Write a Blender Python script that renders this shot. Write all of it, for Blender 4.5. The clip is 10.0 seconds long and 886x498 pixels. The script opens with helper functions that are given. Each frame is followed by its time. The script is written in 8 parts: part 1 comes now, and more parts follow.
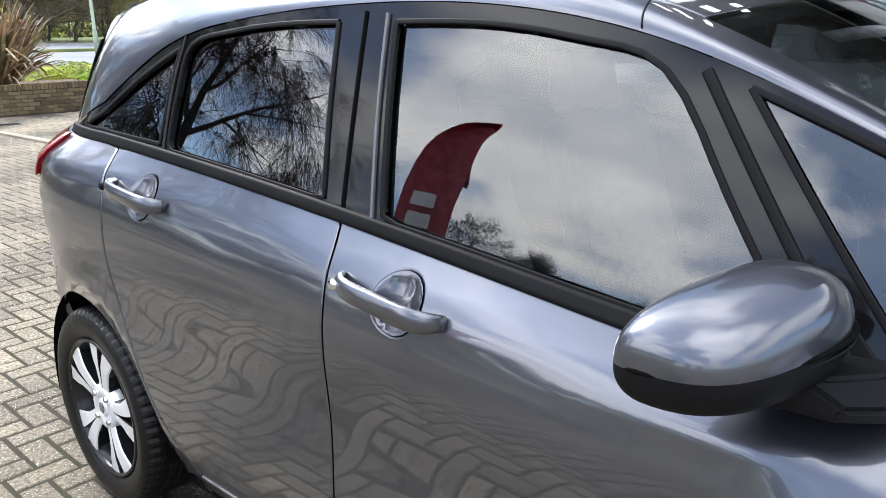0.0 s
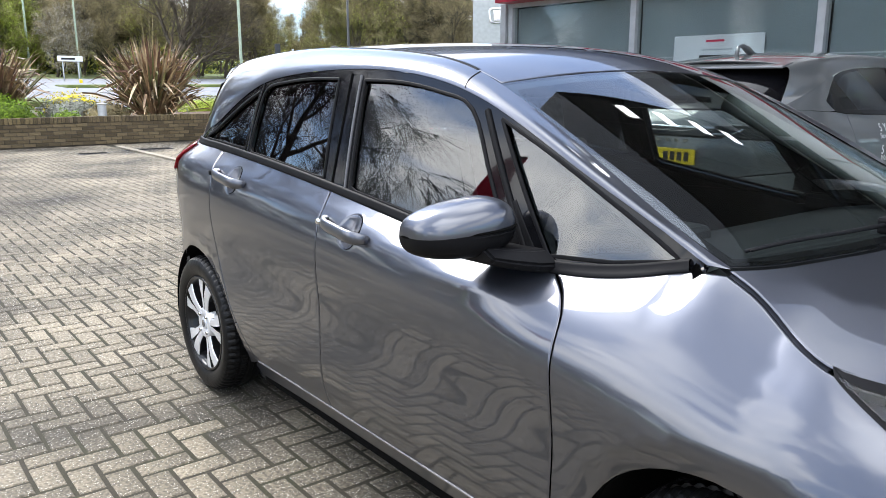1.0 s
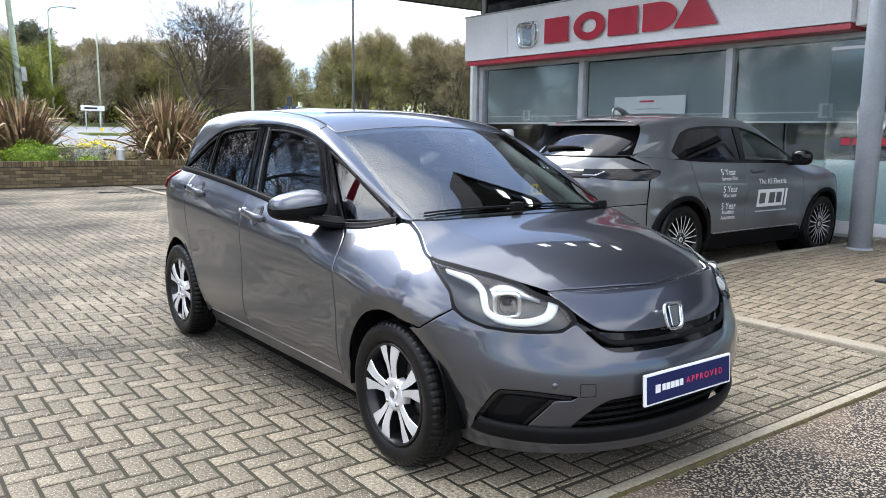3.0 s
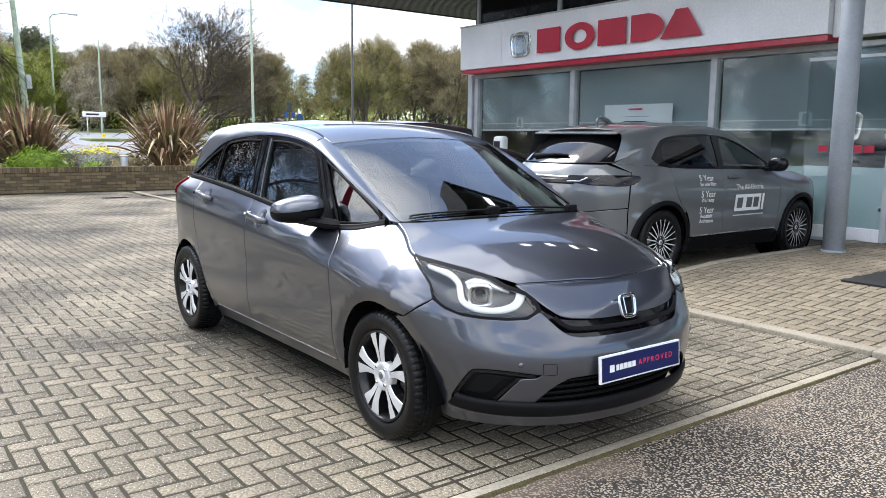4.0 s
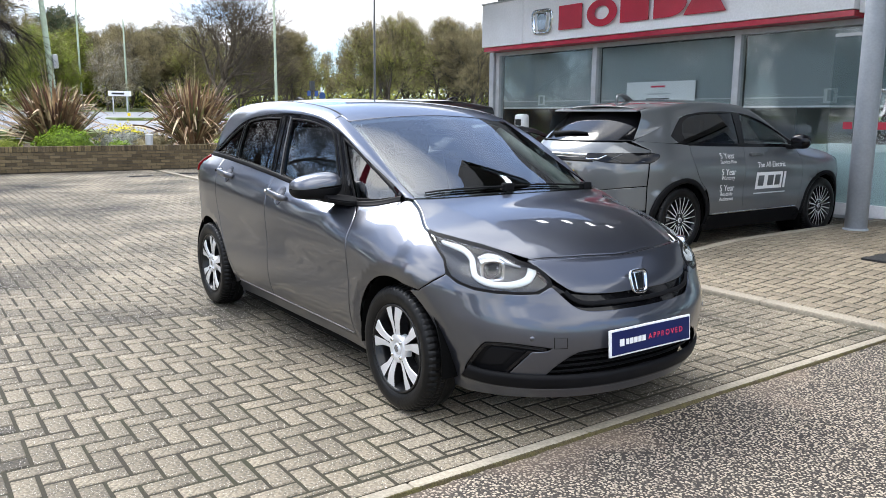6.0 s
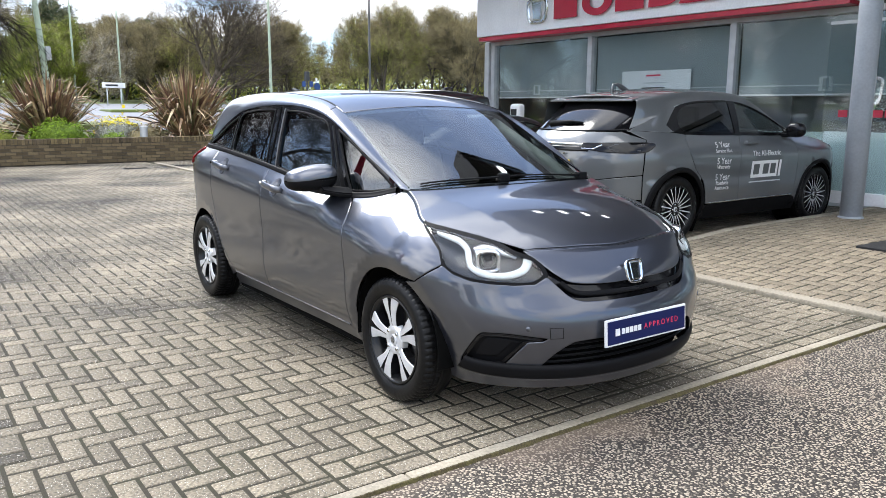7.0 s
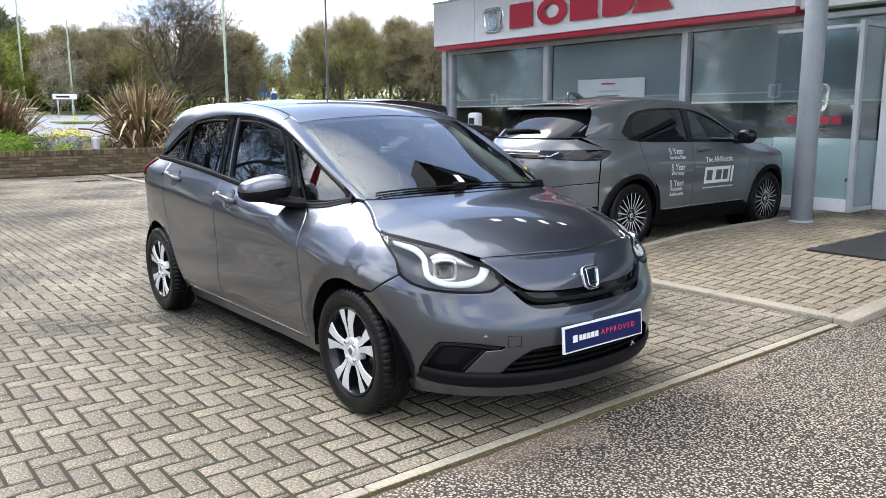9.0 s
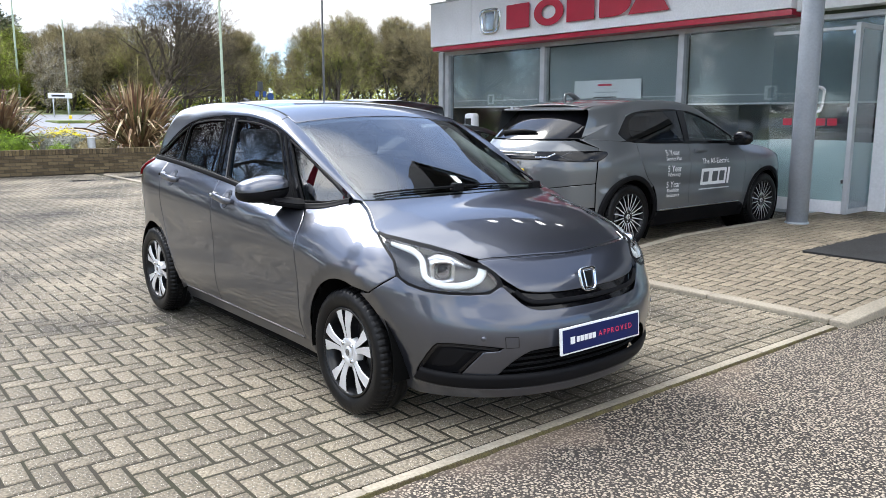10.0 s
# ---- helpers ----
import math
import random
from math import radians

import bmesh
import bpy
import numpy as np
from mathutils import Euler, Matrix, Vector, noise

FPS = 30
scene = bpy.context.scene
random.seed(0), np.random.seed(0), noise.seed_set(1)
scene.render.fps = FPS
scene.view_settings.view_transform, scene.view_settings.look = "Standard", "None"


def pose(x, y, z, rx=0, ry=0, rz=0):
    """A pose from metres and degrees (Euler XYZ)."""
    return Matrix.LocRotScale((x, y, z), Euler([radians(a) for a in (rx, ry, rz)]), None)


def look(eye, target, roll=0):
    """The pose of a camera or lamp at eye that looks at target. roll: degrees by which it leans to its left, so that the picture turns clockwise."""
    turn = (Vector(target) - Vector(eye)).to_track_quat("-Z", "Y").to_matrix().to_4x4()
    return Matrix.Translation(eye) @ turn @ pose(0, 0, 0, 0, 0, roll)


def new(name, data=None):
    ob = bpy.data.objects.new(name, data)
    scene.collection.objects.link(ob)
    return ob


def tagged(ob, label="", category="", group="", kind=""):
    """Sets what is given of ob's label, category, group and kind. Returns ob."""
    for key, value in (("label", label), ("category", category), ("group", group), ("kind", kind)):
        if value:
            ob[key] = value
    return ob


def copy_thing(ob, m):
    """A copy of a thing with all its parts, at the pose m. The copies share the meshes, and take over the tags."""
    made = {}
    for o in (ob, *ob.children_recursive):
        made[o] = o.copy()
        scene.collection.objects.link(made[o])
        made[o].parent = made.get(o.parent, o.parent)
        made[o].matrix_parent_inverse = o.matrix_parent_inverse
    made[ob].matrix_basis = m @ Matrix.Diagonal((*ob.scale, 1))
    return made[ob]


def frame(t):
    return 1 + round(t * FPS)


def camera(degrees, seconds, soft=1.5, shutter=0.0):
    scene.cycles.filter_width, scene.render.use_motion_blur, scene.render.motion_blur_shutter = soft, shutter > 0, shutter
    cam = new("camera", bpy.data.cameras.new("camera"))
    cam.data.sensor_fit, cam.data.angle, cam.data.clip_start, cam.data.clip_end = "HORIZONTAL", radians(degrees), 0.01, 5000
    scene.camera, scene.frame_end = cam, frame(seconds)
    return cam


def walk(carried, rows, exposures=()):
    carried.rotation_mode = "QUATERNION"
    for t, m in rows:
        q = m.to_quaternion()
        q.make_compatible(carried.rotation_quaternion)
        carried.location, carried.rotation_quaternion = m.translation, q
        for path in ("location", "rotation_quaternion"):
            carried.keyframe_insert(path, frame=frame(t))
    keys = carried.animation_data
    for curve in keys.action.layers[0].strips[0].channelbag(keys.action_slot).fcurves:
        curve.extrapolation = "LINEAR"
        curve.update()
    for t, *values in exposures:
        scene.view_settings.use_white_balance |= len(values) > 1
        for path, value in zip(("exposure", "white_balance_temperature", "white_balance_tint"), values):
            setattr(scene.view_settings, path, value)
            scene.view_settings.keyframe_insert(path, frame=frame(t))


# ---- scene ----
from mathutils import geometry

cam = camera(59.3, 10.0, soft=0.25)
PATH = [
    (0, (-0.407, -1.63, 1.31), (-1.726, -0.221, 0.785), -1.2),
    (0.5, (0.131, -1.852, 1.328), (-1.33, -0.576, 0.844), 0.1),
    (1, (0.677, -1.984, 1.336), (-0.865, -0.784, 0.913), -0.0),
    (1.5, (1.176, -2.114, 1.359), (-0.439, -0.993, 0.989), -0.3),
    (2, (1.69, -2.162, 1.353), (0.068, -1.036, 1.03), 0.5),
    (2.5, (2.149, -2.328, 1.339), (0.553, -1.162, 1.033), 0.7),
    (3, (2.502, -2.452, 1.334), (0.922, -1.262, 1.039), 0.7),
    (4.3, (2.917, -2.655, 1.37), (1.332, -1.468, 1.094), 0.6),
    (4.5, (2.932, -2.656, 1.363), (1.342, -1.474, 1.09), 0.6),
    (5, (2.943, -2.663, 1.365), (1.343, -1.499, 1.076), 0.7),
    (5.5, (2.951, -2.65, 1.362), (1.341, -1.506, 1.045), 0.8),
    (7, (2.959, -2.645, 1.367), (1.359, -1.5, 1.006), 0.2),
    (7.5, (2.953, -2.636, 1.368), (1.368, -1.467, 1.016), -0.1),
    (8, (2.956, -2.628, 1.369), (1.389, -1.433, 1.028), -0.3),
    (8.5, (2.958, -2.623, 1.366), (1.406, -1.407, 1.03), -0.3),
    (9, (2.955, -2.617, 1.364), (1.412, -1.39, 1.026), -0.2),
    (9.5, (2.952, -2.618, 1.362), (1.414, -1.385, 1.022), -0.1),
    (10, (2.948, -2.622, 1.367), (1.412, -1.387, 1.03), -0.0),
]
walk(cam, [(t, look(eye, target, roll)) for t, eye, target, roll in PATH],
     exposures=[(0.0, 0.98), (0.5, 0.98), (1.0, 0.88), (2.0, 0.77), (3.0, 0.74), (10.0, 0.74)])

# ---------------------------------------------------------------- sky and sun
world = bpy.data.worlds.new("sky")
scene.world = world
world.use_nodes = True
wn, wl = world.node_tree.nodes, world.node_tree.links
wn.clear()


def wnode(kind, **props):
    n = wn.new(kind)
    for key, value in props.items():
        if key == "sky_type":
            n.sky_type = value
        elif key == "operation":
            n.operation = value
        elif key == "data_type":
            n.data_type = value
    return n


SUN_ELEVATION, SUN_ROTATION = 47.0, 264.0
sky = wnode("ShaderNodeTexSky", sky_type="NISHITA")
sky.sun_disc, sky.sun_elevation, sky.sun_rotation = False, radians(SUN_ELEVATION), radians(SUN_ROTATION)
sky.air_density, sky.dust_density, sky.ozone_density = 1.0, 0.6, 1.4
coord = wnode("ShaderNodeTexCoord")
split = wnode("ShaderNodeSeparateXYZ")
wl.new(coord.outputs["Generated"], split.inputs[0])
lift = wnode("ShaderNodeMath", operation="ADD")
wl.new(split.outputs[2], lift.inputs[0])
lift.inputs[1].default_value = 0.22
flat = wnode("ShaderNodeVectorMath", operation="DIVIDE")
wl.new(coord.outputs["Generated"], flat.inputs[0])
spread = wnode("ShaderNodeCombineXYZ")
for k in range(2):
    wl.new(lift.outputs[0], spread.inputs[k])
spread.inputs[2].default_value = 1.0
wl.new(spread.outputs[0], flat.inputs[1])
shift = wnode("ShaderNodeVectorMath", operation="ADD")
shift.inputs[1].default_value = (-4.02, 11.32, 4.1)
wl.new(flat.outputs[0], shift.inputs[0])
puff = wnode("ShaderNodeTexNoise")
puff.inputs["Scale"].default_value, puff.inputs["Detail"].default_value, puff.inputs["Roughness"].default_value = 1.15, 9.0, 0.50
wl.new(shift.outputs[0], puff.inputs["Vector"])
# clouds thin out towards the zenith and are dimmer low down
height = wnode("ShaderNodeMath", operation="MULTIPLY_ADD")
wl.new(split.outputs[2], height.inputs[0])
height.inputs[1].default_value = -0.02
wl.new(puff.outputs["Fac"], height.inputs[2])
cover = wnode("ShaderNodeValToRGB")
cover.color_ramp.elements[0].position, cover.color_ramp.elements[1].position = 0.44, 0.54
cover.color_ramp.elements[0].color = (0.20, 0.20, 0.20, 1)
wl.new(height.outputs[0], cover.inputs[0])
shade = wnode("ShaderNodeTexNoise")
shade.inputs["Scale"].default_value, shade.inputs["Detail"].default_value = 2.6, 6.0
wl.new(shift.outputs[0], shade.inputs["Vector"])
tone = wnode("ShaderNodeValToRGB")
tone.color_ramp.elements[0].position, tone.color_ramp.elements[1].position = 0.36, 0.60
tone.color_ramp.elements[0].color, tone.color_ramp.elements[1].color = (8.2, 8.8, 9.8, 1), (13.0, 13.1, 13.3, 1)
wl.new(shade.outputs["Fac"], tone.inputs[0])
blend = wnode("ShaderNodeMix", data_type="RGBA")
wl.new(cover.outputs[0], blend.inputs[0])
clear = wnode("ShaderNodeMix", data_type="RGBA")
clear.blend_type = "MULTIPLY"
clear.inputs[0].default_value = 1.0
clear.inputs[7].default_value = (0.62, 0.90, 1.24, 1)
wl.new(sky.outputs[0], clear.inputs[6])
wl.new(clear.outputs[2], blend.inputs[6])
lit = wnode("ShaderNodeMath", operation="MULTIPLY_ADD")
wl.new(split.outputs[2], lit.inputs[0])
lit.inputs[1].default_value = 1.20
# clouds brightened towards the open side of the drive, 60 degrees off the sun, added to light the showroom front
toward = wnode("ShaderNodeVectorMath", operation="DOT_PRODUCT")
wl.new(coord.outputs["Generated"], toward.inputs[0])
toward.inputs[1].default_value = (math.sin(radians(SUN_ROTATION - 60)), math.cos(radians(SUN_ROTATION - 60)), 0)
glow = wnode("ShaderNodeMapRange")
glow.inputs[1].default_value, glow.inputs[2].default_value, glow.inputs[3].default_value, glow.inputs[4].default_value = -0.5, 1.0, 0.30, 0.86
wl.new(toward.outputs["Value"], glow.inputs[0])
wl.new(glow.outputs[0], lit.inputs[2])
dim = wnode("ShaderNodeMix", data_type="RGBA")
dim.blend_type = "MULTIPLY"
dim.inputs[0].default_value = 1.0
wl.new(tone.outputs[0], dim.inputs[6])
wl.new(lit.outputs[0], dim.inputs[7])
wl.new(dim.outputs[2], blend.inputs[7])
back = wnode("ShaderNodeBackground")
back.inputs["Strength"].default_value = 0.142
wl.new(blend.outputs[2], back.inputs[0])
wout = wnode("ShaderNodeOutputWorld")
wl.new(back.outputs[0], wout.inputs[0])

sun = new("sun", bpy.data.lights.new("sun", "SUN"))
sun.data.energy, sun.data.angle, sun.data.color = 2.3, radians(30), (1.0, 0.965, 0.91)
# the sky counts its sun's turn clockwise from +y
sun_way = Vector((math.sin(radians(SUN_ROTATION)) * math.cos(radians(SUN_ELEVATION)), math.cos(radians(SUN_ROTATION)) * math.cos(radians(SUN_ELEVATION)), math.sin(radians(SUN_ELEVATION))))
sun.matrix_world = look(sun_way * 50, (0, 0, 0))

scene.view_settings.exposure = 0.78

# ---------------------------------------------------------------- materials
def material(name, color, rough=0.5, metal=0.0, var=0.12, scale=6.0, fine=90.0, bump=0.08, coat=0.0, coat_rough=0.03, random_tone=0.0, emit=0.0, second=None, spec=0.5, sheen=0.0, two=None):
    """A surface with blotches at one scale and grain at a finer one. second: a colour that shows in the blotches. two: (scale, colour) large stains."""
    m = bpy.data.materials.new(name)
    m.use_nodes = True
    nodes, links = m.node_tree.nodes, m.node_tree.links
    b = nodes["Principled BSDF"]
    b.inputs["Metallic"].default_value, b.inputs["Roughness"].default_value = metal, rough
    b.inputs["Coat Weight"].default_value, b.inputs["Coat Roughness"].default_value = coat, coat_rough
    b.inputs["Specular IOR Level"].default_value = spec
    co = nodes.new("ShaderNodeTexCoord")
    big, small = nodes.new("ShaderNodeTexNoise"), nodes.new("ShaderNodeTexNoise")
    for n, s, d in ((big, scale, 4.0), (small, fine, 3.0)):
        n.inputs["Scale"].default_value, n.inputs["Detail"].default_value = s, d
        links.new(co.outputs["Object"], n.inputs["Vector"])
    tint = nodes.new("ShaderNodeMix")
    tint.data_type = "RGBA"
    dark = second or tuple(c * (1 - 2.2 * var) for c in color)
    tint.inputs[6].default_value, tint.inputs[7].default_value = (*dark, 1), (*[min(c * (1 + 0.4 * var), 1) for c in color], 1)
    ramp = nodes.new("ShaderNodeMapRange")
    ramp.inputs[1].default_value, ramp.inputs[2].default_value = 0.3, 0.62
    links.new(big.outputs["Fac"], ramp.inputs[0])
    links.new(ramp.outputs[0], tint.inputs[0])
    grain = nodes.new("ShaderNodeMix")
    grain.data_type, grain.blend_type = "RGBA", "MULTIPLY"
    grain.inputs[0].default_value = 1.0
    gmap = nodes.new("ShaderNodeMapRange")
    gmap.inputs[1].default_value, gmap.inputs[2].default_value, gmap.inputs[3].default_value, gmap.inputs[4].default_value = 0.3, 0.7, 1 - 1.3 * var, 1 + 0.7 * var
    links.new(small.outputs["Fac"], gmap.inputs[0])
    links.new(tint.outputs[2], grain.inputs[6])
    links.new(gmap.outputs[0], grain.inputs[7])
    last = grain.outputs[2]
    if two:
        blot, bmap, stain = nodes.new("ShaderNodeTexNoise"), nodes.new("ShaderNodeMapRange"), nodes.new("ShaderNodeMix")
        blot.inputs["Scale"].default_value, blot.inputs["Detail"].default_value = two[0], 6.0
        links.new(co.outputs["Object"], blot.inputs["Vector"])
        bmap.inputs[1].default_value, bmap.inputs[2].default_value = 0.52, 0.66
        links.new(blot.outputs["Fac"], bmap.inputs[0])
        stain.data_type = "RGBA"
        links.new(bmap.outputs[0], stain.inputs[0])
        links.new(last, stain.inputs[6])
        stain.inputs[7].default_value = (*two[1], 1)
        last = stain.outputs[2]
    if random_tone:
        info, rmap, rmix = nodes.new("ShaderNodeObjectInfo"), nodes.new("ShaderNodeMapRange"), nodes.new("ShaderNodeMix")
        geo, add, frac = nodes.new("ShaderNodeNewGeometry"), nodes.new("ShaderNodeMath"), nodes.new("ShaderNodeMath")
        add.operation, frac.operation = "ADD", "FRACT"
        links.new(info.outputs["Random"], add.inputs[0])
        links.new(geo.outputs["Random Per Island"], add.inputs[1])
        links.new(add.outputs[0], frac.inputs[0])
        rmap.inputs[3].default_value, rmap.inputs[4].default_value = 1 - random_tone, 1 + random_tone
        links.new(frac.outputs[0], rmap.inputs[0])
        rmix.data_type, rmix.blend_type = "RGBA", "MULTIPLY"
        rmix.inputs[0].default_value = 1.0
        links.new(last, rmix.inputs[6])
        links.new(rmap.outputs[0], rmix.inputs[7])
        last = rmix.outputs[2]
    links.new(last, b.inputs["Base Color"])
    if bump:
        bn = nodes.new("ShaderNodeBump")
        bn.inputs["Strength"].default_value, bn.inputs["Distance"].default_value = bump, 0.004
        links.new(small.outputs["Fac"], bn.inputs["Height"])
        links.new(bn.outputs[0], b.inputs["Normal"])
    if emit:
        b.inputs["Emission Color"].default_value, b.inputs["Emission Strength"].default_value = (*color, 1), emit
    return m


def glass(name, tint, rough=0.0, gloss=4.2):
    m = bpy.data.materials.new(name)
    m.use_nodes = True
    nodes, links = m.node_tree.nodes, m.node_tree.links
    nodes.remove(nodes["Principled BSDF"])
    fres, clear, shine, mix = nodes.new("ShaderNodeLayerWeight"), nodes.new("ShaderNodeBsdfTransparent"), nodes.new("ShaderNodeBsdfGlossy"), nodes.new("ShaderNodeMixShader")
    fres.inputs["Blend"].default_value = 0.5
    steep, amount = nodes.new("ShaderNodeMath"), nodes.new("ShaderNodeMath")
    steep.operation, amount.operation = "POWER", "MULTIPLY_ADD"
    steep.inputs[1].default_value = 4.0
    amount.inputs[1].default_value, amount.inputs[2].default_value = 0.9, 0.043 * gloss
    amount.use_clamp = True
    links.new(fres.outputs["Facing"], steep.inputs[0])
    clear.inputs[0].default_value = (*tint, 1)
    shine.inputs["Roughness"].default_value = rough
    links.new(steep.outputs[0], amount.inputs[0])
    links.new(amount.outputs[0], mix.inputs[0])
    links.new(clear.outputs[0], mix.inputs[1])
    links.new(shine.outputs[0], mix.inputs[2])
    links.new(mix.outputs[0], nodes["Material Output"].inputs[0])
    return m


def stony(name, base, chip, size, amount, rough=0.8, bump=0.5, stain=None, tone=0.10, pick_from=0.35, var=0.34):
    """Dark binder with light stone chips set in it, as of worn asphalt and concrete blocks."""
    m = material(name, base, rough, var=var, scale=0.6, fine=70, bump=0, random_tone=tone)
    nodes, links = m.node_tree.nodes, m.node_tree.links
    b = nodes["Principled BSDF"]
    was = b.inputs["Base Color"].links[0].from_socket
    co, cells, mask, mix = nodes.new("ShaderNodeTexCoord"), nodes.new("ShaderNodeTexVoronoi"), nodes.new("ShaderNodeMapRange"), nodes.new("ShaderNodeMix")
    cells.inputs["Scale"].default_value = 1 / size
    warp, wadd = nodes.new("ShaderNodeTexNoise"), nodes.new("ShaderNodeMix")
    warp.inputs["Scale"].default_value = 0.5 / size
    wadd.data_type = "RGBA"
    wadd.blend_type = "ADD"
    wadd.inputs[0].default_value = size * 0.9
    links.new(co.outputs["Object"], warp.inputs["Vector"])
    links.new(co.outputs["Object"], wadd.inputs[6])
    links.new(warp.outputs["Color"], wadd.inputs[7])
    links.new(wadd.outputs[2], cells.inputs["Vector"])
    mask.inputs[1].default_value, mask.inputs[2].default_value = amount, amount - 0.12
    links.new(cells.outputs["Distance"], mask.inputs[0])
    pick, pickmap, both = nodes.new("ShaderNodeSeparateXYZ"), nodes.new("ShaderNodeMapRange"), nodes.new("ShaderNodeMath")
    links.new(cells.outputs["Color"], pick.inputs[0])
    pickmap.inputs[1].default_value, pickmap.inputs[2].default_value = pick_from, pick_from + 0.4
    links.new(pick.outputs[0], pickmap.inputs[0])
    both.operation = "MULTIPLY"
    links.new(mask.outputs[0], both.inputs[0])
    links.new(pickmap.outputs[0], both.inputs[1])
    mix.data_type = "RGBA"
    links.new(both.outputs[0], mix.inputs[0])
    links.new(was, mix.inputs[6])
    mix.inputs[7].default_value = (*chip, 1)
    last = mix.outputs[2]
    if stain:
        blot, bmap, smix = nodes.new("ShaderNodeTexNoise"), nodes.new("ShaderNodeMapRange"), nodes.new("ShaderNodeMix")
        blot.inputs["Scale"].default_value, blot.inputs["Detail"].default_value = stain[0], 5.0
        links.new(co.outputs["Object"], blot.inputs["Vector"])
        bmap.inputs[1].default_value, bmap.inputs[2].default_value, bmap.inputs[4].default_value = stain[2], stain[2] + 0.16, 0.8
        links.new(blot.outputs["Fac"], bmap.inputs[0])
        smix.data_type = "RGBA"
        links.new(bmap.outputs[0], smix.inputs[0])
        links.new(last, smix.inputs[6])
        smix.inputs[7].default_value = (*stain[1], 1)
        last = smix.outputs[2]
    links.new(last, b.inputs["Base Color"])
    bn = nodes.new("ShaderNodeBump")
    bn.inputs["Strength"].default_value, bn.inputs["Distance"].default_value = bump, 0.004
    links.new(both.outputs[0], bn.inputs["Height"])
    links.new(bn.outputs[0], b.inputs["Normal"])
    return m


def car_paint(name, color, metal=0.75, rough=0.36):
    m = material(name, color, rough, metal=metal, var=0.05, scale=900, fine=2500, bump=0.0, coat=1.0, coat_rough=0.012)
    m.node_tree.nodes["Principled BSDF"].inputs["Coat IOR"].default_value = 1.62
    return m


M = {}
M["paint"] = car_paint("grey_paint", (0.088, 0.094, 0.116), metal=0.85, rough=0.33)
M["paint_suv"] = car_paint("flat_grey_paint", (0.106, 0.113, 0.118), metal=0.2, rough=0.4)
M["paint_black"] = car_paint("black_paint", (0.012, 0.012, 0.014), metal=0.2)
M["trim"] = material("black_trim", (0.007, 0.007, 0.008), 0.5, var=0.1, fine=300, bump=0.05, spec=0.10)
M["gloss_black"] = material("gloss_black", (0.005, 0.005, 0.006), 0.10, var=0.05, bump=0, coat=0.35, spec=0.15)
M["dark"] = material("dark_cavity", (0.004, 0.004, 0.004), 0.9, var=0.1, spec=0.05)
M["chrome"] = material("chrome", (0.75, 0.76, 0.78), 0.08, metal=1.0, var=0.03, bump=0)
M["chrome_cloth"] = material("silver_cloth", (0.62, 0.63, 0.65), 0.35, metal=0.6, var=0.1, scale=12, fine=120, bump=0.3)
M["alloy"] = material("machined_alloy", (0.74, 0.75, 0.77), 0.3, metal=0.45, var=0.04, fine=400, bump=0.02)
M["alloy_black"] = material("black_alloy", (0.008, 0.008, 0.009), 0.3, var=0.05, coat=0.3, spec=0.2)
M["tyre"] = material("tyre_rubber", (0.0055, 0.0055, 0.006), 0.42, var=0.15, scale=10, fine=150, bump=0.12, spec=0.22)
M["seal_grey"] = material("grey_seal", (0.13, 0.13, 0.135), 0.35, metal=0.5, var=0.08, bump=0)
M["steel"] = material("worn_steel", (0.28, 0.27, 0.26), 0.45, metal=0.8, var=0.15)
M["screen_glass"] = glass("windscreen_glass", (0.80, 0.87, 0.85), gloss=3.3)
M["side_glass"] = glass("side_glass", (0.42, 0.47, 0.47), gloss=3.2)
M["privacy_glass"] = glass("privacy_glass", (0.10, 0.11, 0.12), gloss=4.0)
M["cabin_glass"] = glass("cabin_glass", (0.55, 0.62, 0.60), gloss=1.6)
M["dark_glass"] = glass("dark_glass", (0.07, 0.08, 0.09), gloss=1.6)
M["lamp_glass"] = glass("lamp_glass", (0.90, 0.91, 0.92), gloss=1.2)
M["shop_glass"] = glass("shop_glass", (0.90, 0.93, 0.93), gloss=1.5)
M["frost"] = material("frosted_film", (0.62, 0.74, 0.74), 0.35, var=0.04, scale=1.0, bump=0)
M["drl"] = material("running_light", (0.66, 0.70, 0.70), 0.3, var=0.0, bump=0, emit=0.10)
M["lamp_white"] = material("lit_diffuser", (0.95, 0.97, 1.0), 0.4, var=0.0, bump=0, emit=5.0)
M["lamp_silver"] = material("lamp_reflector", (0.55, 0.56, 0.58), 0.18, metal=0.9, var=0.05, bump=0)
M["lamp_dark"] = material("lamp_housing", (0.05, 0.05, 0.055), 0.35, metal=0.3, var=0.1, scale=30)
M["red_lamp"] = material("red_lamp", (0.35, 0.012, 0.015), 0.12, var=0.1, scale=40, coat=1.0, bump=0)
M["plastic_in"] = material("dash_plastic", (0.016, 0.017, 0.018), 0.6, var=0.1, fine=400, bump=0.15, spec=0.15)
M["cloth"] = material("seat_cloth", (0.10, 0.10, 0.105), 0.9, var=0.2, scale=40, fine=600, bump=0.3)
M["plate_blue"] = material("blue_plate", (0.006, 0.012, 0.075), 0.4, var=0.04, bump=0, coat=0.1, spec=0.2)
M["plate_yellow"] = material("yellow_plate", (0.85, 0.62, 0.02), 0.35, var=0.04, bump=0)
M["white"] = material("white_plastic", (0.80, 0.80, 0.80), 0.35, var=0.03, bump=0.0)
M["white_sign"] = material("white_sign", (0.86, 0.86, 0.87), 0.4, var=0.04, scale=1.2, bump=0)
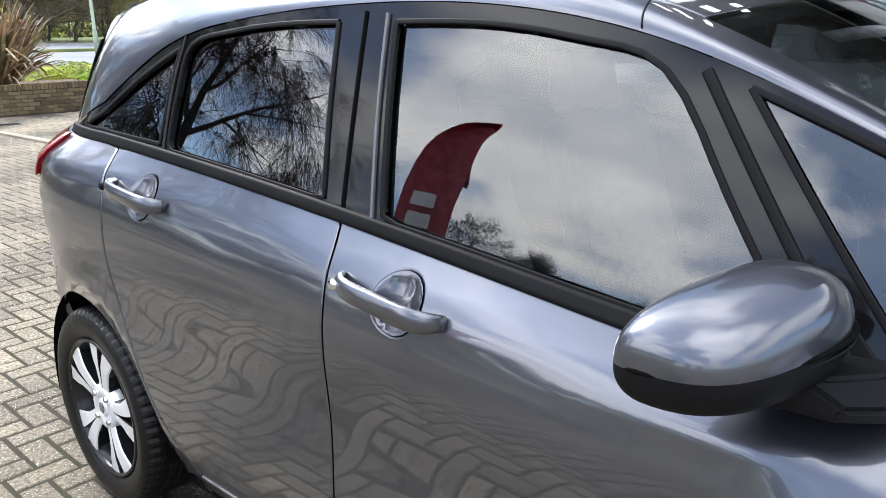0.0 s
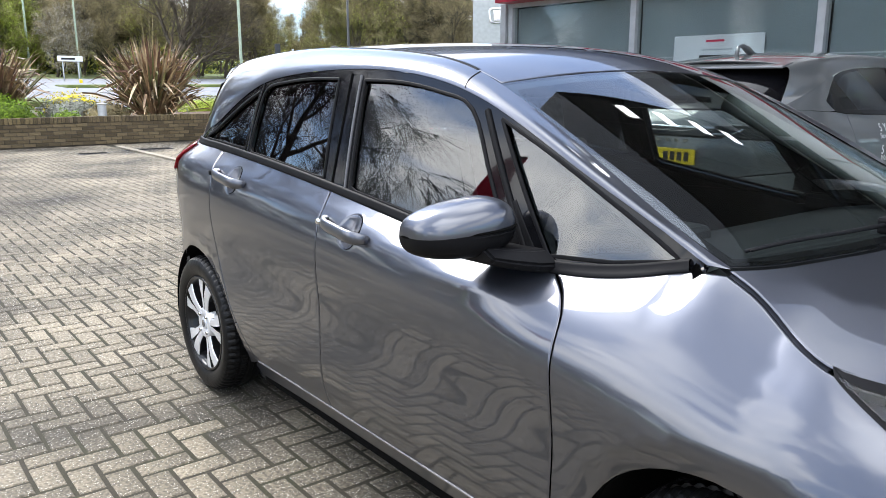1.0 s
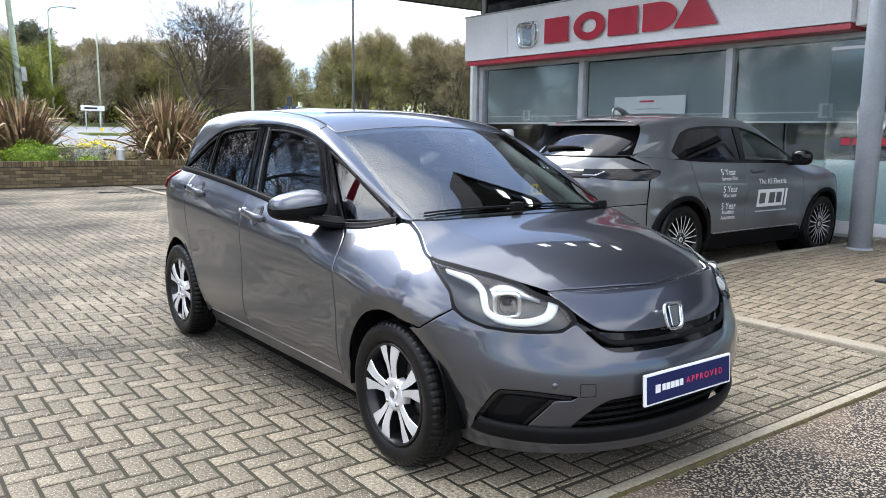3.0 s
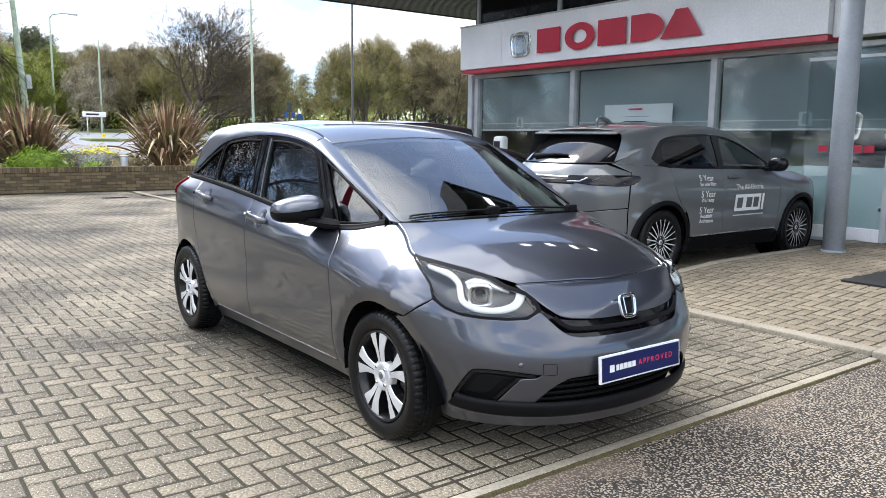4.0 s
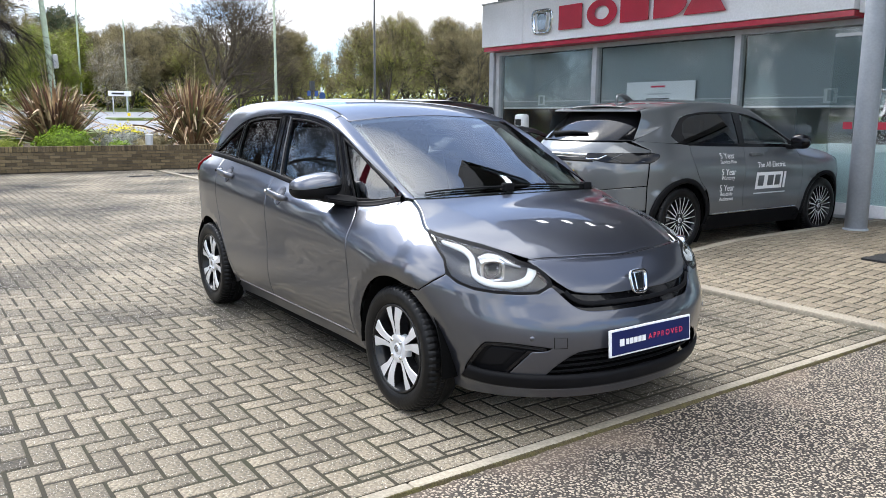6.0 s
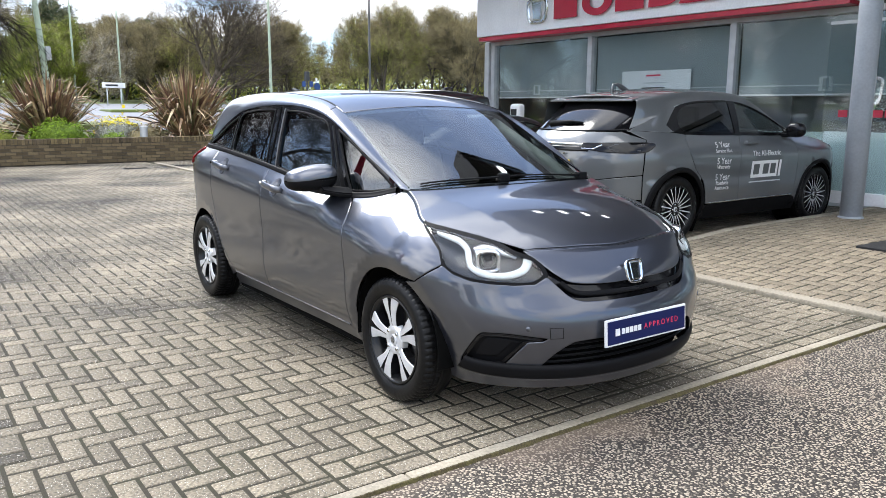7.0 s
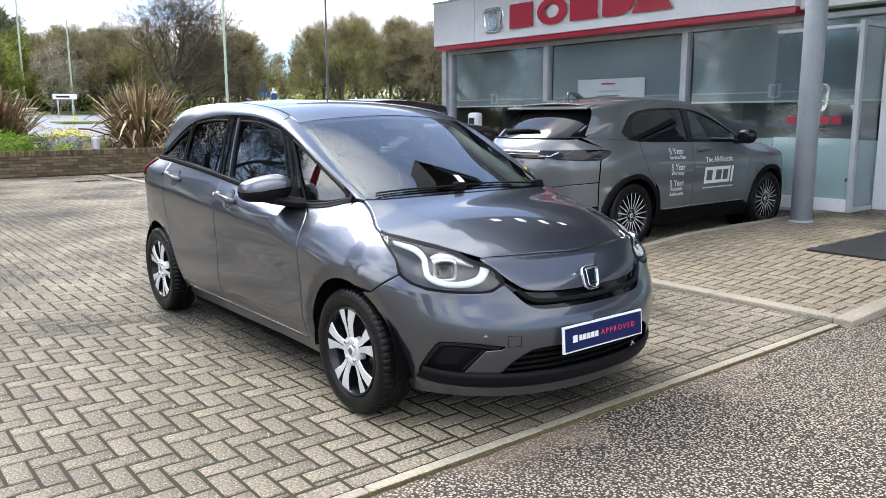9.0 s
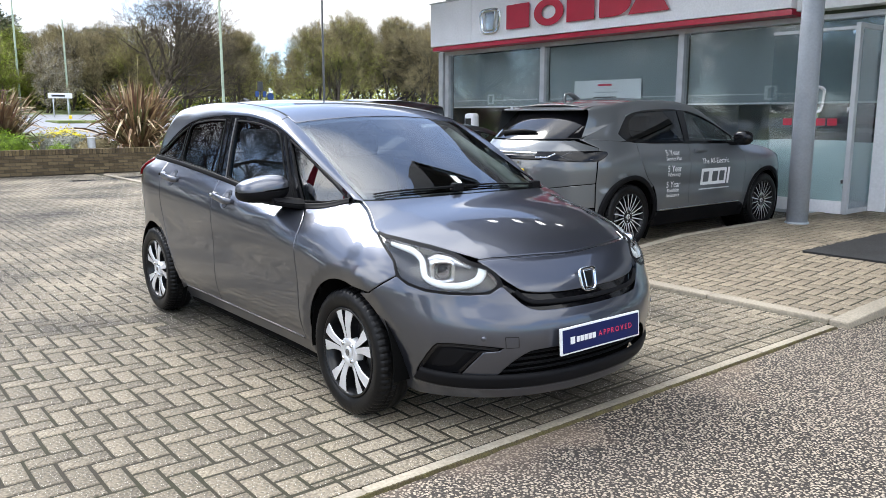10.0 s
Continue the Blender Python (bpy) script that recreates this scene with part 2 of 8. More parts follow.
M["red_sign"] = material("red_sign", (0.50, 0.012, 0.045), 0.35, var=0.08, scale=2.0, bump=0, coat=0.3)
M["pink"] = material("red_print", (0.75, 0.04, 0.10), 0.4, var=0.02, bump=0)
M["black_print"] = material("black_print", (0.02, 0.02, 0.02), 0.5, var=0.02, bump=0)
M["fascia"] = material("fascia_panel", (0.84, 0.84, 0.86), 0.35, metal=0.0, var=0.05, scale=0.8, fine=30, bump=0.01)
M["frame_grey"] = material("grey_frame", (0.50, 0.52, 0.54), 0.4, metal=0.2, var=0.06, bump=0.02)
M["column"] = material("painted_column", (0.38, 0.41, 0.45), 0.32, var=0.06, scale=3, fine=40, bump=0.03)
M["blind"] = material("roller_blind", (0.30, 0.34, 0.355), 0.75, var=0.07, scale=0.7, fine=300, bump=0.06)
M["blind_mark"] = material("blind_print", (0.50, 0.53, 0.54), 0.7, var=0.03, bump=0)
M["soffit"] = material("soffit_slats", (0.10, 0.105, 0.11), 0.5, metal=0.2, var=0.12, scale=2, bump=0.02)
M["canopy_edge"] = material("canopy_edge", (0.045, 0.048, 0.052), 0.5, var=0.1, scale=1.0, bump=0.02)
# bark with backlight shade put into its colour, for the mirrored trees
M["shade_bark"] = material("silhouette_bark", (0.035, 0.029, 0.025), 0.9, var=0.3, scale=3, fine=30, spec=0.1)
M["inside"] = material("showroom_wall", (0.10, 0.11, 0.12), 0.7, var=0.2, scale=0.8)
M["display"] = material("display_panel", (0.42, 0.46, 0.48), 0.5, var=0.05, scale=1.0, bump=0)
M["notice_blue"] = material("notice_board", (0.02, 0.03, 0.07), 0.4, var=0.05, bump=0)
M["inside_floor"] = material("showroom_floor", (0.16, 0.17, 0.18), 0.25, var=0.1, scale=1.0)
M["paver"] = stony("concrete_block", (0.262, 0.221, 0.158), (0.78, 0.74, 0.65), 0.0066, 0.36, 0.85, 1.0, stain=(0.30, (0.135, 0.120, 0.104), 0.61), tone=0.19, pick_from=0.5, var=0.5)
M["paver_light"] = stony("light_concrete_block", (0.315, 0.260, 0.182), (0.50, 0.46, 0.40), 0.010, 0.30, 0.85, 0.4, tone=0.16)
M["moss"] = material("moss", (0.085, 0.072, 0.024), 0.95, var=0.35, scale=14, fine=150, bump=0.5, second=(0.07, 0.05, 0.028))
M["joint"] = material("joint_sand", (0.034, 0.028, 0.018), 0.95, var=0.35, scale=3, fine=200, second=(0.036, 0.036, 0.016))
M["kerb"] = stony("concrete_kerb", (0.37, 0.325, 0.25), (0.46, 0.42, 0.35), 0.008, 0.22, 0.85, 0.2, stain=(1.2, (0.22, 0.19, 0.14), 0.60), var=0.2)
M["asphalt"] = stony("worn_asphalt", (0.042, 0.035, 0.029), (0.46, 0.39, 0.30), 0.0125, 0.50, 0.85, 0.8, stain=(0.6, (0.13, 0.096, 0.075), 0.60), pick_from=-0.05)
# dust swept against the kerb
an, al = M["asphalt"].node_tree.nodes, M["asphalt"].node_tree.links
surface = an["Principled BSDF"]
where, axes, drift, reach, amount, dusty = an.new("ShaderNodeTexCoord"), an.new("ShaderNodeSeparateXYZ"), an.new("ShaderNodeTexNoise"), an.new("ShaderNodeMath"), an.new("ShaderNodeMapRange"), an.new("ShaderNodeMix")
al.new(where.outputs["Object"], axes.inputs[0])
al.new(where.outputs["Object"], drift.inputs["Vector"])
drift.inputs["Scale"].default_value, drift.inputs["Detail"].default_value = 0.9, 6.0
reach.operation = "MULTIPLY_ADD"
reach.inputs[1].default_value = -2.6
al.new(drift.outputs["Fac"], reach.inputs[0])
al.new(axes.outputs[0], reach.inputs[2])
amount.inputs[1].default_value, amount.inputs[2].default_value, amount.inputs[4].default_value = -0.42, -0.72, 0.50
al.new(reach.outputs[0], amount.inputs[0])
dusty.data_type = "RGBA"
al.new(amount.outputs[0], dusty.inputs[0])
al.new(surface.inputs["Base Color"].links[0].from_socket, dusty.inputs[6])
dusty.inputs[7].default_value = (0.27, 0.20, 0.145, 1)
al.new(dusty.outputs[2], surface.inputs["Base Color"])
M["road"] = material("road_asphalt", (0.20, 0.21, 0.23), 0.8, var=0.1, scale=0.3, fine=20)
M["mat"] = material("door_mat", (0.02, 0.021, 0.022), 0.95, var=0.2, scale=3, fine=200, bump=0.3)
M["brick"] = material("buff_brick", (0.165, 0.125, 0.062), 0.9, var=0.35, scale=1.1, fine=60, bump=0.3, random_tone=0.42, second=(0.085, 0.064, 0.050))
M["mortar"] = material("mortar", (0.085, 0.072, 0.055), 0.95, var=0.3, scale=4, fine=90)
M["soil"] = material("bark_mulch", (0.16, 0.10, 0.06), 0.95, var=0.4, scale=9, fine=60, bump=0.6)
M["grass"] = material("grass", (0.13, 0.17, 0.04), 0.9, var=0.3, scale=0.5, fine=25, bump=0.5, second=(0.10, 0.11, 0.04))
M["flax"] = material("flax_blade", (0.42, 0.28, 0.16), 0.45, var=0.25, scale=2.2, fine=30, random_tone=0.4, second=(0.12, 0.075, 0.045))
M["flax_red"] = material("red_flax_blade", (0.22, 0.115, 0.08), 0.45, var=0.25, scale=2.2, fine=30, random_tone=0.35, second=(0.07, 0.04, 0.03))
M["flax_tan"] = material("dry_flax_blade", (0.60, 0.48, 0.30), 0.6, var=0.25, scale=2.2, fine=30, random_tone=0.3, second=(0.26, 0.18, 0.10))
M["flax_green"] = material("green_flax_blade", (0.20, 0.20, 0.085), 0.45, var=0.25, scale=2.2, fine=30, random_tone=0.3, second=(0.10, 0.10, 0.04))
M["bush"] = material("box_leaf", (0.25, 0.39, 0.02), 0.6, var=0.25, scale=12, random_tone=0.4)
M["lavender"] = material("grey_shrub", (0.36, 0.37, 0.31), 0.8, var=0.25, scale=8, random_tone=0.4)
M["yellow_flower"] = material("yellow_shrub", (0.70, 0.60, 0.02), 0.7, var=0.25, scale=10, random_tone=0.3)
M["bark"] = material("bark", (0.105, 0.085, 0.065), 0.9, var=0.3, scale=3, fine=30)
M["oak_bark"] = material("oak_bark", (0.14, 0.115, 0.085), 0.9, var=0.3, scale=3, fine=30, spec=0.1)
M["twig"] = material("twig", (0.36, 0.30, 0.16), 0.9, var=0.3, scale=2, random_tone=0.3)
M["leaf_green"] = material("spring_leaf", (0.31, 0.37, 0.04), 0.65, var=0.25, scale=1.0, random_tone=0.4)
M["leaf_olive"] = material("budding_leaf", (0.42, 0.425, 0.085), 0.7, var=0.25, scale=1.0, random_tone=0.4)
M["leaf_dark"] = material("dark_leaf", (0.055, 0.080, 0.025), 0.7, var=0.25, scale=1.0, random_tone=0.4)
M["blossom"] = material("pale_blossom", (0.50, 0.45, 0.37), 0.8, var=0.2, scale=2.0, random_tone=0.3)
M["pole_green"] = material("green_lamp_post", (0.30, 0.37, 0.27), 0.5, var=0.1)
M["pole_dark"] = material("dark_post", (0.035, 0.037, 0.04), 0.5, var=0.1)
M["sign_blue"] = material("blue_sign", (0.02, 0.06, 0.22), 0.4, var=0.05)
M["flag_red"] = material("flag_cloth", (0.42, 0.008, 0.03), 0.7, var=0.06, scale=3, fine=200)
M["pillar_cloth"] = material("pillar_trim", (0.20, 0.21, 0.20), 0.8, var=0.08, scale=20, fine=300, bump=0.05)
M["cloth_pale"] = material("headlining", (0.32, 0.31, 0.29), 0.9, var=0.1, scale=20, fine=300)

# ---------------------------------------------------------------- building tools
def mesh_ob(name, verts, faces, mat, parent=None, label="", smooth=False, mats=None, face_mats=None):
    me = bpy.data.meshes.new(name)
    me.from_pydata([tuple(v) for v in verts], [], faces)
    for m in (mats or [mat]):
        me.materials.append(m)
    if face_mats is not None:
        me.polygons.foreach_set("material_index", face_mats)
    if smooth:
        me.polygons.foreach_set("use_smooth", [True] * len(me.polygons))
    me.update()
    ob = new(name, me)
    if parent:
        ob.parent = parent
    if label:
        tagged(ob, label)
    return ob


def part(name, bm, mat, parent, label="", smooth=False):
    """One bmesh as one mesh object under a thing or a part."""
    me = bpy.data.meshes.new(name)
    bm.to_mesh(me)
    bm.free()
    me.materials.append(mat)
    if smooth:
        me.polygons.foreach_set("use_smooth", [True] * len(me.polygons))
    ob = new(name, me)
    ob.parent = parent
    if label:
        tagged(ob, label)
    return ob


def thing(name, label, category, group="", kind="", at=None):
    ob = tagged(new(name), label, category, group, kind)
    if at is not None:
        ob.matrix_world = at
    return ob


def box_bm(x0, x1, y0, y1, z0, z1, bevel=0.0, seg=2, bm=None):
    bm = bm or bmesh.new()
    made = bmesh.ops.create_cube(bm, size=1.0)
    for v in made["verts"]:
        v.co = Vector(((x0 + x1) / 2 + v.co.x * (x1 - x0), (y0 + y1) / 2 + v.co.y * (y1 - y0), (z0 + z1) / 2 + v.co.z * (z1 - z0)))
    if bevel:
        edges = list({e for v in made["verts"] for e in v.link_edges})
        bmesh.ops.bevel(bm, geom=edges, offset=bevel, segments=seg, affect="EDGES", profile=0.6)
    return bm


def tube(points, radii, sides=8, cap=True):
    """Verts and faces of a tapered tube along points."""
    verts, faces = [], []
    for i, p in enumerate(points):
        p = Vector(p)
        way = Vector(points[min(i + 1, len(points) - 1)]) - Vector(points[max(i - 1, 0)])
        q = way.to_track_quat("Z", "Y")
        r = radii[i] if hasattr(radii, "__len__") else radii
        for k in range(sides):
            a = 2 * math.pi * k / sides
            verts.append(p + q @ Vector((r * math.cos(a), r * math.sin(a), 0)))
    for i in range(len(points) - 1):
        for k in range(sides):
            a, b = i * sides + k, i * sides + (k + 1) % sides
            faces.append((a, b, b + sides, a + sides))
    if cap:
        faces.append(tuple(range(sides))[::-1])
        faces.append(tuple(len(verts) - sides + k for k in range(sides)))
    return verts, faces


def tube_ob(name, points, radii, mat, parent=None, sides=10, label=""):
    v, f = tube(points, radii, sides)
    return mesh_ob(name, v, f, mat, parent, label, smooth=True)


def lathe(profile, steps, axis="y", closed=False):
    """Turns (r, h) round an axis."""
    verts, faces, n = [], [], len(profile)
    for i in range(steps):
        a = 2 * math.pi * i / steps
        for r, h in profile:
            c, s = r * math.cos(a), r * math.sin(a)
            verts.append((c, h, s) if axis == "y" else (c, s, h))
    for i in range(steps):
        j = (i + 1) % steps
        for k in range(n if closed else n - 1):
            l = (k + 1) % n
            face = (i * n + k, i * n + l, j * n + l, j * n + k)
            faces.append(face if axis == "y" else face[::-1])
    return verts, faces


def text_ob(name, words, size, mat, parent, at, depth=0.002, spacing=1.0):
    cu = bpy.data.curves.new(name, "FONT")
    cu.body, cu.size, cu.extrude, cu.align_x, cu.align_y, cu.space_character = words, size, depth, "CENTER", "CENTER", spacing
    holder = bpy.data.objects.new(name, cu)
    me = bpy.data.meshes.new_from_object(holder)
    bpy.data.objects.remove(holder)
    me.materials.clear()
    me.materials.append(mat)
    ob = new(name, me)
    ob.parent = parent
    ob.matrix_local = at
    return ob


def densify(poly, step):
    out = []
    for i, p in enumerate(poly):
        q = poly[(i + 1) % len(poly)]
        n = max(1, math.ceil(math.hypot(q[0] - p[0], q[1] - p[1]) / step))
        out += [(p[0] + (q[0] - p[0]) * k / n, p[1] + (q[1] - p[1]) * k / n) for k in range(n)]
    return out


def smooth_line(pts, n=6):
    """A rounded line through a few points, ends kept."""
    pts = [Vector((*p, 0)) for p in pts]
    out = []
    for i in range(len(pts) - 1):
        p0, p1, p2, p3 = pts[max(i - 1, 0)], pts[i], pts[i + 1], pts[min(i + 2, len(pts) - 1)]
        for k in range(n):
            t = k / n
            v = 0.5 * (2 * p1 + (p2 - p0) * t + (2 * p0 - 5 * p1 + 4 * p2 - p3) * t * t + (3 * p1 - p0 - 3 * p2 + p3) * t**3)
            out.append((v.x, v.y))
    return out + [(pts[-1].x, pts[-1].y)]


def area2(poly):
    return 0.5 * sum(p[0] * q[1] - q[0] * p[1] for p, q in zip(poly, poly[1:] + poly[:1]))


def inset(poly, d):
    """The outline of a counter-clockwise polygon, moved inwards by d."""
    out, n = [], len(poly)
    for i in range(n):
        p, q, r = poly[i - 1], poly[i], poly[(i + 1) % n]
        e, f = Vector((q[0] - p[0], q[1] - p[1])).normalized(), Vector((r[0] - q[0], r[1] - q[1])).normalized()
        a, b = Vector((-e.y, e.x)), Vector((-f.y, f.x))
        m = a + b
        m = m / max(m.dot(a), 0.35) if m.length > 1e-6 else a
        out.append((q[0] + m.x * d, q[1] + m.y * d))
    return out


def inside(poly, pts):
    """Which of the points lie in the polygon."""
    pts, hit = np.asarray(pts, float), np.zeros(len(pts), bool)
    for (x0, y0), (x1, y1) in zip(poly, poly[1:] + poly[:1]):
        if y0 == y1:
            continue
        cross = ((y0 > pts[:, 1]) != (y1 > pts[:, 1])) & (pts[:, 0] < (x1 - x0) * (pts[:, 1] - y0) / (y1 - y0) + x0)
        hit ^= cross
    return hit


def patch(name, poly, surf, mat, parent, step=0.035, gap=0.0022, bevel=0.004, depth=0.014, out=0.0, holes=(), label="", centre=(0, 0, 0.55), thing_kind=None):
    """A panel of a curved skin: the outline poly in the skin's own two numbers is filled, laid on surf(a, b), its rim rounded and turned inwards."""
    poly = list(poly)
    if area2(poly) < 0:
        poly = poly[::-1]
    ring = densify(poly, step * 0.7)
    rings = [inset(ring, gap)]
    inner = [inset(ring, gap + bevel)] if bevel else []
    for h in holes:
        h = list(h)
        if area2(h) > 0:
            h = h[::-1]
        h = densify(h, step * 0.7)
        rings.append(inset(h, gap))
        if bevel:
            inner.append(inset(h, gap + bevel))
    pts, edges, rim = [], [], {}
    for k, loop in enumerate(rings + inner):
        s = len(pts)
        pts += loop
        edges += [(s + i, s + (i + 1) % len(loop)) for i in range(len(loop))]
        if k < len(rings):
            for i in range(len(loop)):
                e = Vector((loop[(i + 1) % len(loop)][0] - loop[i - 1][0], loop[(i + 1) % len(loop)][1] - loop[i - 1][1])).normalized()
                rim[s + i] = (e.y, -e.x)
    xs, ys = [p[0] for p in poly], [p[1] for p in poly]
    grid = [(x + (step * 0.5 if j % 2 else 0), y) for j, y in enumerate(np.arange(min(ys) + step / 2, max(ys), step * 0.87)) for x in np.arange(min(xs), max(xs), step)]
    if grid:
        ok = inside(inset(ring, gap + bevel + step * 0.4), grid)
        for h in rings[1:]:
            ok &= ~inside(inset(h, -0.0 + step * 0.4), grid)
        pts += [g for g, k in zip(grid, ok) if k]
    vs, _, fs, orig, _, _ = geometry.delaunay_2d_cdt([Vector(p) for p in pts], edges, [], 1, 1e-6)
    mids = [((vs[f[0]].x + vs[f[1]].x + vs[f[2]].x) / 3, (vs[f[0]].y + vs[f[1]].y + vs[f[2]].y) / 3) for f in fs]
    keep = inside(rings[0], mids)
    for h in rings[1:]:
        keep &= ~inside(h, mids)
    fs = [f for f, k in zip(fs, keep) if k]
    centre = Vector(centre)
    verts, normals, e = [], [], 1e-3
    on_rim = {}
    for i, v in enumerate(vs):
        p = Vector(surf(v.x, v.y))
        da, db = Vector(surf(v.x + e, v.y)) - Vector(surf(v.x - e, v.y)), Vector(surf(v.x, v.y + e)) - Vector(surf(v.x, v.y - e))
        n = da.cross(db).normalized()
        if n.dot(p - Vector((p.x * 0.8 + centre.x * 0.2, centre.y, centre.z))) < 0:
            n = -n
        p = p + n * out
        for o in orig[i]:
            if o in rim:
                on_rim[o] = i
                way = (da.normalized() * rim[o][0] + db.normalized() * rim[o][1]).normalized()
                if bevel:
                    p = p - n * bevel * 0.75
                    n = (n + way * 0.8).normalized()
                break
        verts.append(p)
        normals.append(n)
    faces = []
    for f in fs:
        a, b, c = (verts[k] for k in f[:3])
        nn = (b - a).cross(c - a)
        f = tuple(f)
        faces.append(f if nn.dot(normals[f[0]] + normals[f[1]] + normals[f[2]]) > 0 else f[::-1])
    s = 0
    for loop in rings:
        ids = [on_rim.get(s + i) for i in range(len(loop))]
        s += len(loop)
        if depth and None not in ids:
            base = len(verts)
            for i, k in enumerate(ids):
                n = normals[k]
                a, b = verts[ids[i - 1]], verts[ids[(i + 1) % len(ids)]]
                side = (b - a).cross(n).normalized() if (b - a).length > 1e-9 else n
                face_n = (n - side * n.dot(side)).normalized()
                verts += [verts[k].copy(), verts[k] - face_n * depth]
                normals += [side, side]
            m = len(ids)
            for i in range(m):
                j = (i + 1) % m
                faces.append((base + 2 * i, base + 2 * i + 1, base + 2 * j + 1, base + 2 * j))
    ob = mesh_ob(name, verts, faces, mat, parent, label, smooth=True)
    ob.data.normals_split_custom_set_from_vertices([tuple(n) for n in normals])
    return ob


def mirrored(surf):
    return lambda a, b: (lambda p: (p[0], -p[1], p[2]))(surf(a, b))


def sweep_strip(name, surf, line, width, mat, parent, out=0.004, thick=0.006, label=""):
    """A flat moulding along a line drawn on a skin."""
    verts, faces = [], []
    for i, (a, b) in enumerate(line):
        p0, p1 = line[max(i - 1, 0)], line[min(i + 1, len(line) - 1)]
        e = Vector((p1[0] - p0[0], p1[1] - p0[1])).normalized()
        w = width[i] if hasattr(width, "__len__") else width
        for s, o in ((-1, -0.004), (-1, out * 0.6), (-0.5, out), (0.5, out), (1, out * 0.6), (1, -0.004)):
            q = (a - e.y * w / 2 * s, b + e.x * w / 2 * s)
            p = Vector(surf(*q))
            da, db = Vector(surf(q[0] + 1e-3, q[1])) - p, Vector(surf(q[0], q[1] + 1e-3)) - p
            n = da.cross(db).normalized()
            if n.dot(p - Vector((p.x * 0.8, 0, 0.6))) < 0:
                n = -n
            verts.append(p + n * o)
    m = 6
    for i in range(len(line) - 1):
        for k in range(m - 1):
            faces.append((i * m + k, i * m + k + 1, (i + 1) * m + k + 1, (i + 1) * m + k))
    ob = mesh_ob(name, verts, faces, mat, parent, label, smooth=True)
    bm = bmesh.new()
    bm.from_mesh(ob.data)
    bmesh.ops.recalc_face_normals(bm, faces=bm.faces)
    bm.to_mesh(ob.data)
    bm.free()
    return ob

# ---------------------------------------------------------------- curves and car shapes
class Spline:
    """A natural cubic curve through a few points, straight beyond its ends."""

    def __init__(self, *pts):
        pts = sorted(pts)
        x, y = np.array([p[0] for p in pts], float), np.array([p[1] for p in pts], float)
        n, h = len(x), np.diff(x)
        a, b = np.eye(n), np.zeros(n)
        for i in range(1, n - 1):
            a[i, i - 1:i + 2] = h[i - 1], 2 * (h[i - 1] + h[i]), h[i]
            b[i] = 6 * ((y[i + 1] - y[i]) / h[i] - (y[i] - y[i - 1]) / h[i - 1])
        self.x, self.y, self.m = x.tolist(), y.tolist(), np.linalg.solve(a, b).tolist()

    def __call__(self, v):
        x, y, m = self.x, self.y, self.m
        i = 0
        while i < len(x) - 2 and v >= x[i + 1]:
            i += 1
        h = x[i + 1] - x[i]
        if v < x[0]:
            return y[0] + (v - x[0]) * ((y[1] - y[0]) / h - h * (2 * m[0] + m[1]) / 6)
        if v > x[-1]:
            return y[-1] + (v - x[-1]) * ((y[-1] - y[-2]) / h + h * (m[-2] + 2 * m[-1]) / 6)
        p, q = (x[i + 1] - v) / h, (v - x[i]) / h
        return p * y[i] + q * y[i + 1] + ((p**3 - p) * m[i] + (q**3 - q) * m[i + 1]) * h * h / 6


def hermite(zs, ys, z):
    """Smooth curve through a few (z, y), by slopes between neighbours."""
    n = len(zs)
    i = 0
    while i < n - 2 and z > zs[i + 1]:
        i += 1

    def slope(k):
        if k == 0:
            return (ys[1] - ys[0]) / (zs[1] - zs[0])
        if k == n - 1:
            return (ys[-1] - ys[-2]) / (zs[-1] - zs[-2])
        h0, h1 = zs[k] - zs[k - 1], zs[k + 1] - zs[k]
        return ((ys[k] - ys[k - 1]) / h0 * h1 + (ys[k + 1] - ys[k]) / h1 * h0) / (h0 + h1)

    h = zs[i + 1] - zs[i]
    t = (z - zs[i]) / h
    if t < 0 or t > 1:
        return ys[i] + slope(i) * (z - zs[i]) if t < 0 else ys[i + 1] + slope(i + 1) * (z - zs[i + 1])
    a, b = slope(i) * h, slope(i + 1) * h
    return ys[i] * (2 * t**3 - 3 * t**2 + 1) + a * (t**3 - 2 * t**2 + t) + ys[i + 1] * (3 * t**2 - 2 * t**3) + b * (t**3 - t**2)


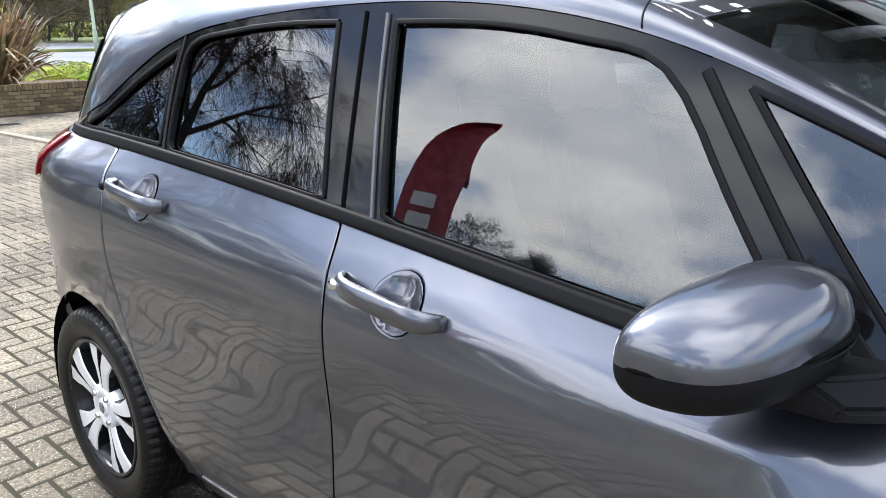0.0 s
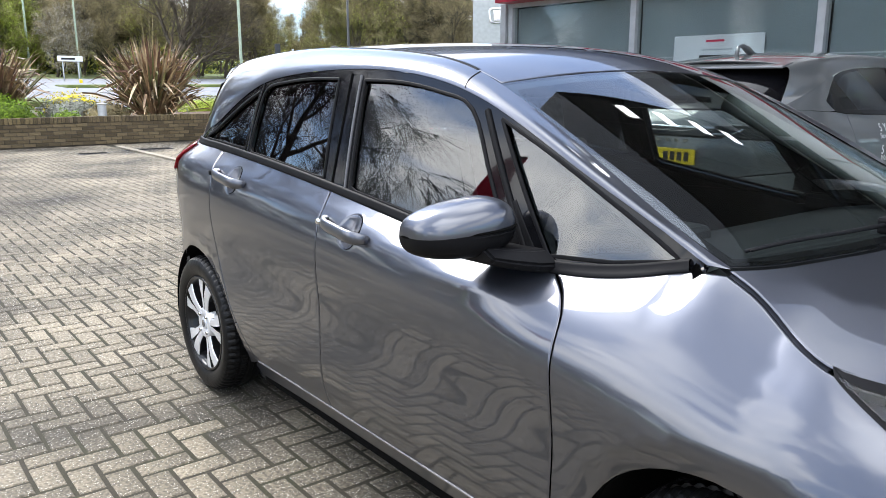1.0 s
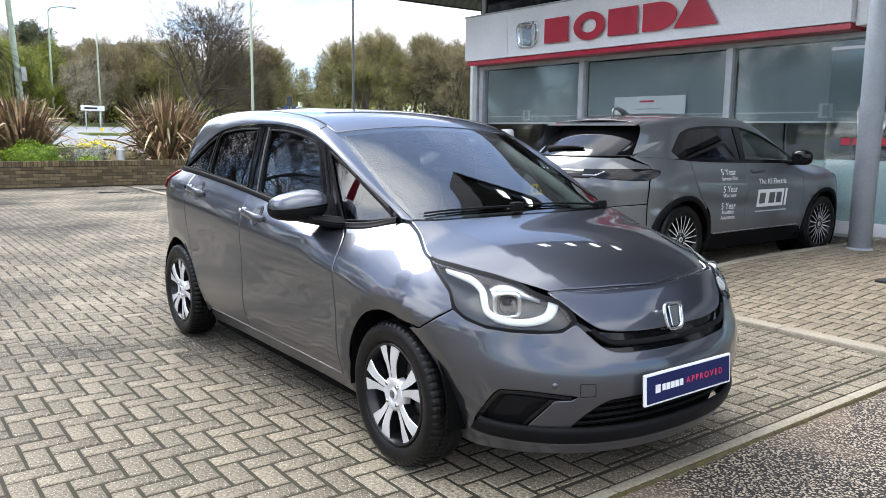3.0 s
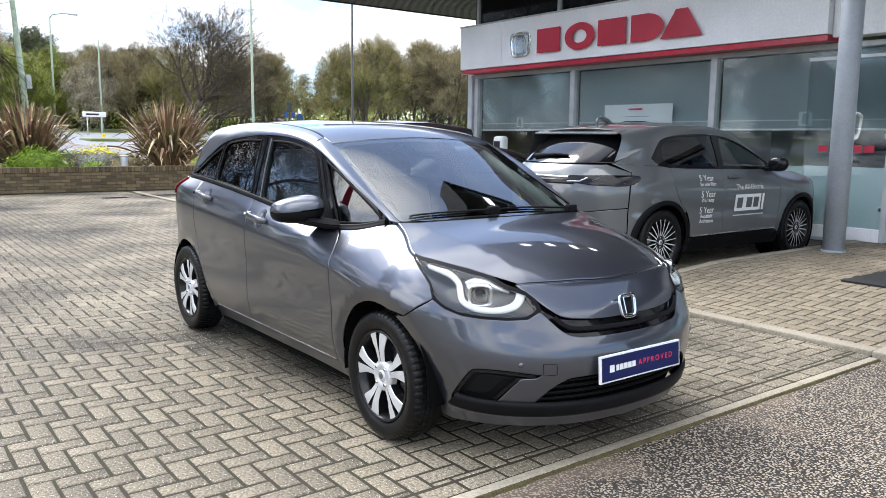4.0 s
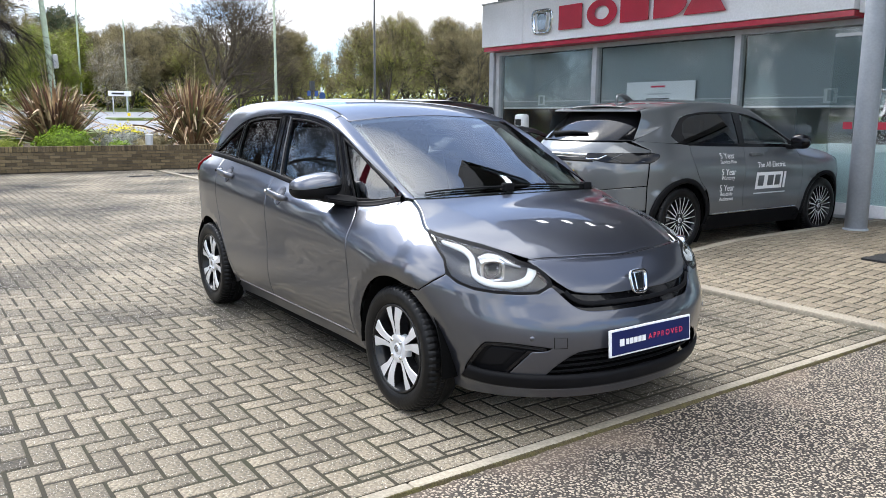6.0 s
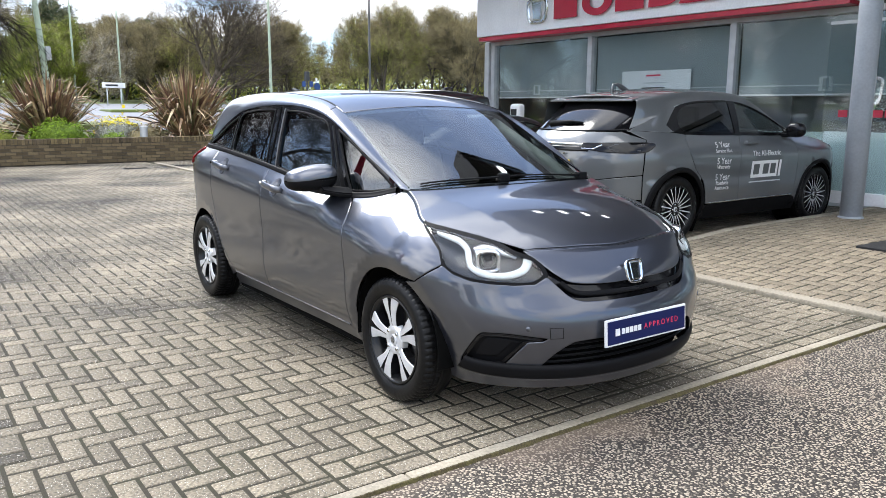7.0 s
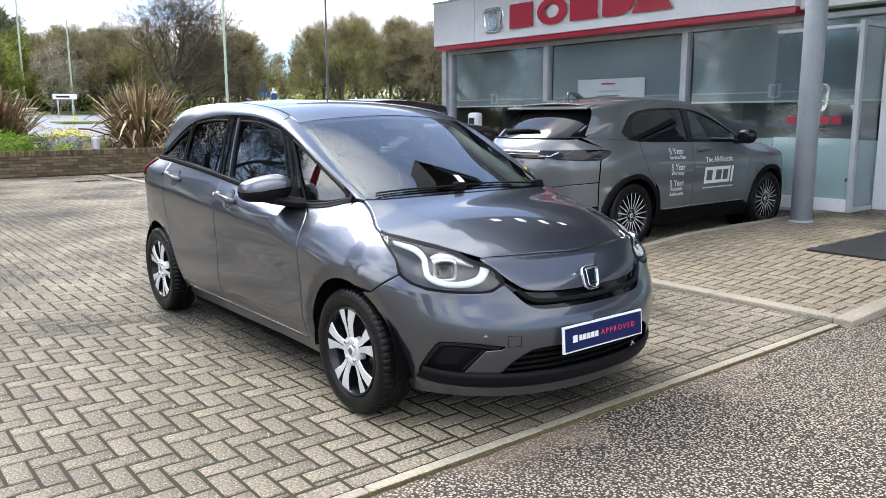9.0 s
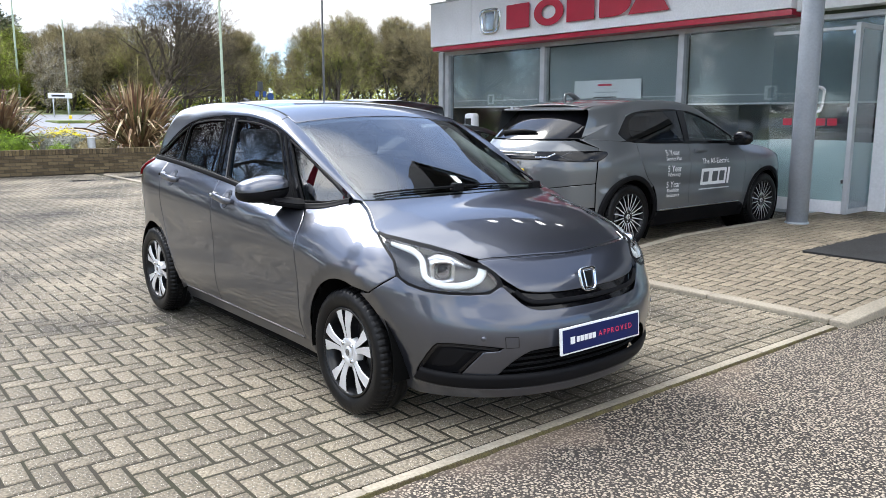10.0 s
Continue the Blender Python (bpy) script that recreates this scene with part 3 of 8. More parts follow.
class CarShape:
    """The skin of a car: nose at +x, right flank at -y, front axle at x = 0. skin(a, z) runs round the flank: a is x between the axles,
    and bends round the nose and the tail; top(x, y) is the height of bonnet, windscreen and roof."""
    K = 0.6
    QUARTER = 0.6 * math.pi / 2

    def __init__(self, hubs, hub_z, lip_r, lip, x_front, x_rear, x_screen, x_cowl, lean, wide, crease_z, belt_z, belt_y, nose_x, tail_x, mid_z, crown, fold_y, lip_soft=0.014, round_from=9.0, shoulder=None):
        self.hubs = hubs
        self.hub_z = hub_z
        self.lip_r = lip_r
        self.lip = lip
        self.lip_soft = lip_soft
        self.x_front = x_front
        self.x_rear = x_rear
        self.x_screen = x_screen
        self.x_cowl = x_cowl
        self.lean = lean
        self.wide = wide
        self.crease_z = crease_z
        self.belt_z = belt_z
        self.belt_y = belt_y
        self.nose_x = nose_x
        self.tail_x = tail_x
        self.mid_z = mid_z
        self.crown = crown
        self.fold_y = fold_y
        self.round_from = round_from
        self.shoulder = shoulder
        self.front_end, self.rear_end = self.x_front + self.QUARTER, self.x_rear - self.QUARTER

    def half(self, x, z):
        """Half the width at x and z, before nose and tail close it."""
        zb = self.belt_z(x)
        if z <= zb + 1e-9 or x > self.x_screen:
            c = self.crease_z(x)
            zs = (0.10, 0.20, 0.34, c - 0.27, c - 0.020, c + 0.014, max(zb, c + 0.06))
            w = self.wide(x)
            ys = (w - 0.135, w - 0.085, w - 0.028, w - 0.004, w, w - 0.009, self.belt_y(x))
            y = hermite(zs, ys, z)
            k = min(max((x - self.round_from) / 0.3, 0.0), 1.0)
            if k > 0 and z > c - 0.10:
                soft = hermite(zs, ys, c - 0.10) - self.shoulder(x) * (z - c + 0.10) ** 2
                y += (soft - y) * k * k * (3 - 2 * k)
            return y
        up = z - zb
        return self.belt_y(x) - up * self.lean - 0.10 * up * up

    def skin(self, a, z, out=0.0):
        if a > self.front_end:
            x, y, z = self.skin(2 * self.front_end - a, z)
            return x, -y, z
        if a < self.rear_end:
            x, y, z = self.skin(2 * self.rear_end - a, z)
            return x, -y, z
        n = 2.4
        if a >= self.x_front:
            phi = max(math.pi / 2 - (a - self.x_front) / self.K, 0.0)
            reach = self.nose_x(z) - self.x_front
            x = self.x_front + reach * math.cos(phi) ** (2 / n)
            return x, -self.half(self.x_front, z) * math.sin(phi) ** (2 / n) - self.flare(x, z), z
        if a <= self.x_rear:
            phi = max(math.pi / 2 - (self.x_rear - a) / self.K, 0.0)
            reach = self.x_rear - self.tail_x(z)
            x = self.x_rear - reach * math.cos(phi) ** (2 / n)
            return x, -self.half(x, z) * math.sin(phi) ** (2 / n) - self.flare(x, z), z
        return a, -self.half(a, z) - self.flare(a, z), z

    def flare(self, x, z):
        """How far the rounded lip over a wheel stands out."""
        for hub in self.hubs:
            r = math.hypot(x - hub, z - self.hub_z)
            if r < self.lip_r:
                if self.lip < 0:
                    return self.lip * (self.lip_r - r) / self.lip_soft
                t = min((self.lip_r - r) / self.lip_soft, 1.0)
                return self.lip * t * t * (3 - 2 * t)
        return 0.0

    def along(self, x, z):
        """The a of a place x on the flank, the nose or the tail."""
        if x > self.x_front:
            return self.x_front + self.K * math.asin(min(((x - self.x_front) / (self.nose_x(z) - self.x_front)) ** 1.2, 1.0))
        if x < self.x_rear:
            return self.x_rear - self.K * math.asin(min(((self.x_rear - x) / (self.x_rear - self.tail_x(z))) ** 1.2, 1.0))
        return x

    def across(self, y, z):
        """The a of a place on the nose, y from the middle (right flank below nought)."""
        phi = math.asin(min((abs(y) / self.half(self.x_front, z)) ** 1.2, 1.0))
        return self.front_end + math.copysign(self.K * phi, y)

    def top(self, x, y):
        if x > self.x_cowl:
            yc = abs(y) - self.fold_y(x)
            t = min(max((x - self.x_cowl) / 0.14, 0.0), 1.0)
            return self.mid_z(x) - self.crown(x) * y * y - (0.14 * t * t * (3 - 2 * t) * yc if yc > 0 else 0.0)
        return self.mid_z(x) - self.crown(x) * y * y


HATCH = CarShape(
    hubs=(0.0, -2.53), hub_z=0.303, lip_r=0.398, lip=-0.020, lip_soft=0.060, round_from=-0.75, shoulder=Spline((-0.75, 4.6), (-0.52, 4.0), (-0.30, 3.0), (-0.10, 2.65), (0.12, 3.1)),
    x_front=0.0, x_rear=-2.45, x_screen=-0.17, x_cowl=-0.12, lean=0.26,
    wide=Spline((-3.3, 0.800), (-2.9, 0.838), (-2.5, 0.847), (-1.9, 0.840), (-1.2, 0.838), (-0.6, 0.838), (-0.1, 0.845), (0.4, 0.835), (0.8, 0.82)),
    crease_z=Spline((-3.2, 1.00), (-2.4, 0.975), (-1.8, 0.925), (-1.3, 0.885), (-0.8, 0.85), (-0.4, 0.815), (0.0, 0.735), (0.5, 0.70)),
    belt_z=Spline((-3.1, 1.07), (-2.7, 1.078), (-2.1, 1.055), (-1.45, 1.00), (-1.0, 0.945), (-0.52, 0.912), (-0.30, 0.943), (-0.17, 0.962), (-0.08, 0.930), (0.0, 0.897), (0.1, 0.852), (0.6, 0.80)),
    belt_y=Spline((-3.1, 0.70), (-2.7, 0.735), (-2.1, 0.765), (-1.45, 0.768), (-0.9, 0.748), (-0.52, 0.712), (-0.17, 0.632), (-0.08, 0.630), (0.0, 0.637), (0.12, 0.660), (0.6, 0.65)),
    nose_x=Spline((0.1, 0.70), (0.22, 0.752), (0.32, 0.772), (0.42, 0.785), (0.52, 0.772), (0.60, 0.730), (0.66, 0.703), (0.72, 0.655), (0.765, 0.604), (0.80, 0.525), (0.84, 0.40), (0.9, 0.2)),
    tail_x=Spline((0.1, -3.12), (0.3, -3.21), (0.55, -3.24), (0.8, -3.22), (1.0, -3.17), (1.15, -3.10), (1.3, -3.02), (1.45, -2.93)),
    mid_z=Spline((-3.1, 1.375), (-2.7, 1.435), (-2.2, 1.470), (-1.7, 1.476), (-1.3, 1.458), (-1.02, 1.418), (-0.8, 1.335), (-0.5, 1.200), (-0.16, 1.045),
                 (0.0, 0.975), (0.2, 0.935), (0.4, 0.872), (0.55, 0.800), (0.64, 0.735)),
    crown=Spline((-3.0, 0.10), (-1.5, 0.11), (-1.0, 0.15), (-0.5, 0.19), (-0.16, 0.19), (0.0, 0.13), (0.3, 0.158), (0.45, 0.178), (0.6, 0.29)),
    fold_y=Spline((-0.2, 0.55), (0.2, 0.475), (0.6, 0.40)),
)

# ---------------------------------------------------------------- ground
KERB_X = 0.69          # line between blocks and asphalt
APRON_Y = 2.62         # near edge of the raised apron before the showroom
BAY_X = -1.75          # edge between apron and parking bays
FRONT_Y = 8.25         # showroom front


def apron_z(y):
    t = min(max((y - APRON_Y) / 2.2, 0.0), 1.0)
    return 0.025 + 0.105 * t * t * (3 - 2 * t)


def land_z(x, y):
    """Far land rises a little beyond the planting bed."""
    d = max(-x - 24, 0)
    return -0.10 + min(d / 60, 1.0) * 1.7 + (0.45 if x < -22 else 0.0)


xs = [-900, -400, -200, -130, -100, -84, -70, -56, -42, -32, -24.5, -23.5, -15.6, 0, 20, 60, 200, 900]
ys = [-900, -300, -100, -40, -20, 0, 20, 40, 80, 150, 400, 900]
ground = mesh_ob("ground", [(x, y, land_z(x, y)) for y in ys for x in xs],
                 [(j * len(xs) + i, j * len(xs) + i + 1, (j + 1) * len(xs) + i + 1, (j + 1) * len(xs) + i) for j in range(len(ys) - 1) for i in range(len(xs) - 1)], M["grass"])
tagged(ground, "mown grass and earth reaching to the tree line", "ground", kind="structure")


def slab(name, x0, x1, y0, y1, z0, z1, mat, label, category, bevel=0.0):
    bm = box_bm(x0, x1, y0, y1, z0, z1, bevel)
    ob = part(name, bm, mat, None)
    return tagged(ob, label, category, kind="structure")


slab("road", KERB_X + 0.014, 40, -60, 30, -0.35, -0.012, M["asphalt"], "worn asphalt drive with exposed pale stone chips", "road")
pavement = slab("pavement", -16.82, KERB_X - 0.055, -14, 16, -0.35, -0.0030, M["joint"], "block-paved forecourt of buff concrete blocks in herringbone bond", "pavement")
rx = [-27, -32, -42, -56, -62]
far_road = mesh_ob("far_road", [(x, y, land_z(x, y) + 0.04) for x in rx for y in (-80, 120)], [(2 * k, 2 * k + 1, 2 * k + 3, 2 * k + 2) for k in range(len(rx) - 1)], M["road"])
tagged(far_road, "grey public road beyond the planting bed", "road", kind="structure")
island = part("verge", box_bm(-35.5, -27.5, -6, 4.6, 0.3, 0.68, 0.1), M["grass"], None)
tagged(island, "grass verge beside the road", "verge", kind="structure")
island = part("far_verge", box_bm(-47, -44, 8, 80, 0.6, 1.12, 0.1), M["grass"], None)
tagged(island, "grass strip between the carriageways", "verge", kind="structure")


def kerb_run(name, x0, x1, y0, y1, z0, z1, lengthwise, count, label, bevel=0.012, slope=None):
    """A row of kerb stones with thin joints, each a piece of the run."""
    run = thing(name, label, "kerb", kind="structure")
    for i in range(count):
        if lengthwise == "y":
            a, b = y0 + (y1 - y0) * i / count + 0.002, y0 + (y1 - y0) * (i + 1) / count - 0.002
            bm = box_bm(x0, x1, a, b, z0, z1, bevel)
        else:
            a, b = x0 + (x1 - x0) * i / count + 0.002, x0 + (x1 - x0) * (i + 1) / count - 0.002
            bm = box_bm(a, b, y0, y1, z0, z1, bevel)
        if slope:
            for v in bm.verts:
                v.co.z += slope(v.co.y)
        part("kerb_stone", bm, M["kerb"], run)
    return run


kerb_run("flush_kerb", KERB_X - 0.047, KERB_X + 0.010, -14.0, 2.5, -0.2, 0.004, "y", 18, "weathered flush concrete kerb between blocks and asphalt")
kerb_run("apron_kerb", -16.0, KERB_X - 0.06, APRON_Y - 0.07, APRON_Y + 0.055, -0.2, 0.03, "x", 18, "low concrete kerb along the edge of the apron")
kerb_run("raised_kerb", KERB_X - 0.06, KERB_X + 0.07, 2.55, 20.0, -0.2, -0.005, "y", 19, "raised concrete kerb of the apron", slope=lambda y: apron_z(max(y, APRON_Y)) + 0.01)
kerb_run("bay_kerb", BAY_X - 0.10, BAY_X, APRON_Y + 0.06, 7.9, -0.2, 0.0, "y", 6, "concrete edging between apron and parking bay", slope=lambda y: apron_z(y) + 0.006)

# the bed of the apron rises towards the showroom
bed_rows = [APRON_Y + 0.05 + 0.05 * k for k in range(48)] + [6.0, FRONT_Y + 0.1]
apron = mesh_ob("apron", [(x, y, apron_z(y) - 0.0032) for y in bed_rows for x in (BAY_X, KERB_X - 0.06)],
                [(2 * k, 2 * k + 1, 2 * k + 3, 2 * k + 2) for k in range(len(bed_rows) - 1)], M["joint"])
tagged(apron, "raised block-paved apron before the showroom door", "pavement", kind="structure")
slab("entrance_mat", -0.50, 0.6, 4.42, 8.0, 0.12, 0.139, M["mat"], "dark ribbed entrance mat let into the apron", "mat", 0.003)
for k, (x0, x1, y0, y1) in enumerate(((-15.0, -14.72, 1.55, 2.1), (-15.3, -15.02, 2.45, 3.4))):
    cover = thing("drain_cover", "dark cast iron drain cover set in the blocks", "drain cover")
    part("frame", box_bm(x0, x1, y0, y1, -0.01, 0.006, 0.003), M["pole_dark"], cover)
    part("lid", box_bm(x0 + 0.03, x1 - 0.03, y0 + 0.03, y1 - 0.03, 0.0, 0.010, 0.003), M["dark"], cover)

# moss and dirt in the seam between kerb and asphalt
seam_r = random.Random(31)
verts, faces = [], []
for k in range(900):
    y = -6.0 + 8.5 * k / 899
    w = max(0.004 + 0.020 * noise.noise(Vector((y * 2.1, 0, 0))) + 0.012 * noise.noise(Vector((y * 9, 3, 0))), 0.003) + seam_r.uniform(0, 0.005)
    h = 0.004 + 0.006 * seam_r.random()
    verts += [(KERB_X + 0.004, y, 0.001), (KERB_X + 0.012 + w * 0.4, y, -0.012 + h + 0.006), (KERB_X + 0.014 + w, y, -0.013)]
faces = [(3 * k + i, 3 * k + 3 + i, 3 * k + 4 + i, 3 * k + 1 + i) for k in range(899) for i in range(2)]
moss = mesh_ob("moss", [(x, y, z) for x, y, z in verts], [f[::-1] for f in faces], M["moss"])
tagged(moss, "thin line of moss and dirt along the kerb", "moss", kind="structure")

# ---------------------------------------------------------------- showroom
F = FRONT_Y
LEFT, RIGHT = -10.56, 9.0
BASE = 0.13
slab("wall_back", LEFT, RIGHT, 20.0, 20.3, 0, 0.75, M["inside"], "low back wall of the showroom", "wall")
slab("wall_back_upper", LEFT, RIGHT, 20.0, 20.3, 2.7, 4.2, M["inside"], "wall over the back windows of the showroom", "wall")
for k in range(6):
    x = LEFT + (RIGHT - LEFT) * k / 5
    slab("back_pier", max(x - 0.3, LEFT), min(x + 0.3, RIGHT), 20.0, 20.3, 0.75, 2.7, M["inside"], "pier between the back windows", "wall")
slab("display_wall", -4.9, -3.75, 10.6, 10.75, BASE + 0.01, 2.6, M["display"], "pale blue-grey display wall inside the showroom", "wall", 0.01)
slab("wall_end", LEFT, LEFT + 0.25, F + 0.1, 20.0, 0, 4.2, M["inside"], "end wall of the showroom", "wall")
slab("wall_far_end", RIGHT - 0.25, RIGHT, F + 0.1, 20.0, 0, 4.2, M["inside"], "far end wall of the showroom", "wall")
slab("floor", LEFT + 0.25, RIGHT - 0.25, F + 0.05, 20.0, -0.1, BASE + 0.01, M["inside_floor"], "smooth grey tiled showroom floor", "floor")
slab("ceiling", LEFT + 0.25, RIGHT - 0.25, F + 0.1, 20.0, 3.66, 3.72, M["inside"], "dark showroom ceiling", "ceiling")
slab("plinth", LEFT, RIGHT, F - 0.06, F + 0.08, 0, BASE + 0.05, M["frame_grey"], "grey plinth below the shop windows", "plinth", 0.008)

# fascia
fascia = thing("fascia", "pale silver sign fascia with a red lower band", "fascia", kind="structure")
for x0, x1 in ((-10.47, -9.165), (-9.155, -2.58)):
    part("panel", box_bm(x0, x1, F - 0.42, F - 0.02, 2.80, 3.66, 0.006), M["fascia"], fascia)
part("red_band", box_bm(-10.45, -2.59, F - 0.38, F + 0.02, 2.715, 2.795, 0.004), M["red_sign"], fascia, "red painted metal band")
part("panel", box_bm(-2.57, RIGHT, F - 0.30, F - 0.02, 2.76, 3.66, 0.006), M["fascia"], fascia)
part("cap", box_bm(-10.49, RIGHT, F - 0.44, F, 3.664, 3.69, 0.004), M["frame_grey"], fascia)
part("head_rail", box_bm(LEFT, RIGHT, F - 0.06, F + 0.06, 2.64, 2.712, 0.006), M["frame_grey"], fascia)

# clerestory
clere = thing("window_high", "dark clerestory glazing above the fascia", "window", kind="structure")
part("pane", box_bm(LEFT + 0.2, RIGHT, F + 0.01, F + 0.03, 3.69, 4.5), M["gloss_black"], clere, "dark glass")
for k in range(8):
    part("mullion", box_bm(LEFT + 0.15 + 2.4 * k, LEFT + 0.23 + 2.4 * k, F - 0.04, F + 0.05, 3.69, 4.5, 0.004), M["frame_grey"], clere)
part("head_rail", box_bm(LEFT + 0.15, RIGHT, F - 0.05, F + 0.05, 4.40, 4.48, 0.004), M["frame_grey"], clere)
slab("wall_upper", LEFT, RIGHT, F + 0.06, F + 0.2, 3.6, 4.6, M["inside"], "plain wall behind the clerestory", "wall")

# canopy
canopy = thing("canopy", "deep flat canopy roof with a slatted metal soffit", "canopy", kind="structure")
CZ = 4.50
part("deck", box_bm(-13.68, RIGHT + 1, 6.22, 20.4, CZ + 0.06, CZ + 0.75, 0.01), M["soffit"], canopy)
part("edge", box_bm(-13.74, -13.67, 6.15, 20.4, CZ - 0.02, CZ + 0.8, 0.006), M["canopy_edge"], canopy)
part("edge", box_bm(-13.67, RIGHT + 1, 6.15, 6.22, CZ - 0.02, CZ + 0.8, 0.006), M["canopy_edge"], canopy)
verts, faces = [], []
for k in range(180):
    x = -13.64 + 0.125 * k
    s = len(verts)
    for dx, z in ((0.0, CZ + 0.058), (0.012, CZ), (0.085, CZ), (0.097, CZ + 0.058)):
        verts += [(x + dx, 6.22, z), (x + dx, F + 0.05 if x > LEFT - 0.1 else 16.0, z)]
    faces += [(s + 2 * i, s + 2 * i + 2, s + 2 * i + 3, s + 2 * i + 1) for i in range(3)]
mesh_ob("soffit_slats", verts, faces, M["soffit"], canopy, "narrow grey metal slats")
# porch that reaches out over the apron, with a row of small lamps along its edge
porch = thing("entrance_canopy", "flat dark porch roof reaching out over the apron", "canopy", kind="structure")
part("deck", box_bm(-2.52, 1.20, 2.5, 6.14, CZ + 0.06, CZ + 0.72, 0.01), M["soffit"], porch)
part("edge", box_bm(-2.58, -2.525, 2.43, 6.14, CZ - 0.02, CZ + 0.76, 0.006), M["canopy_edge"], porch)
part("edge", box_bm(-2.52, 1.20, 2.43, 2.495, CZ - 0.02, CZ + 0.76, 0.006), M["canopy_edge"], porch)
part("edge", box_bm(1.205, 1.26, 2.43, 6.14, CZ - 0.02, CZ + 0.76, 0.006), M["canopy_edge"], porch)
for k in range(8):
    x = -2.50 + 0.46 * k
    part("soffit_panel", box_bm(x, x + 0.45, 2.5, 6.14, CZ + 0.01, CZ + 0.058, 0.004), M["soffit"], porch)
for y in (3.25, 3.93, 4.63, 5.32):
    light = thing("soffit_light", "small flat white lamp set in the porch soffit", "ceiling light", "soffit lights")
    part("frame", box_bm(-2.42, -2.16, y - 0.11, y + 0.11, CZ - 0.008, CZ + 0.03, 0.004), M["frame_grey"], light)
    part("diffuser", box_bm(-2.40, -2.18, y - 0.09, y + 0.09, CZ - 0.014, CZ, 0.004), M["lamp_white"], light, "lit white diffuser")

pillar = thing("canopy_column", "round grey painted steel canopy column", "column", kind="structure", at=pose(-1.50, 6.27, 0.12))
v, f = tube([(0, 0, -0.1), (0, 0, 4.45)], 0.118, 28)
mesh_ob("shaft", v, f, M["column"], pillar, smooth=True)
v, f = lathe([(0.0, 0.03), (0.128, 0.03), (0.134, 0.022), (0.134, 0.0), (0.0, 0.0)], 28, "z")
mesh_ob("base_ring", v, f, M["column"], pillar, "grey base collar", smooth=True)

# shop front bays between mullions
MULL = [LEFT + 0.05, -10.36, -7.53, -4.52, -2.62]
for x in MULL[1:4] + [-0.25, 1.0, 2.8, 4.8, 7.0]:
    slab("mullion", x - 0.055, x + 0.055, F - 0.07, F + 0.07, BASE + 0.05, 2.64, M["frame_grey"], "grey aluminium shopfront mullion", "mullion", 0.006)
slab("pilaster", -1.51, -1.31, F - 0.10, F + 0.07, BASE, 2.64, M["fascia"], "white clad post beside the entrance screen", "post", 0.008)
slab("corner_post", LEFT - 0.02, LEFT + 0.12, F - 0.12, F + 0.2, 0, 2.71, M["frame_grey"], "grey corner post of the shopfront", "post", 0.008)
BAYS = [(-10.30, -7.59, 1), (-7.47, -4.58, 1), (-4.46, -1.51, 1), (-1.39, -0.31, 0), (-0.19, 0.94, 0), (1.06, 2.74, 0), (2.86, 4.74, 0), (4.86, 6.94, 0)]
for k, (x0, x1, blind) in enumerate(BAYS):
    win = thing("window_%d" % (k + 1), "tall shop window in a grey frame" + (" with a lowered grey roller blind" if blind else ""), "window", kind="structure")
    pane = part("pane", box_bm(x0, x1, F - 0.006, F + 0.006, BASE + 0.05, 2.64), M["shop_glass"], win)
    pane.visible_shadow = False
    part("transom", box_bm(x0, x1, F - 0.035, F + 0.035, BASE + 0.05, BASE + 0.11, 0.004), M["frame_grey"], win)
    if blind:
        part("blind", box_bm(x0 + 0.03, x1 - 0.03, F + 0.06, F + 0.064, 1.56, 2.62), M["blind"], win, "dark grey roller blind pulled halfway")
        part("blind_bar", box_bm(x0 + 0.03, x1 - 0.03, F + 0.052, F + 0.072, 1.535, 1.562, 0.004), M["white"], win, "white bottom bar")
        part("blind_line", box_bm(x0 + 0.03, x1 - 0.03, F + 0.056, F + 0.0585, 1.672, 1.69), M["blind_mark"], win)
        # plain emblem printed on the blind
        cx = x1 - 1.54 if k == 2 else x1 - 1.49
        part("blind_emblem", box_bm(cx - 0.10, cx + 0.10, F + 0.0555, F + 0.0575, 1.60, 1.80, 0.0), M["blind_mark"], win)
        part("blind_emblem", box_bm(cx - 0.045, cx + 0.045, F + 0.0535, F + 0.0552, 1.625, 1.775, 0.0), M["blind"], win)
    if x0 > -5:
        film = part("frosted_band", box_bm(x0, x1, F + 0.009, F + 0.012, BASE + 0.1, 1.02), M["frost"], win, "pale green frosted film")

# sign: plain red blocks for the raised lettering and a chrome emblem
sign = thing("fascia_sign", "row of raised red sign blocks on the fascia", "sign")
SIGN_Y = F - 0.42


def slab_shape(name, outline, mat, parent, y0, depth, holes=(), label=""):
    """A flat shape in the x-z plane, given thickness towards -y."""
    return patch(name, outline, lambda a, b: (a, y0 - depth, b), mat, parent, step=0.12, gap=0.0, bevel=0.008, depth=depth, holes=holes, centre=(0, 30, 0), label=label)


def ring_line(cx, cz, rx, rz, n=28):
    return [(cx + rx * math.cos(2 * math.pi * k / n), cz + rz * math.sin(2 * math.pi * k / n)) for k in range(n)]


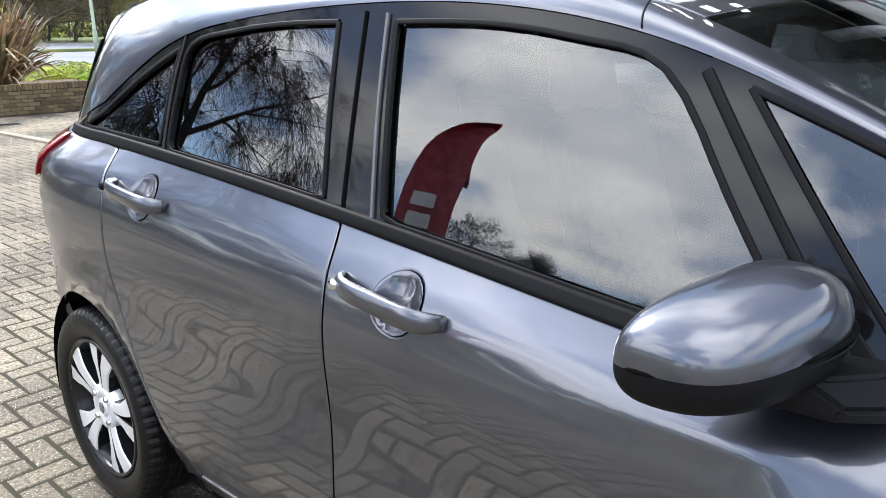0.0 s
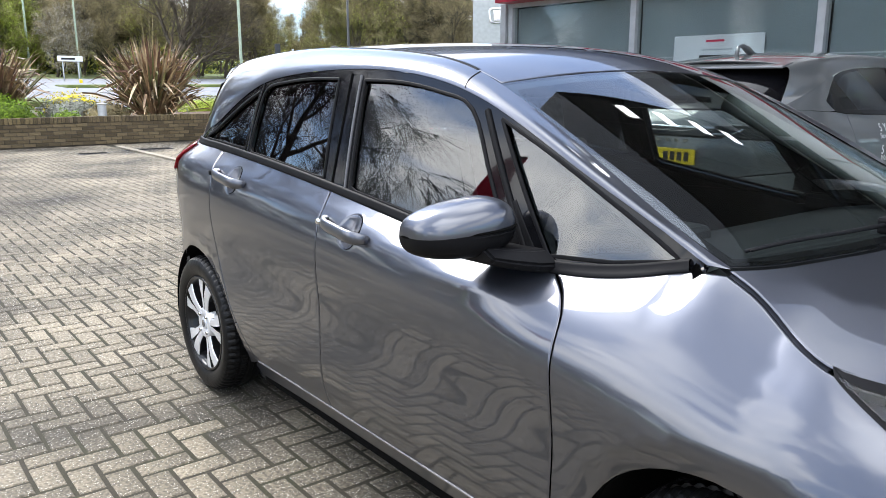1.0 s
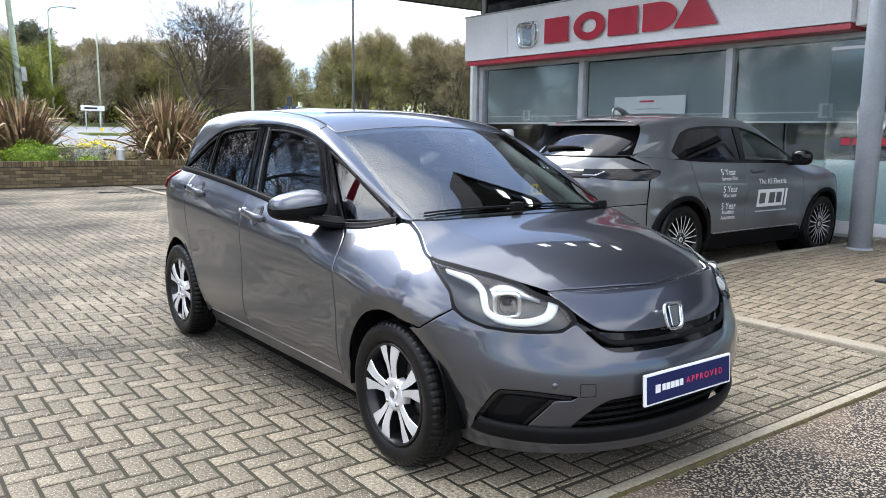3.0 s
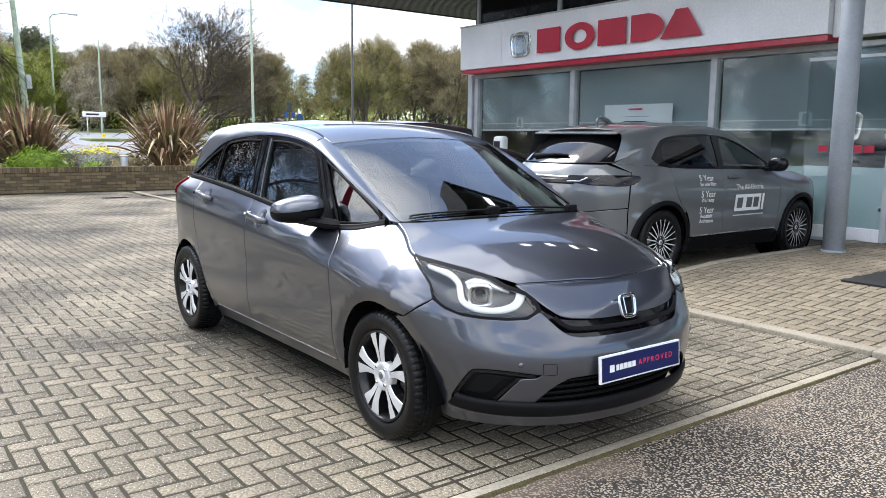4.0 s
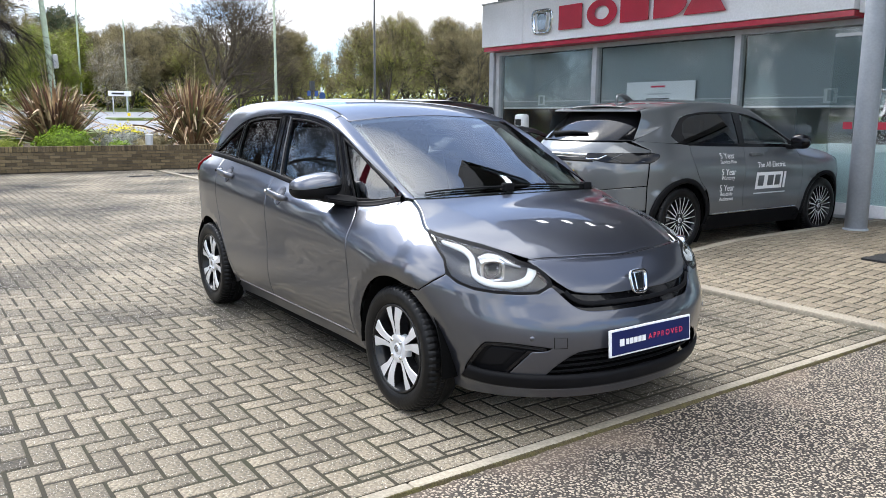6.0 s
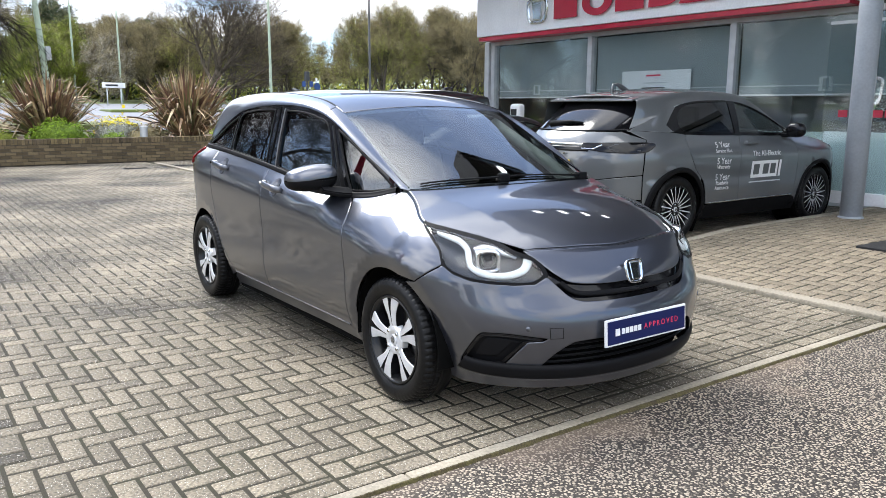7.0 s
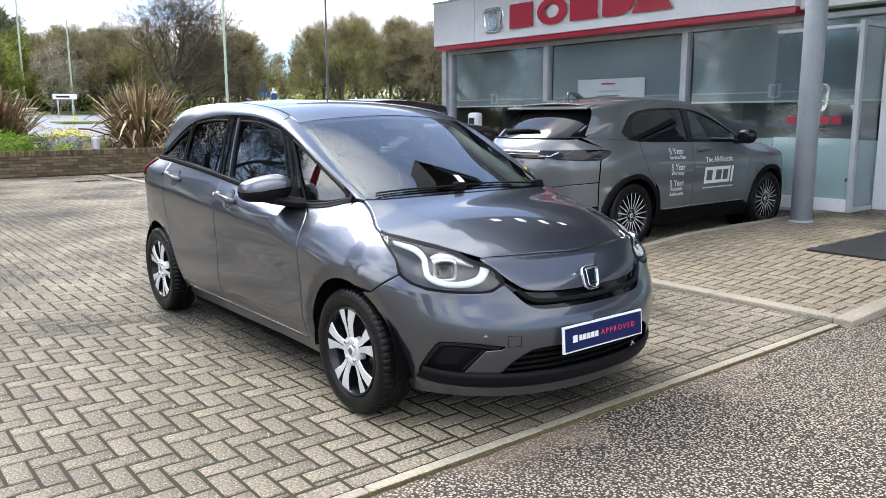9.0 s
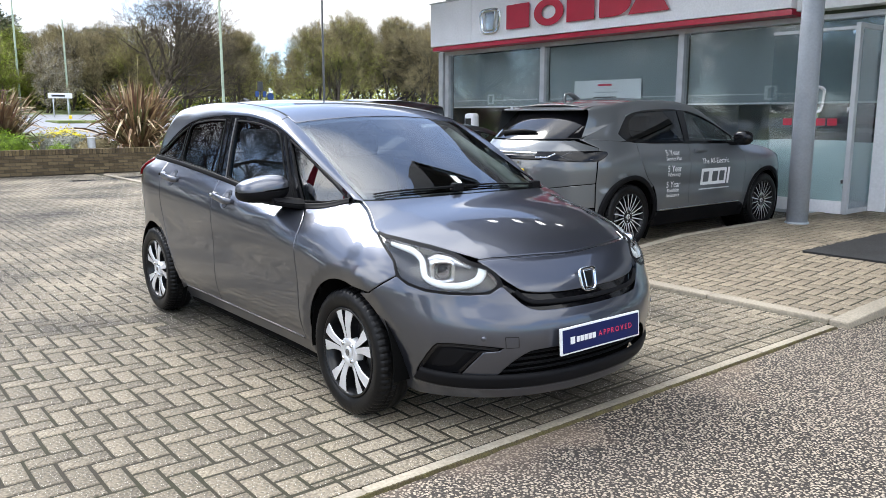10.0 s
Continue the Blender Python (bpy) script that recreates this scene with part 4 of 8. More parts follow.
Z0, Z1 = 2.965, 3.40
sx = [-8.09, -7.36, -6.58, -5.86, -5.26]
slab_shape("block", [(sx[0], Z0), (sx[0] + 0.60, Z0), (sx[0] + 0.60, Z1), (sx[0], Z1)], M["red_sign"], sign, SIGN_Y, 0.06)
slab_shape("ring", ring_line(sx[1] + 0.35, 3.1825, 0.36, 0.235), M["red_sign"], sign, SIGN_Y, 0.06, holes=[ring_line(sx[1] + 0.35, 3.1825, 0.17, 0.115)])
slab_shape("block", [(sx[2], Z0), (sx[2] + 0.62, Z0), (sx[2] + 0.62, Z1), (sx[2], Z1)], M["red_sign"], sign, SIGN_Y, 0.06)
slab_shape("rounded_block", [(sx[3], Z0)] + [(sx[3] + 0.30 + 0.36 * math.sin(a), 3.1825 - 0.2175 * math.cos(a)) for a in np.linspace(0, math.pi, 14)] + [(sx[3], Z1)], M["red_sign"], sign, SIGN_Y, 0.06)
slab_shape("wedge", [(sx[4], Z0), (sx[4] + 0.78, Z0), (sx[4] + 0.50, Z1), (sx[4] + 0.28, Z1)], M["red_sign"], sign, SIGN_Y, 0.06)


def emblem(parent, m, w, h, t, mat):
    """A plain rounded frame with a waisted block inside, as a stand-in for the maker's mark."""
    def outline(s, r=0.28):
        pts = []
        for k in range(32):
            a = 2 * math.pi * k / 32
            c, q = math.cos(a), math.sin(a)
            x = math.copysign(abs(c) ** (2 / 4.5), c)
            z = math.copysign(abs(q) ** (2 / 4.5), q)
            pts.append((x * w / 2 * s * (1 + 0.10 * z), z * h / 2 * s))
        return pts
    n = (m.to_3x3() @ Vector((0, -1, 0))).normalized()
    far = m.translation - n * 5
    frame_ob = patch("emblem_frame", outline(1.0), lambda a, b: tuple(m @ Vector((a, -t, b))), mat, parent, step=w / 6, gap=0, bevel=t * 0.25, depth=t, holes=[outline(0.80)], centre=far)
    patch("emblem_block", [(0.0 + x * 0.9, z) for x, z in ((-0.22 * w, -0.36 * h), (0.22 * w, -0.36 * h), (0.30 * w, 0.36 * h), (-0.30 * w, 0.36 * h))],
          lambda a, b: tuple(m @ Vector((a, -t * 0.8, b))), mat, parent, step=w / 6, gap=0, bevel=t * 0.25, depth=t * 0.8, centre=far)
    return frame_ob


mark = thing("fascia_emblem", "raised chrome emblem on the fascia", "emblem")
emblem(mark, pose(-8.57, SIGN_Y, 3.165), 0.56, 0.47, 0.06, M["chrome"])

# poster inside the middle window
poster = thing("window_poster", "white advertising poster hanging inside the shop window", "poster")
part("sheet", box_bm(-6.79, -5.32, F + 0.020, F + 0.028, 1.34, 1.985, 0.002), M["white_sign"], poster)
part("headline", box_bm(-6.34, -5.84, F + 0.016, F + 0.0195, 1.60, 1.70), M["black_print"], poster, "black printed bar")
part("small_print", box_bm(-6.24, -5.94, F + 0.016, F + 0.0195, 1.885, 1.915), M["pink"], poster, "red printed bar")
part("small_print", box_bm(-6.32, -5.80, F + 0.016, F + 0.0195, 1.765, 1.785), M["blind_mark"], poster, "grey printed bar")
part("small_print", box_bm(-6.32, -5.80, F + 0.016, F + 0.0195, 1.53, 1.55), M["blind_mark"], poster, "grey printed bar")

notice = thing("window_notice", "dark blue notice with white lines inside the shop window", "notice")
part("sheet", box_bm(-8.50, -8.03, F + 0.016, F + 0.024, 1.19, 1.525, 0.002), M["notice_blue"], notice)
for k in range(8):
    part("printed_bar", box_bm(-8.44, -8.10 if k % 3 else -8.18, F + 0.0125, F + 0.0155, 1.235 + 0.034 * k, 1.250 + 0.034 * k), M["white_sign"], notice)
watch = thing("security_camera", "small dark dome security camera at the corner of the fascia", "security camera", at=pose(-10.62, F - 0.02, 3.66))
part("bracket", box_bm(-0.03, 0.12, -0.03, 0.03, 0.03, 0.09, 0.008), M["frame_grey"], watch)
v, f = lathe([(0.0, -0.09), (0.045, -0.078), (0.075, -0.035), (0.08, 0.0), (0.08, 0.06), (0.0, 0.07)], 20, "z")
mesh_ob("dome", v, f, M["gloss_black"], watch, "dark dome", smooth=True)
panel = thing("totem_sign", "tall pale grey totem sign beside the far end of the showroom", "sign", at=pose(-27.9, 22.0, 0.1, 0, 0, 50))
part("board", box_bm(0.0, 2.0, 0.0, 0.30, -0.3, 4.85, 0.03), M["frame_grey"], panel)
emblem(panel, pose(1.15, -0.002, 4.15), 0.85, 0.72, 0.04, M["chrome"])
for k in range(4):
    part("printed_bar", box_bm(0.42 + 0.09 * k, 1.55 + 0.06 * k, -0.012, 0.001, 2.50 + 0.12 * k, 2.57 + 0.12 * k), M["chrome"], panel)
part("printed_bar", box_bm(0.45, 1.75, -0.012, 0.001, 2.22, 2.36), M["red_sign"], panel)

# entrance screen with emblem near the column
door = thing("door_1", "glazed entrance screen with frosted band and chrome emblem", "door", kind="structure")
part("frame", box_bm(-1.56, -1.50, F - 0.75, F - 0.67, BASE, 2.50, 0.006), M["frame_grey"], door)
part("return_glass", box_bm(-1.536, -1.526, F - 0.67, F - 0.11, BASE + 0.06, 2.44), M["shop_glass"], door, "clear glass return")
part("return_rail", box_bm(-1.55, -1.51, F - 0.67, F - 0.11, 2.44, 2.50, 0.004), M["frame_grey"], door)
part("return_rail", box_bm(-1.55, -1.51, F - 0.67, F - 0.11, BASE, BASE + 0.06, 0.004), M["frame_grey"], door)
for z in (0.52, 1.42, 2.36):
    part("clamp", box_bm(-1.60, -1.562, F - 0.735, F - 0.70, z, z + 0.05, 0.004), M["chrome"], door, "small steel glass clamp")
part("glass_screen", box_bm(-2.62, -1.56, F - 0.72, F - 0.708, BASE + 0.06, 2.44), M["shop_glass"], door, "clear glass screen")
part("bottom_rail", box_bm(-2.62, -1.56, F - 0.75, F - 0.68, BASE, BASE + 0.16, 0.006), M["fascia"], door)
part("top_rail", box_bm(-2.62, -1.56, F - 0.74, F - 0.69, 2.42, 2.46, 0.004), M["frame_grey"], door)
part("frosted_band", box_bm(-2.60, -1.58, F - 0.706, F - 0.703, BASE + 0.16, 1.06), M["frost"], door, "pale green frosted film")
emblem(door, pose(-2.06, F - 0.722, 1.57), 0.36, 0.36, 0.02, M["chrome"])
for k in range(5):
    part("red_print", box_bm(-2.42 + 0.147 * k, -2.30 + 0.147 * k, F - 0.727, F - 0.7215, 1.245, 1.335), M["red_sign"], door, "red printed bar")

# ---------------------------------------------------------------- wheels
def wheel(parent, at, radius, width, rim_r, spokes, side=-1, slim=False, bolts=4, turn=0.0):
    """A wheel whose outer face looks to -y (side -1) or +y. Tyre, rim, brake disc and bolts are pieces of it."""
    R, r = radius, rim_r
    w = width
    hub = mesh_ob("wheel", *lathe([(r - 0.012, 0.012), (r - 0.03, 0.03), (r - 0.035, w - 0.02), (r - 0.01, w)], 48), M["alloy_black"], parent, "dark wheel barrel", smooth=True)
    hub.matrix_local = at @ (Matrix.Identity(4) if side < 0 else pose(0, 0, 0, 0, 0, 180))
    steps = 180
    prof = [(r - 0.008, 0.020), (r + 0.006, 0.004), (r + 0.022, -0.001), (r + 0.042, -0.004), (R - 0.035, -0.003), (R - 0.016, 0.003), (R - 0.006, 0.014), (R - 0.001, 0.030),
            (R, 0.048), (R - 0.008, 0.052), (R - 0.008, 0.060), (R, 0.064), (R + 0.001, w * 0.5 - 0.006), (R - 0.008, w * 0.5), (R + 0.001, w * 0.5 + 0.006),
            (R, w - 0.064), (R - 0.008, w - 0.058), (R, w - 0.05), (R - 0.003, w - 0.02), (R - 0.03, w + 0.004), (r + 0.02, w), (r - 0.01, w - 0.02)]
    v, f = lathe(prof, steps)
    n = len(prof)
    v = [list(p) for p in v]
    for i in range(steps):
        for k in (5, 6, 7, 8, 11, 12):
            if (i + (1 if k > 8 else 0)) % 3 == 0:
                p = v[i * n + k]
                d = math.hypot(p[0], p[2])
                cut = 0.005 if k > 5 else 0.002
                p[0], p[2] = p[0] * (d - cut) / d, p[2] * (d - cut) / d
        for k in (3, 4):
            if i % 42 < 14:
                v[i * n + k][1] -= 0.0015
    tyre = mesh_ob("tyre", v, f, M["tyre"], hub, "black tyre with cut tread blocks", smooth=True)
    tyre.data.polygons.foreach_set("use_smooth", [not 5 <= i % (n - 1) <= 15 for i in range(len(f))])
    mesh_ob("rim_lip", *lathe([(r - 0.006, 0.020), (r - 0.002, 0.006), (r - 0.010, 0.004), (r - 0.016, 0.012), (r - 0.022, 0.03)], 64), M["alloy_black"], hub, smooth=True)
    mesh_ob("brake_disc", *lathe([(0.04, 0.075), (0.125, 0.075), (0.130, 0.08), (0.130, 0.1)], 40), M["steel"], hub, "worn steel brake disc", smooth=True)
    mesh_ob("hub_back", *lathe([(0.0, 0.06), (r - 0.03, 0.10), (r - 0.03, 0.12)], 40), M["dark"], hub, smooth=True)
    # spokes: machined face, black flanks
    for k in range(0 if slim else 2 * spokes):
        way, r1 = (1 if k % 2 else -1), r - 0.006
        verts, faces, mats = [], [], []
        for rr in np.linspace(0.045, r1, 9):
            slit = 0.085 * max(rr / r1 - 0.46, 0.0) / 0.54 + 0.0006 / rr
            far = float(np.interp(rr, (0.045, 0.075, 0.125, r1), (0.034, 0.0260, 0.037, 0.077))) / rr
            y = float(np.interp(rr, (0.045, 0.09, 0.15, r1), (0.016, 0.011, 0.006, 0.009)))
            for ang, dy in ((slit, 0.045), (slit, 0.004), (slit + 0.0012 / rr, 0.0), (far - 0.003 / rr, 0.003), (far, 0.007), (far, 0.05)):
                verts.append((rr * math.cos(way * ang), y + dy, rr * math.sin(way * ang)))
        for i in range(8):
            for j in range(5):
                faces.append((i * 6 + j, (i + 1) * 6 + j, (i + 1) * 6 + j + 1, i * 6 + j + 1))
                mats.append(0 if j in (2, 3) else 1)
        faces.append(tuple(48 + j for j in range(6)))
        mats.append(1)
        rot = Matrix.Rotation(2 * math.pi * (k // 2) / spokes + turn, 4, "Y")
        sp = mesh_ob("spoke", [rot @ Vector(p) for p in verts], faces, None, hub, "machined silver spoke with black flanks", mats=[M["alloy"], M["alloy_black"]], face_mats=mats)
        bm = bmesh.new()
        bm.from_mesh(sp.data)
        bmesh.ops.recalc_face_normals(bm, faces=bm.faces)
        bm.to_mesh(sp.data)
        bm.free()
    for k in range(spokes if slim else 0):
        a = 2 * math.pi * k / spokes + 0.20
        ins, outs = 0.0085, 0.005 if k % 2 else 0.0060
        r0, r1 = 0.045, r - 0.012
        rows = [(r0, ins, 0.020), (r0 + 0.3 * (r1 - r0), ins * 0.8, 0.010), (r0 + 0.7 * (r1 - r0), outs, 0.005), (r1, outs, 0.008)]
        verts, faces, mats = [], [], []
        for rr, hw, y in rows:
            for s, dy, wide in ((-1, 0.05, 1.0), (-1, 0.006, 1.0), (-0.86, 0.0, 1.0), (0.86, 0.0, 1.0), (1, 0.009, 1.0), (1, 0.05, 1.0)):
                verts.append((rr, y + dy, s * hw * wide))
        for i in range(3):
            for j in range(5):
                faces.append((i * 6 + j, (i + 1) * 6 + j, (i + 1) * 6 + j + 1, i * 6 + j + 1))
                mats.append(0 if j == 2 else 1)
        faces.append(tuple(18 + j for j in range(6)))
        mats.append(1)
        rot = Matrix.Rotation(a, 4, "Y")
        sp = mesh_ob("spoke", [rot @ Vector(p) for p in verts], faces, None, hub, "machined silver spoke with black flanks", mats=[M["alloy"], M["alloy_black"]], face_mats=mats)
        bm = bmesh.new()
        bm.from_mesh(sp.data)
        bmesh.ops.recalc_face_normals(bm, faces=bm.faces)
        bm.to_mesh(sp.data)
        bm.free()
    mesh_ob("hub_face", *lathe([(0.0, 0.016), (0.030, 0.016), (0.034, 0.012), (0.058, 0.011), (0.068, 0.016), (0.072, 0.05)], 40), M["alloy_black" if slim else "alloy"], hub, smooth=True)
    mesh_ob("centre_cap", *lathe([(0.0, 0.009), (0.022, 0.0095), (0.027, 0.013), (0.027, 0.02)], 28), M["alloy"], hub, "silver centre cap", smooth=True)
    part("cap_mark", box_bm(-0.011, 0.011, 0.0065, 0.012, -0.011, 0.011, 0.003), M["steel"], hub)
    for k in range(bolts):
        a = 2 * math.pi * (k + 0.5) / bolts
        b = mesh_ob("wheel_nut", *lathe([(0.0, 0.004), (0.0075, 0.004), (0.0095, 0.008), (0.0095, 0.03)], 10), M["chrome"], hub, "chrome wheel nut", smooth=True)
        b.matrix_local = pose(0.050 * math.cos(a), 0, 0.050 * math.sin(a))
        b2 = mesh_ob("nut_well", *lathe([(0.0165, 0.009), (0.0135, 0.0085), (0.0135, 0.02)], 14), M["alloy_black"], hub, smooth=True)
        b2.matrix_local = b.matrix_local
    return hub


# ---------------------------------------------------------------- the grey hatchback
def arch_line(shape, hub, r, z_low, n=26):
    """The round cut over a wheel, from behind it to before it, in the skin's numbers."""
    zc = shape.hub_z
    t = math.asin(max(min((z_low - zc) / r, 1), -1))
    pts = []
    for k in range(n + 1):
        ang = math.pi - t - (math.pi - 2 * t) * k / n
        x, z = hub + r * math.cos(ang), zc + r * math.sin(ang)
        pts.append((shape.along(x, z), z))
    return pts


def hatchback():
    H = HATCH
    # the bonnet's edge, from the screen's corner along the wing and the lamp; wing and lamp bend in to meet it
    EDGE = [(-0.155, 0.620), (-0.02, 0.655), (0.107, 0.702), (0.17, 0.681), (0.252, 0.641), (0.351, 0.584), (0.455, 0.516), (0.515, 0.462)]
    edge_of = Spline(*EDGE)
    miss = []
    for x in np.linspace(-0.155, 0.515, 14):
        z = H.top(x, edge_of(x))
        miss.append((x, edge_of(x) + H.skin(H.along(x, z), z)[1]))
    miss = Spline((-0.30, 0.0), (-0.24, 0.0), *miss, (0.62, 0.0), (0.68, 0.0))

    def S(a, z):
        x, y, z = H.skin(a, z)
        if -0.30 < x < 0.66 and z > 0.6:
            ye = edge_of(min(max(x, -0.155), 0.515))
            w = min(max(1 - (H.top(min(max(x, -0.155), 0.515), ye) - z) / 0.16, 0.0), 1.0)
            y += math.copysign(miss(x) * w * w * (3 - 2 * w), y)
        return x, y, z

    SL = mirrored(S)
    P = M["paint"]
    car = thing("hatchback_car", "dark metallic grey five-door hatchback, freshly cleaned, parked on the blocks", "car")
    top = lambda x, y: (x, y, H.top(x, y))
    C = (-1.2, 0, 0.6)

    # lines on the flank
    fgap = smooth_line([(-0.525, 0.908), (-0.462, 0.87), (-0.425, 0.80), (-0.412, 0.60), (-0.425, 0.40), (-0.432, 0.262)])
    bgap = smooth_line([(-1.462, 1.003), (-1.440, 0.92), (-1.438, 0.78), (-1.448, 0.55), (-1.472, 0.262)])
    rgap = smooth_line([(-2.318, 1.063), (-2.290, 1.012), (-2.264, 0.945), (-2.268, 0.735), (-2.188, 0.525), (-2.108, 0.385), (-2.035, 0.262)])
    belt = lambda x0, x1, n=16: [(x0 + (x1 - x0) * k / n, H.belt_z(x0 + (x1 - x0) * k / n)) for k in range(n + 1)]
    dlo_top = Spline((-2.60, 1.092), (-2.40, 1.190), (-2.15, 1.305), (-1.9, 1.352), (-1.5, 1.372), (-1.2, 1.358), (-0.92, 1.302), (-0.70, 1.218), (-0.45, 1.098), (-0.22, 0.985))
    q_end = H.along(-2.78, 0.8)
    seam = [(0.135, 0.618), (0.208, 0.671), (0.270, 0.708)]
    brow = [(x, H.top(x, edge_of(x)) - 0.004) for x in np.linspace(0.107, 0.515, 9)]
    brow = [(H.along(x, z), z) for x, z in brow]
    lamp_up = smooth_line(brow + [(0.634, 0.738), (0.650, 0.706), (0.654, 0.675)], 3)
    lamp_low = smooth_line([(0.654, 0.675), (0.607, 0.645), (0.538, 0.643), (0.459, 0.648), (0.378, 0.657), (0.314, 0.679), (0.272, 0.712), (0.250, 0.761), (0.205, 0.806), brow[0]], 4)
    hood_side = edge_of

    for surf, right in ((S, True), (SL, False)):
        # front wing
        arch_f = arch_line(H, -0.02, 0.334, 0.20)
        cut = next(i for i, p in enumerate(arch_f) if p[0] > 0 and p[1] < 0.622)
        hood_line = [(x, hood_side(x), H.top(x, hood_side(x)) - 0.004) for x in np.linspace(-0.15, 0.095, 9)]
        wing = fgap[::-1][:-1] + [(-0.525, 0.908)] + belt(-0.50, -0.19, 6) + [(H.along(x, z), z) for x, y, z in hood_line] + [brow[0]]
        wing += [(0.205, 0.806), (0.250, 0.761), (0.270, 0.708), (0.208, 0.671), (0.135, 0.618)]
        wing += arch_f[:cut][::-1] + [(-0.432, 0.20)]
        wing_ob = patch("front_wing", wing, surf, P, car, 0.026, centre=C)
        # flange under the bonnet's edge
        verts = []
        for x, y, z in hood_line:
            w0 = Vector(surf(H.along(x, z), z))
            verts += [w0 + Vector((0, 0, -0.0045)), Vector((x, (-1 if right else 1) * (y - 0.012), z - 0.003))]
        faces = [(2 * k, 2 * k + 2, 2 * k + 3, 2 * k + 1) for k in range(len(verts) // 2 - 1)]
        mesh_ob("flange", verts, faces, P, wing_ob, smooth=True)
        # doors
        fd = fgap + [(x, 0.262) for x in np.linspace(-0.5, -1.44, 8)] + bgap[::-1] + belt(-1.462, -0.525)[1:-1]
        fcup = [(-1.268 + 0.052 * math.cos(t), 0.900 + 0.047 * math.sin(t)) for t in np.linspace(0, 2 * math.pi, 25)[:-1]]
        rcup = [(-2.092 + 0.052 * math.cos(t), 0.972 + 0.047 * math.sin(t)) for t in np.linspace(0, 2 * math.pi, 25)[:-1]]
        d1 = patch("front_door", fd, surf, P, car, 0.034, holes=[fcup], centre=C)
        rd = bgap + [(x, 0.262) for x in np.linspace(-1.5, -2.02, 5)] + rgap[::-1] + belt(-2.318, -1.462)[1:-1]
        d2 = patch("rear_door", rd, surf, P, car, 0.034, holes=[rcup], centre=C)
        for dd, cup in ((d1, fcup), (d2, rcup)):
            cx, cz = sum(p[0] for p in cup) / 24, sum(p[1] for p in cup) / 24

            def bowl(a, b, cx=cx, cz=cz):
                p = Vector(surf(a, b))
                d = min(((a - cx) / 0.052) ** 2 + ((b - cz) / 0.047) ** 2, 1.0)
                return (p.x, p.y + (1 if right else -1) * 0.022 * (1 - d), p.z)
            patch("handle_cup", cup, bowl, P, dd, 0.01, gap=-0.001, bevel=0, depth=0, centre=(cx, (-2 if right else 2), cz))
            # grip bar
            slope = -0.115
            pts, n = [], 15
            verts, faces = [], []
            for i in range(n):
                t = i / (n - 1)
                xx = cx - 0.125 + 0.235 * t
                zz = cz + 0.008 + slope * (xx - cx)
                base = Vector(surf(xx, zz))
                lift = 0.034 * (1 - (2 * t - 1) ** 6) + 0.006
                hw = 0.0185 * (1 - 0.35 * (2 * t - 1) ** 8) * (1.0 + 0.10 * t)
                for k in range(12):
                    an = 2 * math.pi * k / 12
                    verts.append((xx, base.y - (1 if right else -1) * (lift + 0.011 * math.sin(an)), zz + hw * math.cos(an)))
            for i in range(n - 1):
                for k in range(12):
                    faces.append((i * 12 + k, i * 12 + (k + 1) % 12, (i + 1) * 12 + (k + 1) % 12, (i + 1) * 12 + k))
            faces += [tuple(range(12)), tuple((n - 1) * 12 + k for k in range(12))]
            hb = mesh_ob("door_handle", verts, faces, P, dd, "body-coloured pull handle", smooth=True)
            bm = bmesh.new()
            bm.from_mesh(hb.data)
            bmesh.ops.recalc_face_normals(bm, faces=bm.faces)
            bm.to_mesh(hb.data)
            bm.free()
            base = Vector(surf(cx - 0.108, cz + 0.02))
            lock = mesh_ob("lock", *lathe([(0.0, -0.002), (0.008, -0.002), (0.010, 0.004)], 14), M["trim"] if dd is d2 else M["chrome"], dd, smooth=True)
            lock.matrix_local = pose(base.x + 0.004, base.y - (0.047 if right else -0.047), base.z + 0.002)
        # rear quarter with wheel cut
        arch_r = arch_line(H, -2.55, 0.336, 0.20)
        arch_in = [p for p in arch_r[::-1]]
        start = next(i for i, p in enumerate(arch_in) if p[1] > 0.36)
        quarter = [p for p in rgap if p[1] > 0.40] + arch_in[start:] + [(q_end, 0.20)] + [(q_end, 0.5), (q_end, 0.8), (q_end + 0.02, 1.0), (-2.665, 1.076)] + belt(-2.66, -2.318, 6)[:-1]
        patch("rear_quarter_panel", quarter, surf, P, car, 0.032, centre=C)
        # piece between the rear door and the wheel
        corner = [p for p in rgap if p[1] <= 0.42] + [(-2.06, 0.250), (-2.185, 0.21)] + [p for p in arch_in if p[0] > -2.53 and 0.215 < p[1] < 0.42]
        patch("sill_corner", corner, surf, P, car, 0.03, gap=0.001, centre=C)
        # sill
        sill = [(-0.36, 0.258), (-2.06, 0.258), (-2.165, 0.20), (-2.19, 0.135), (-0.34, 0.125), (-0.335, 0.20)]
        patch("sill", sill, surf, P, car, 0.05, gap=0.003, bevel=0.006, out=-0.012, centre=C)
        sweep_strip("sill_trim", surf, [(x, 0.262 + 0.004) for x in np.linspace(-2.03, -0.45, 40)], 0.007, M["steel"], car, out=0.0045, label="thin bright sill trim")
        # window surround with its four openings
        front_glass = smooth_line([(-1.408, 1.338), (-1.390, 1.19), (-1.364, 1.020)], 3) + [(x, H.belt_z(x) + 0.022) for x in np.linspace(-1.33, -0.71, 10)] + smooth_line([(-0.690, 0.958), (-0.790, 1.10), (-0.912, 1.264), (-1.06, 1.308), (-1.23, 1.332), (-1.408, 1.338)], 4)[:-1]
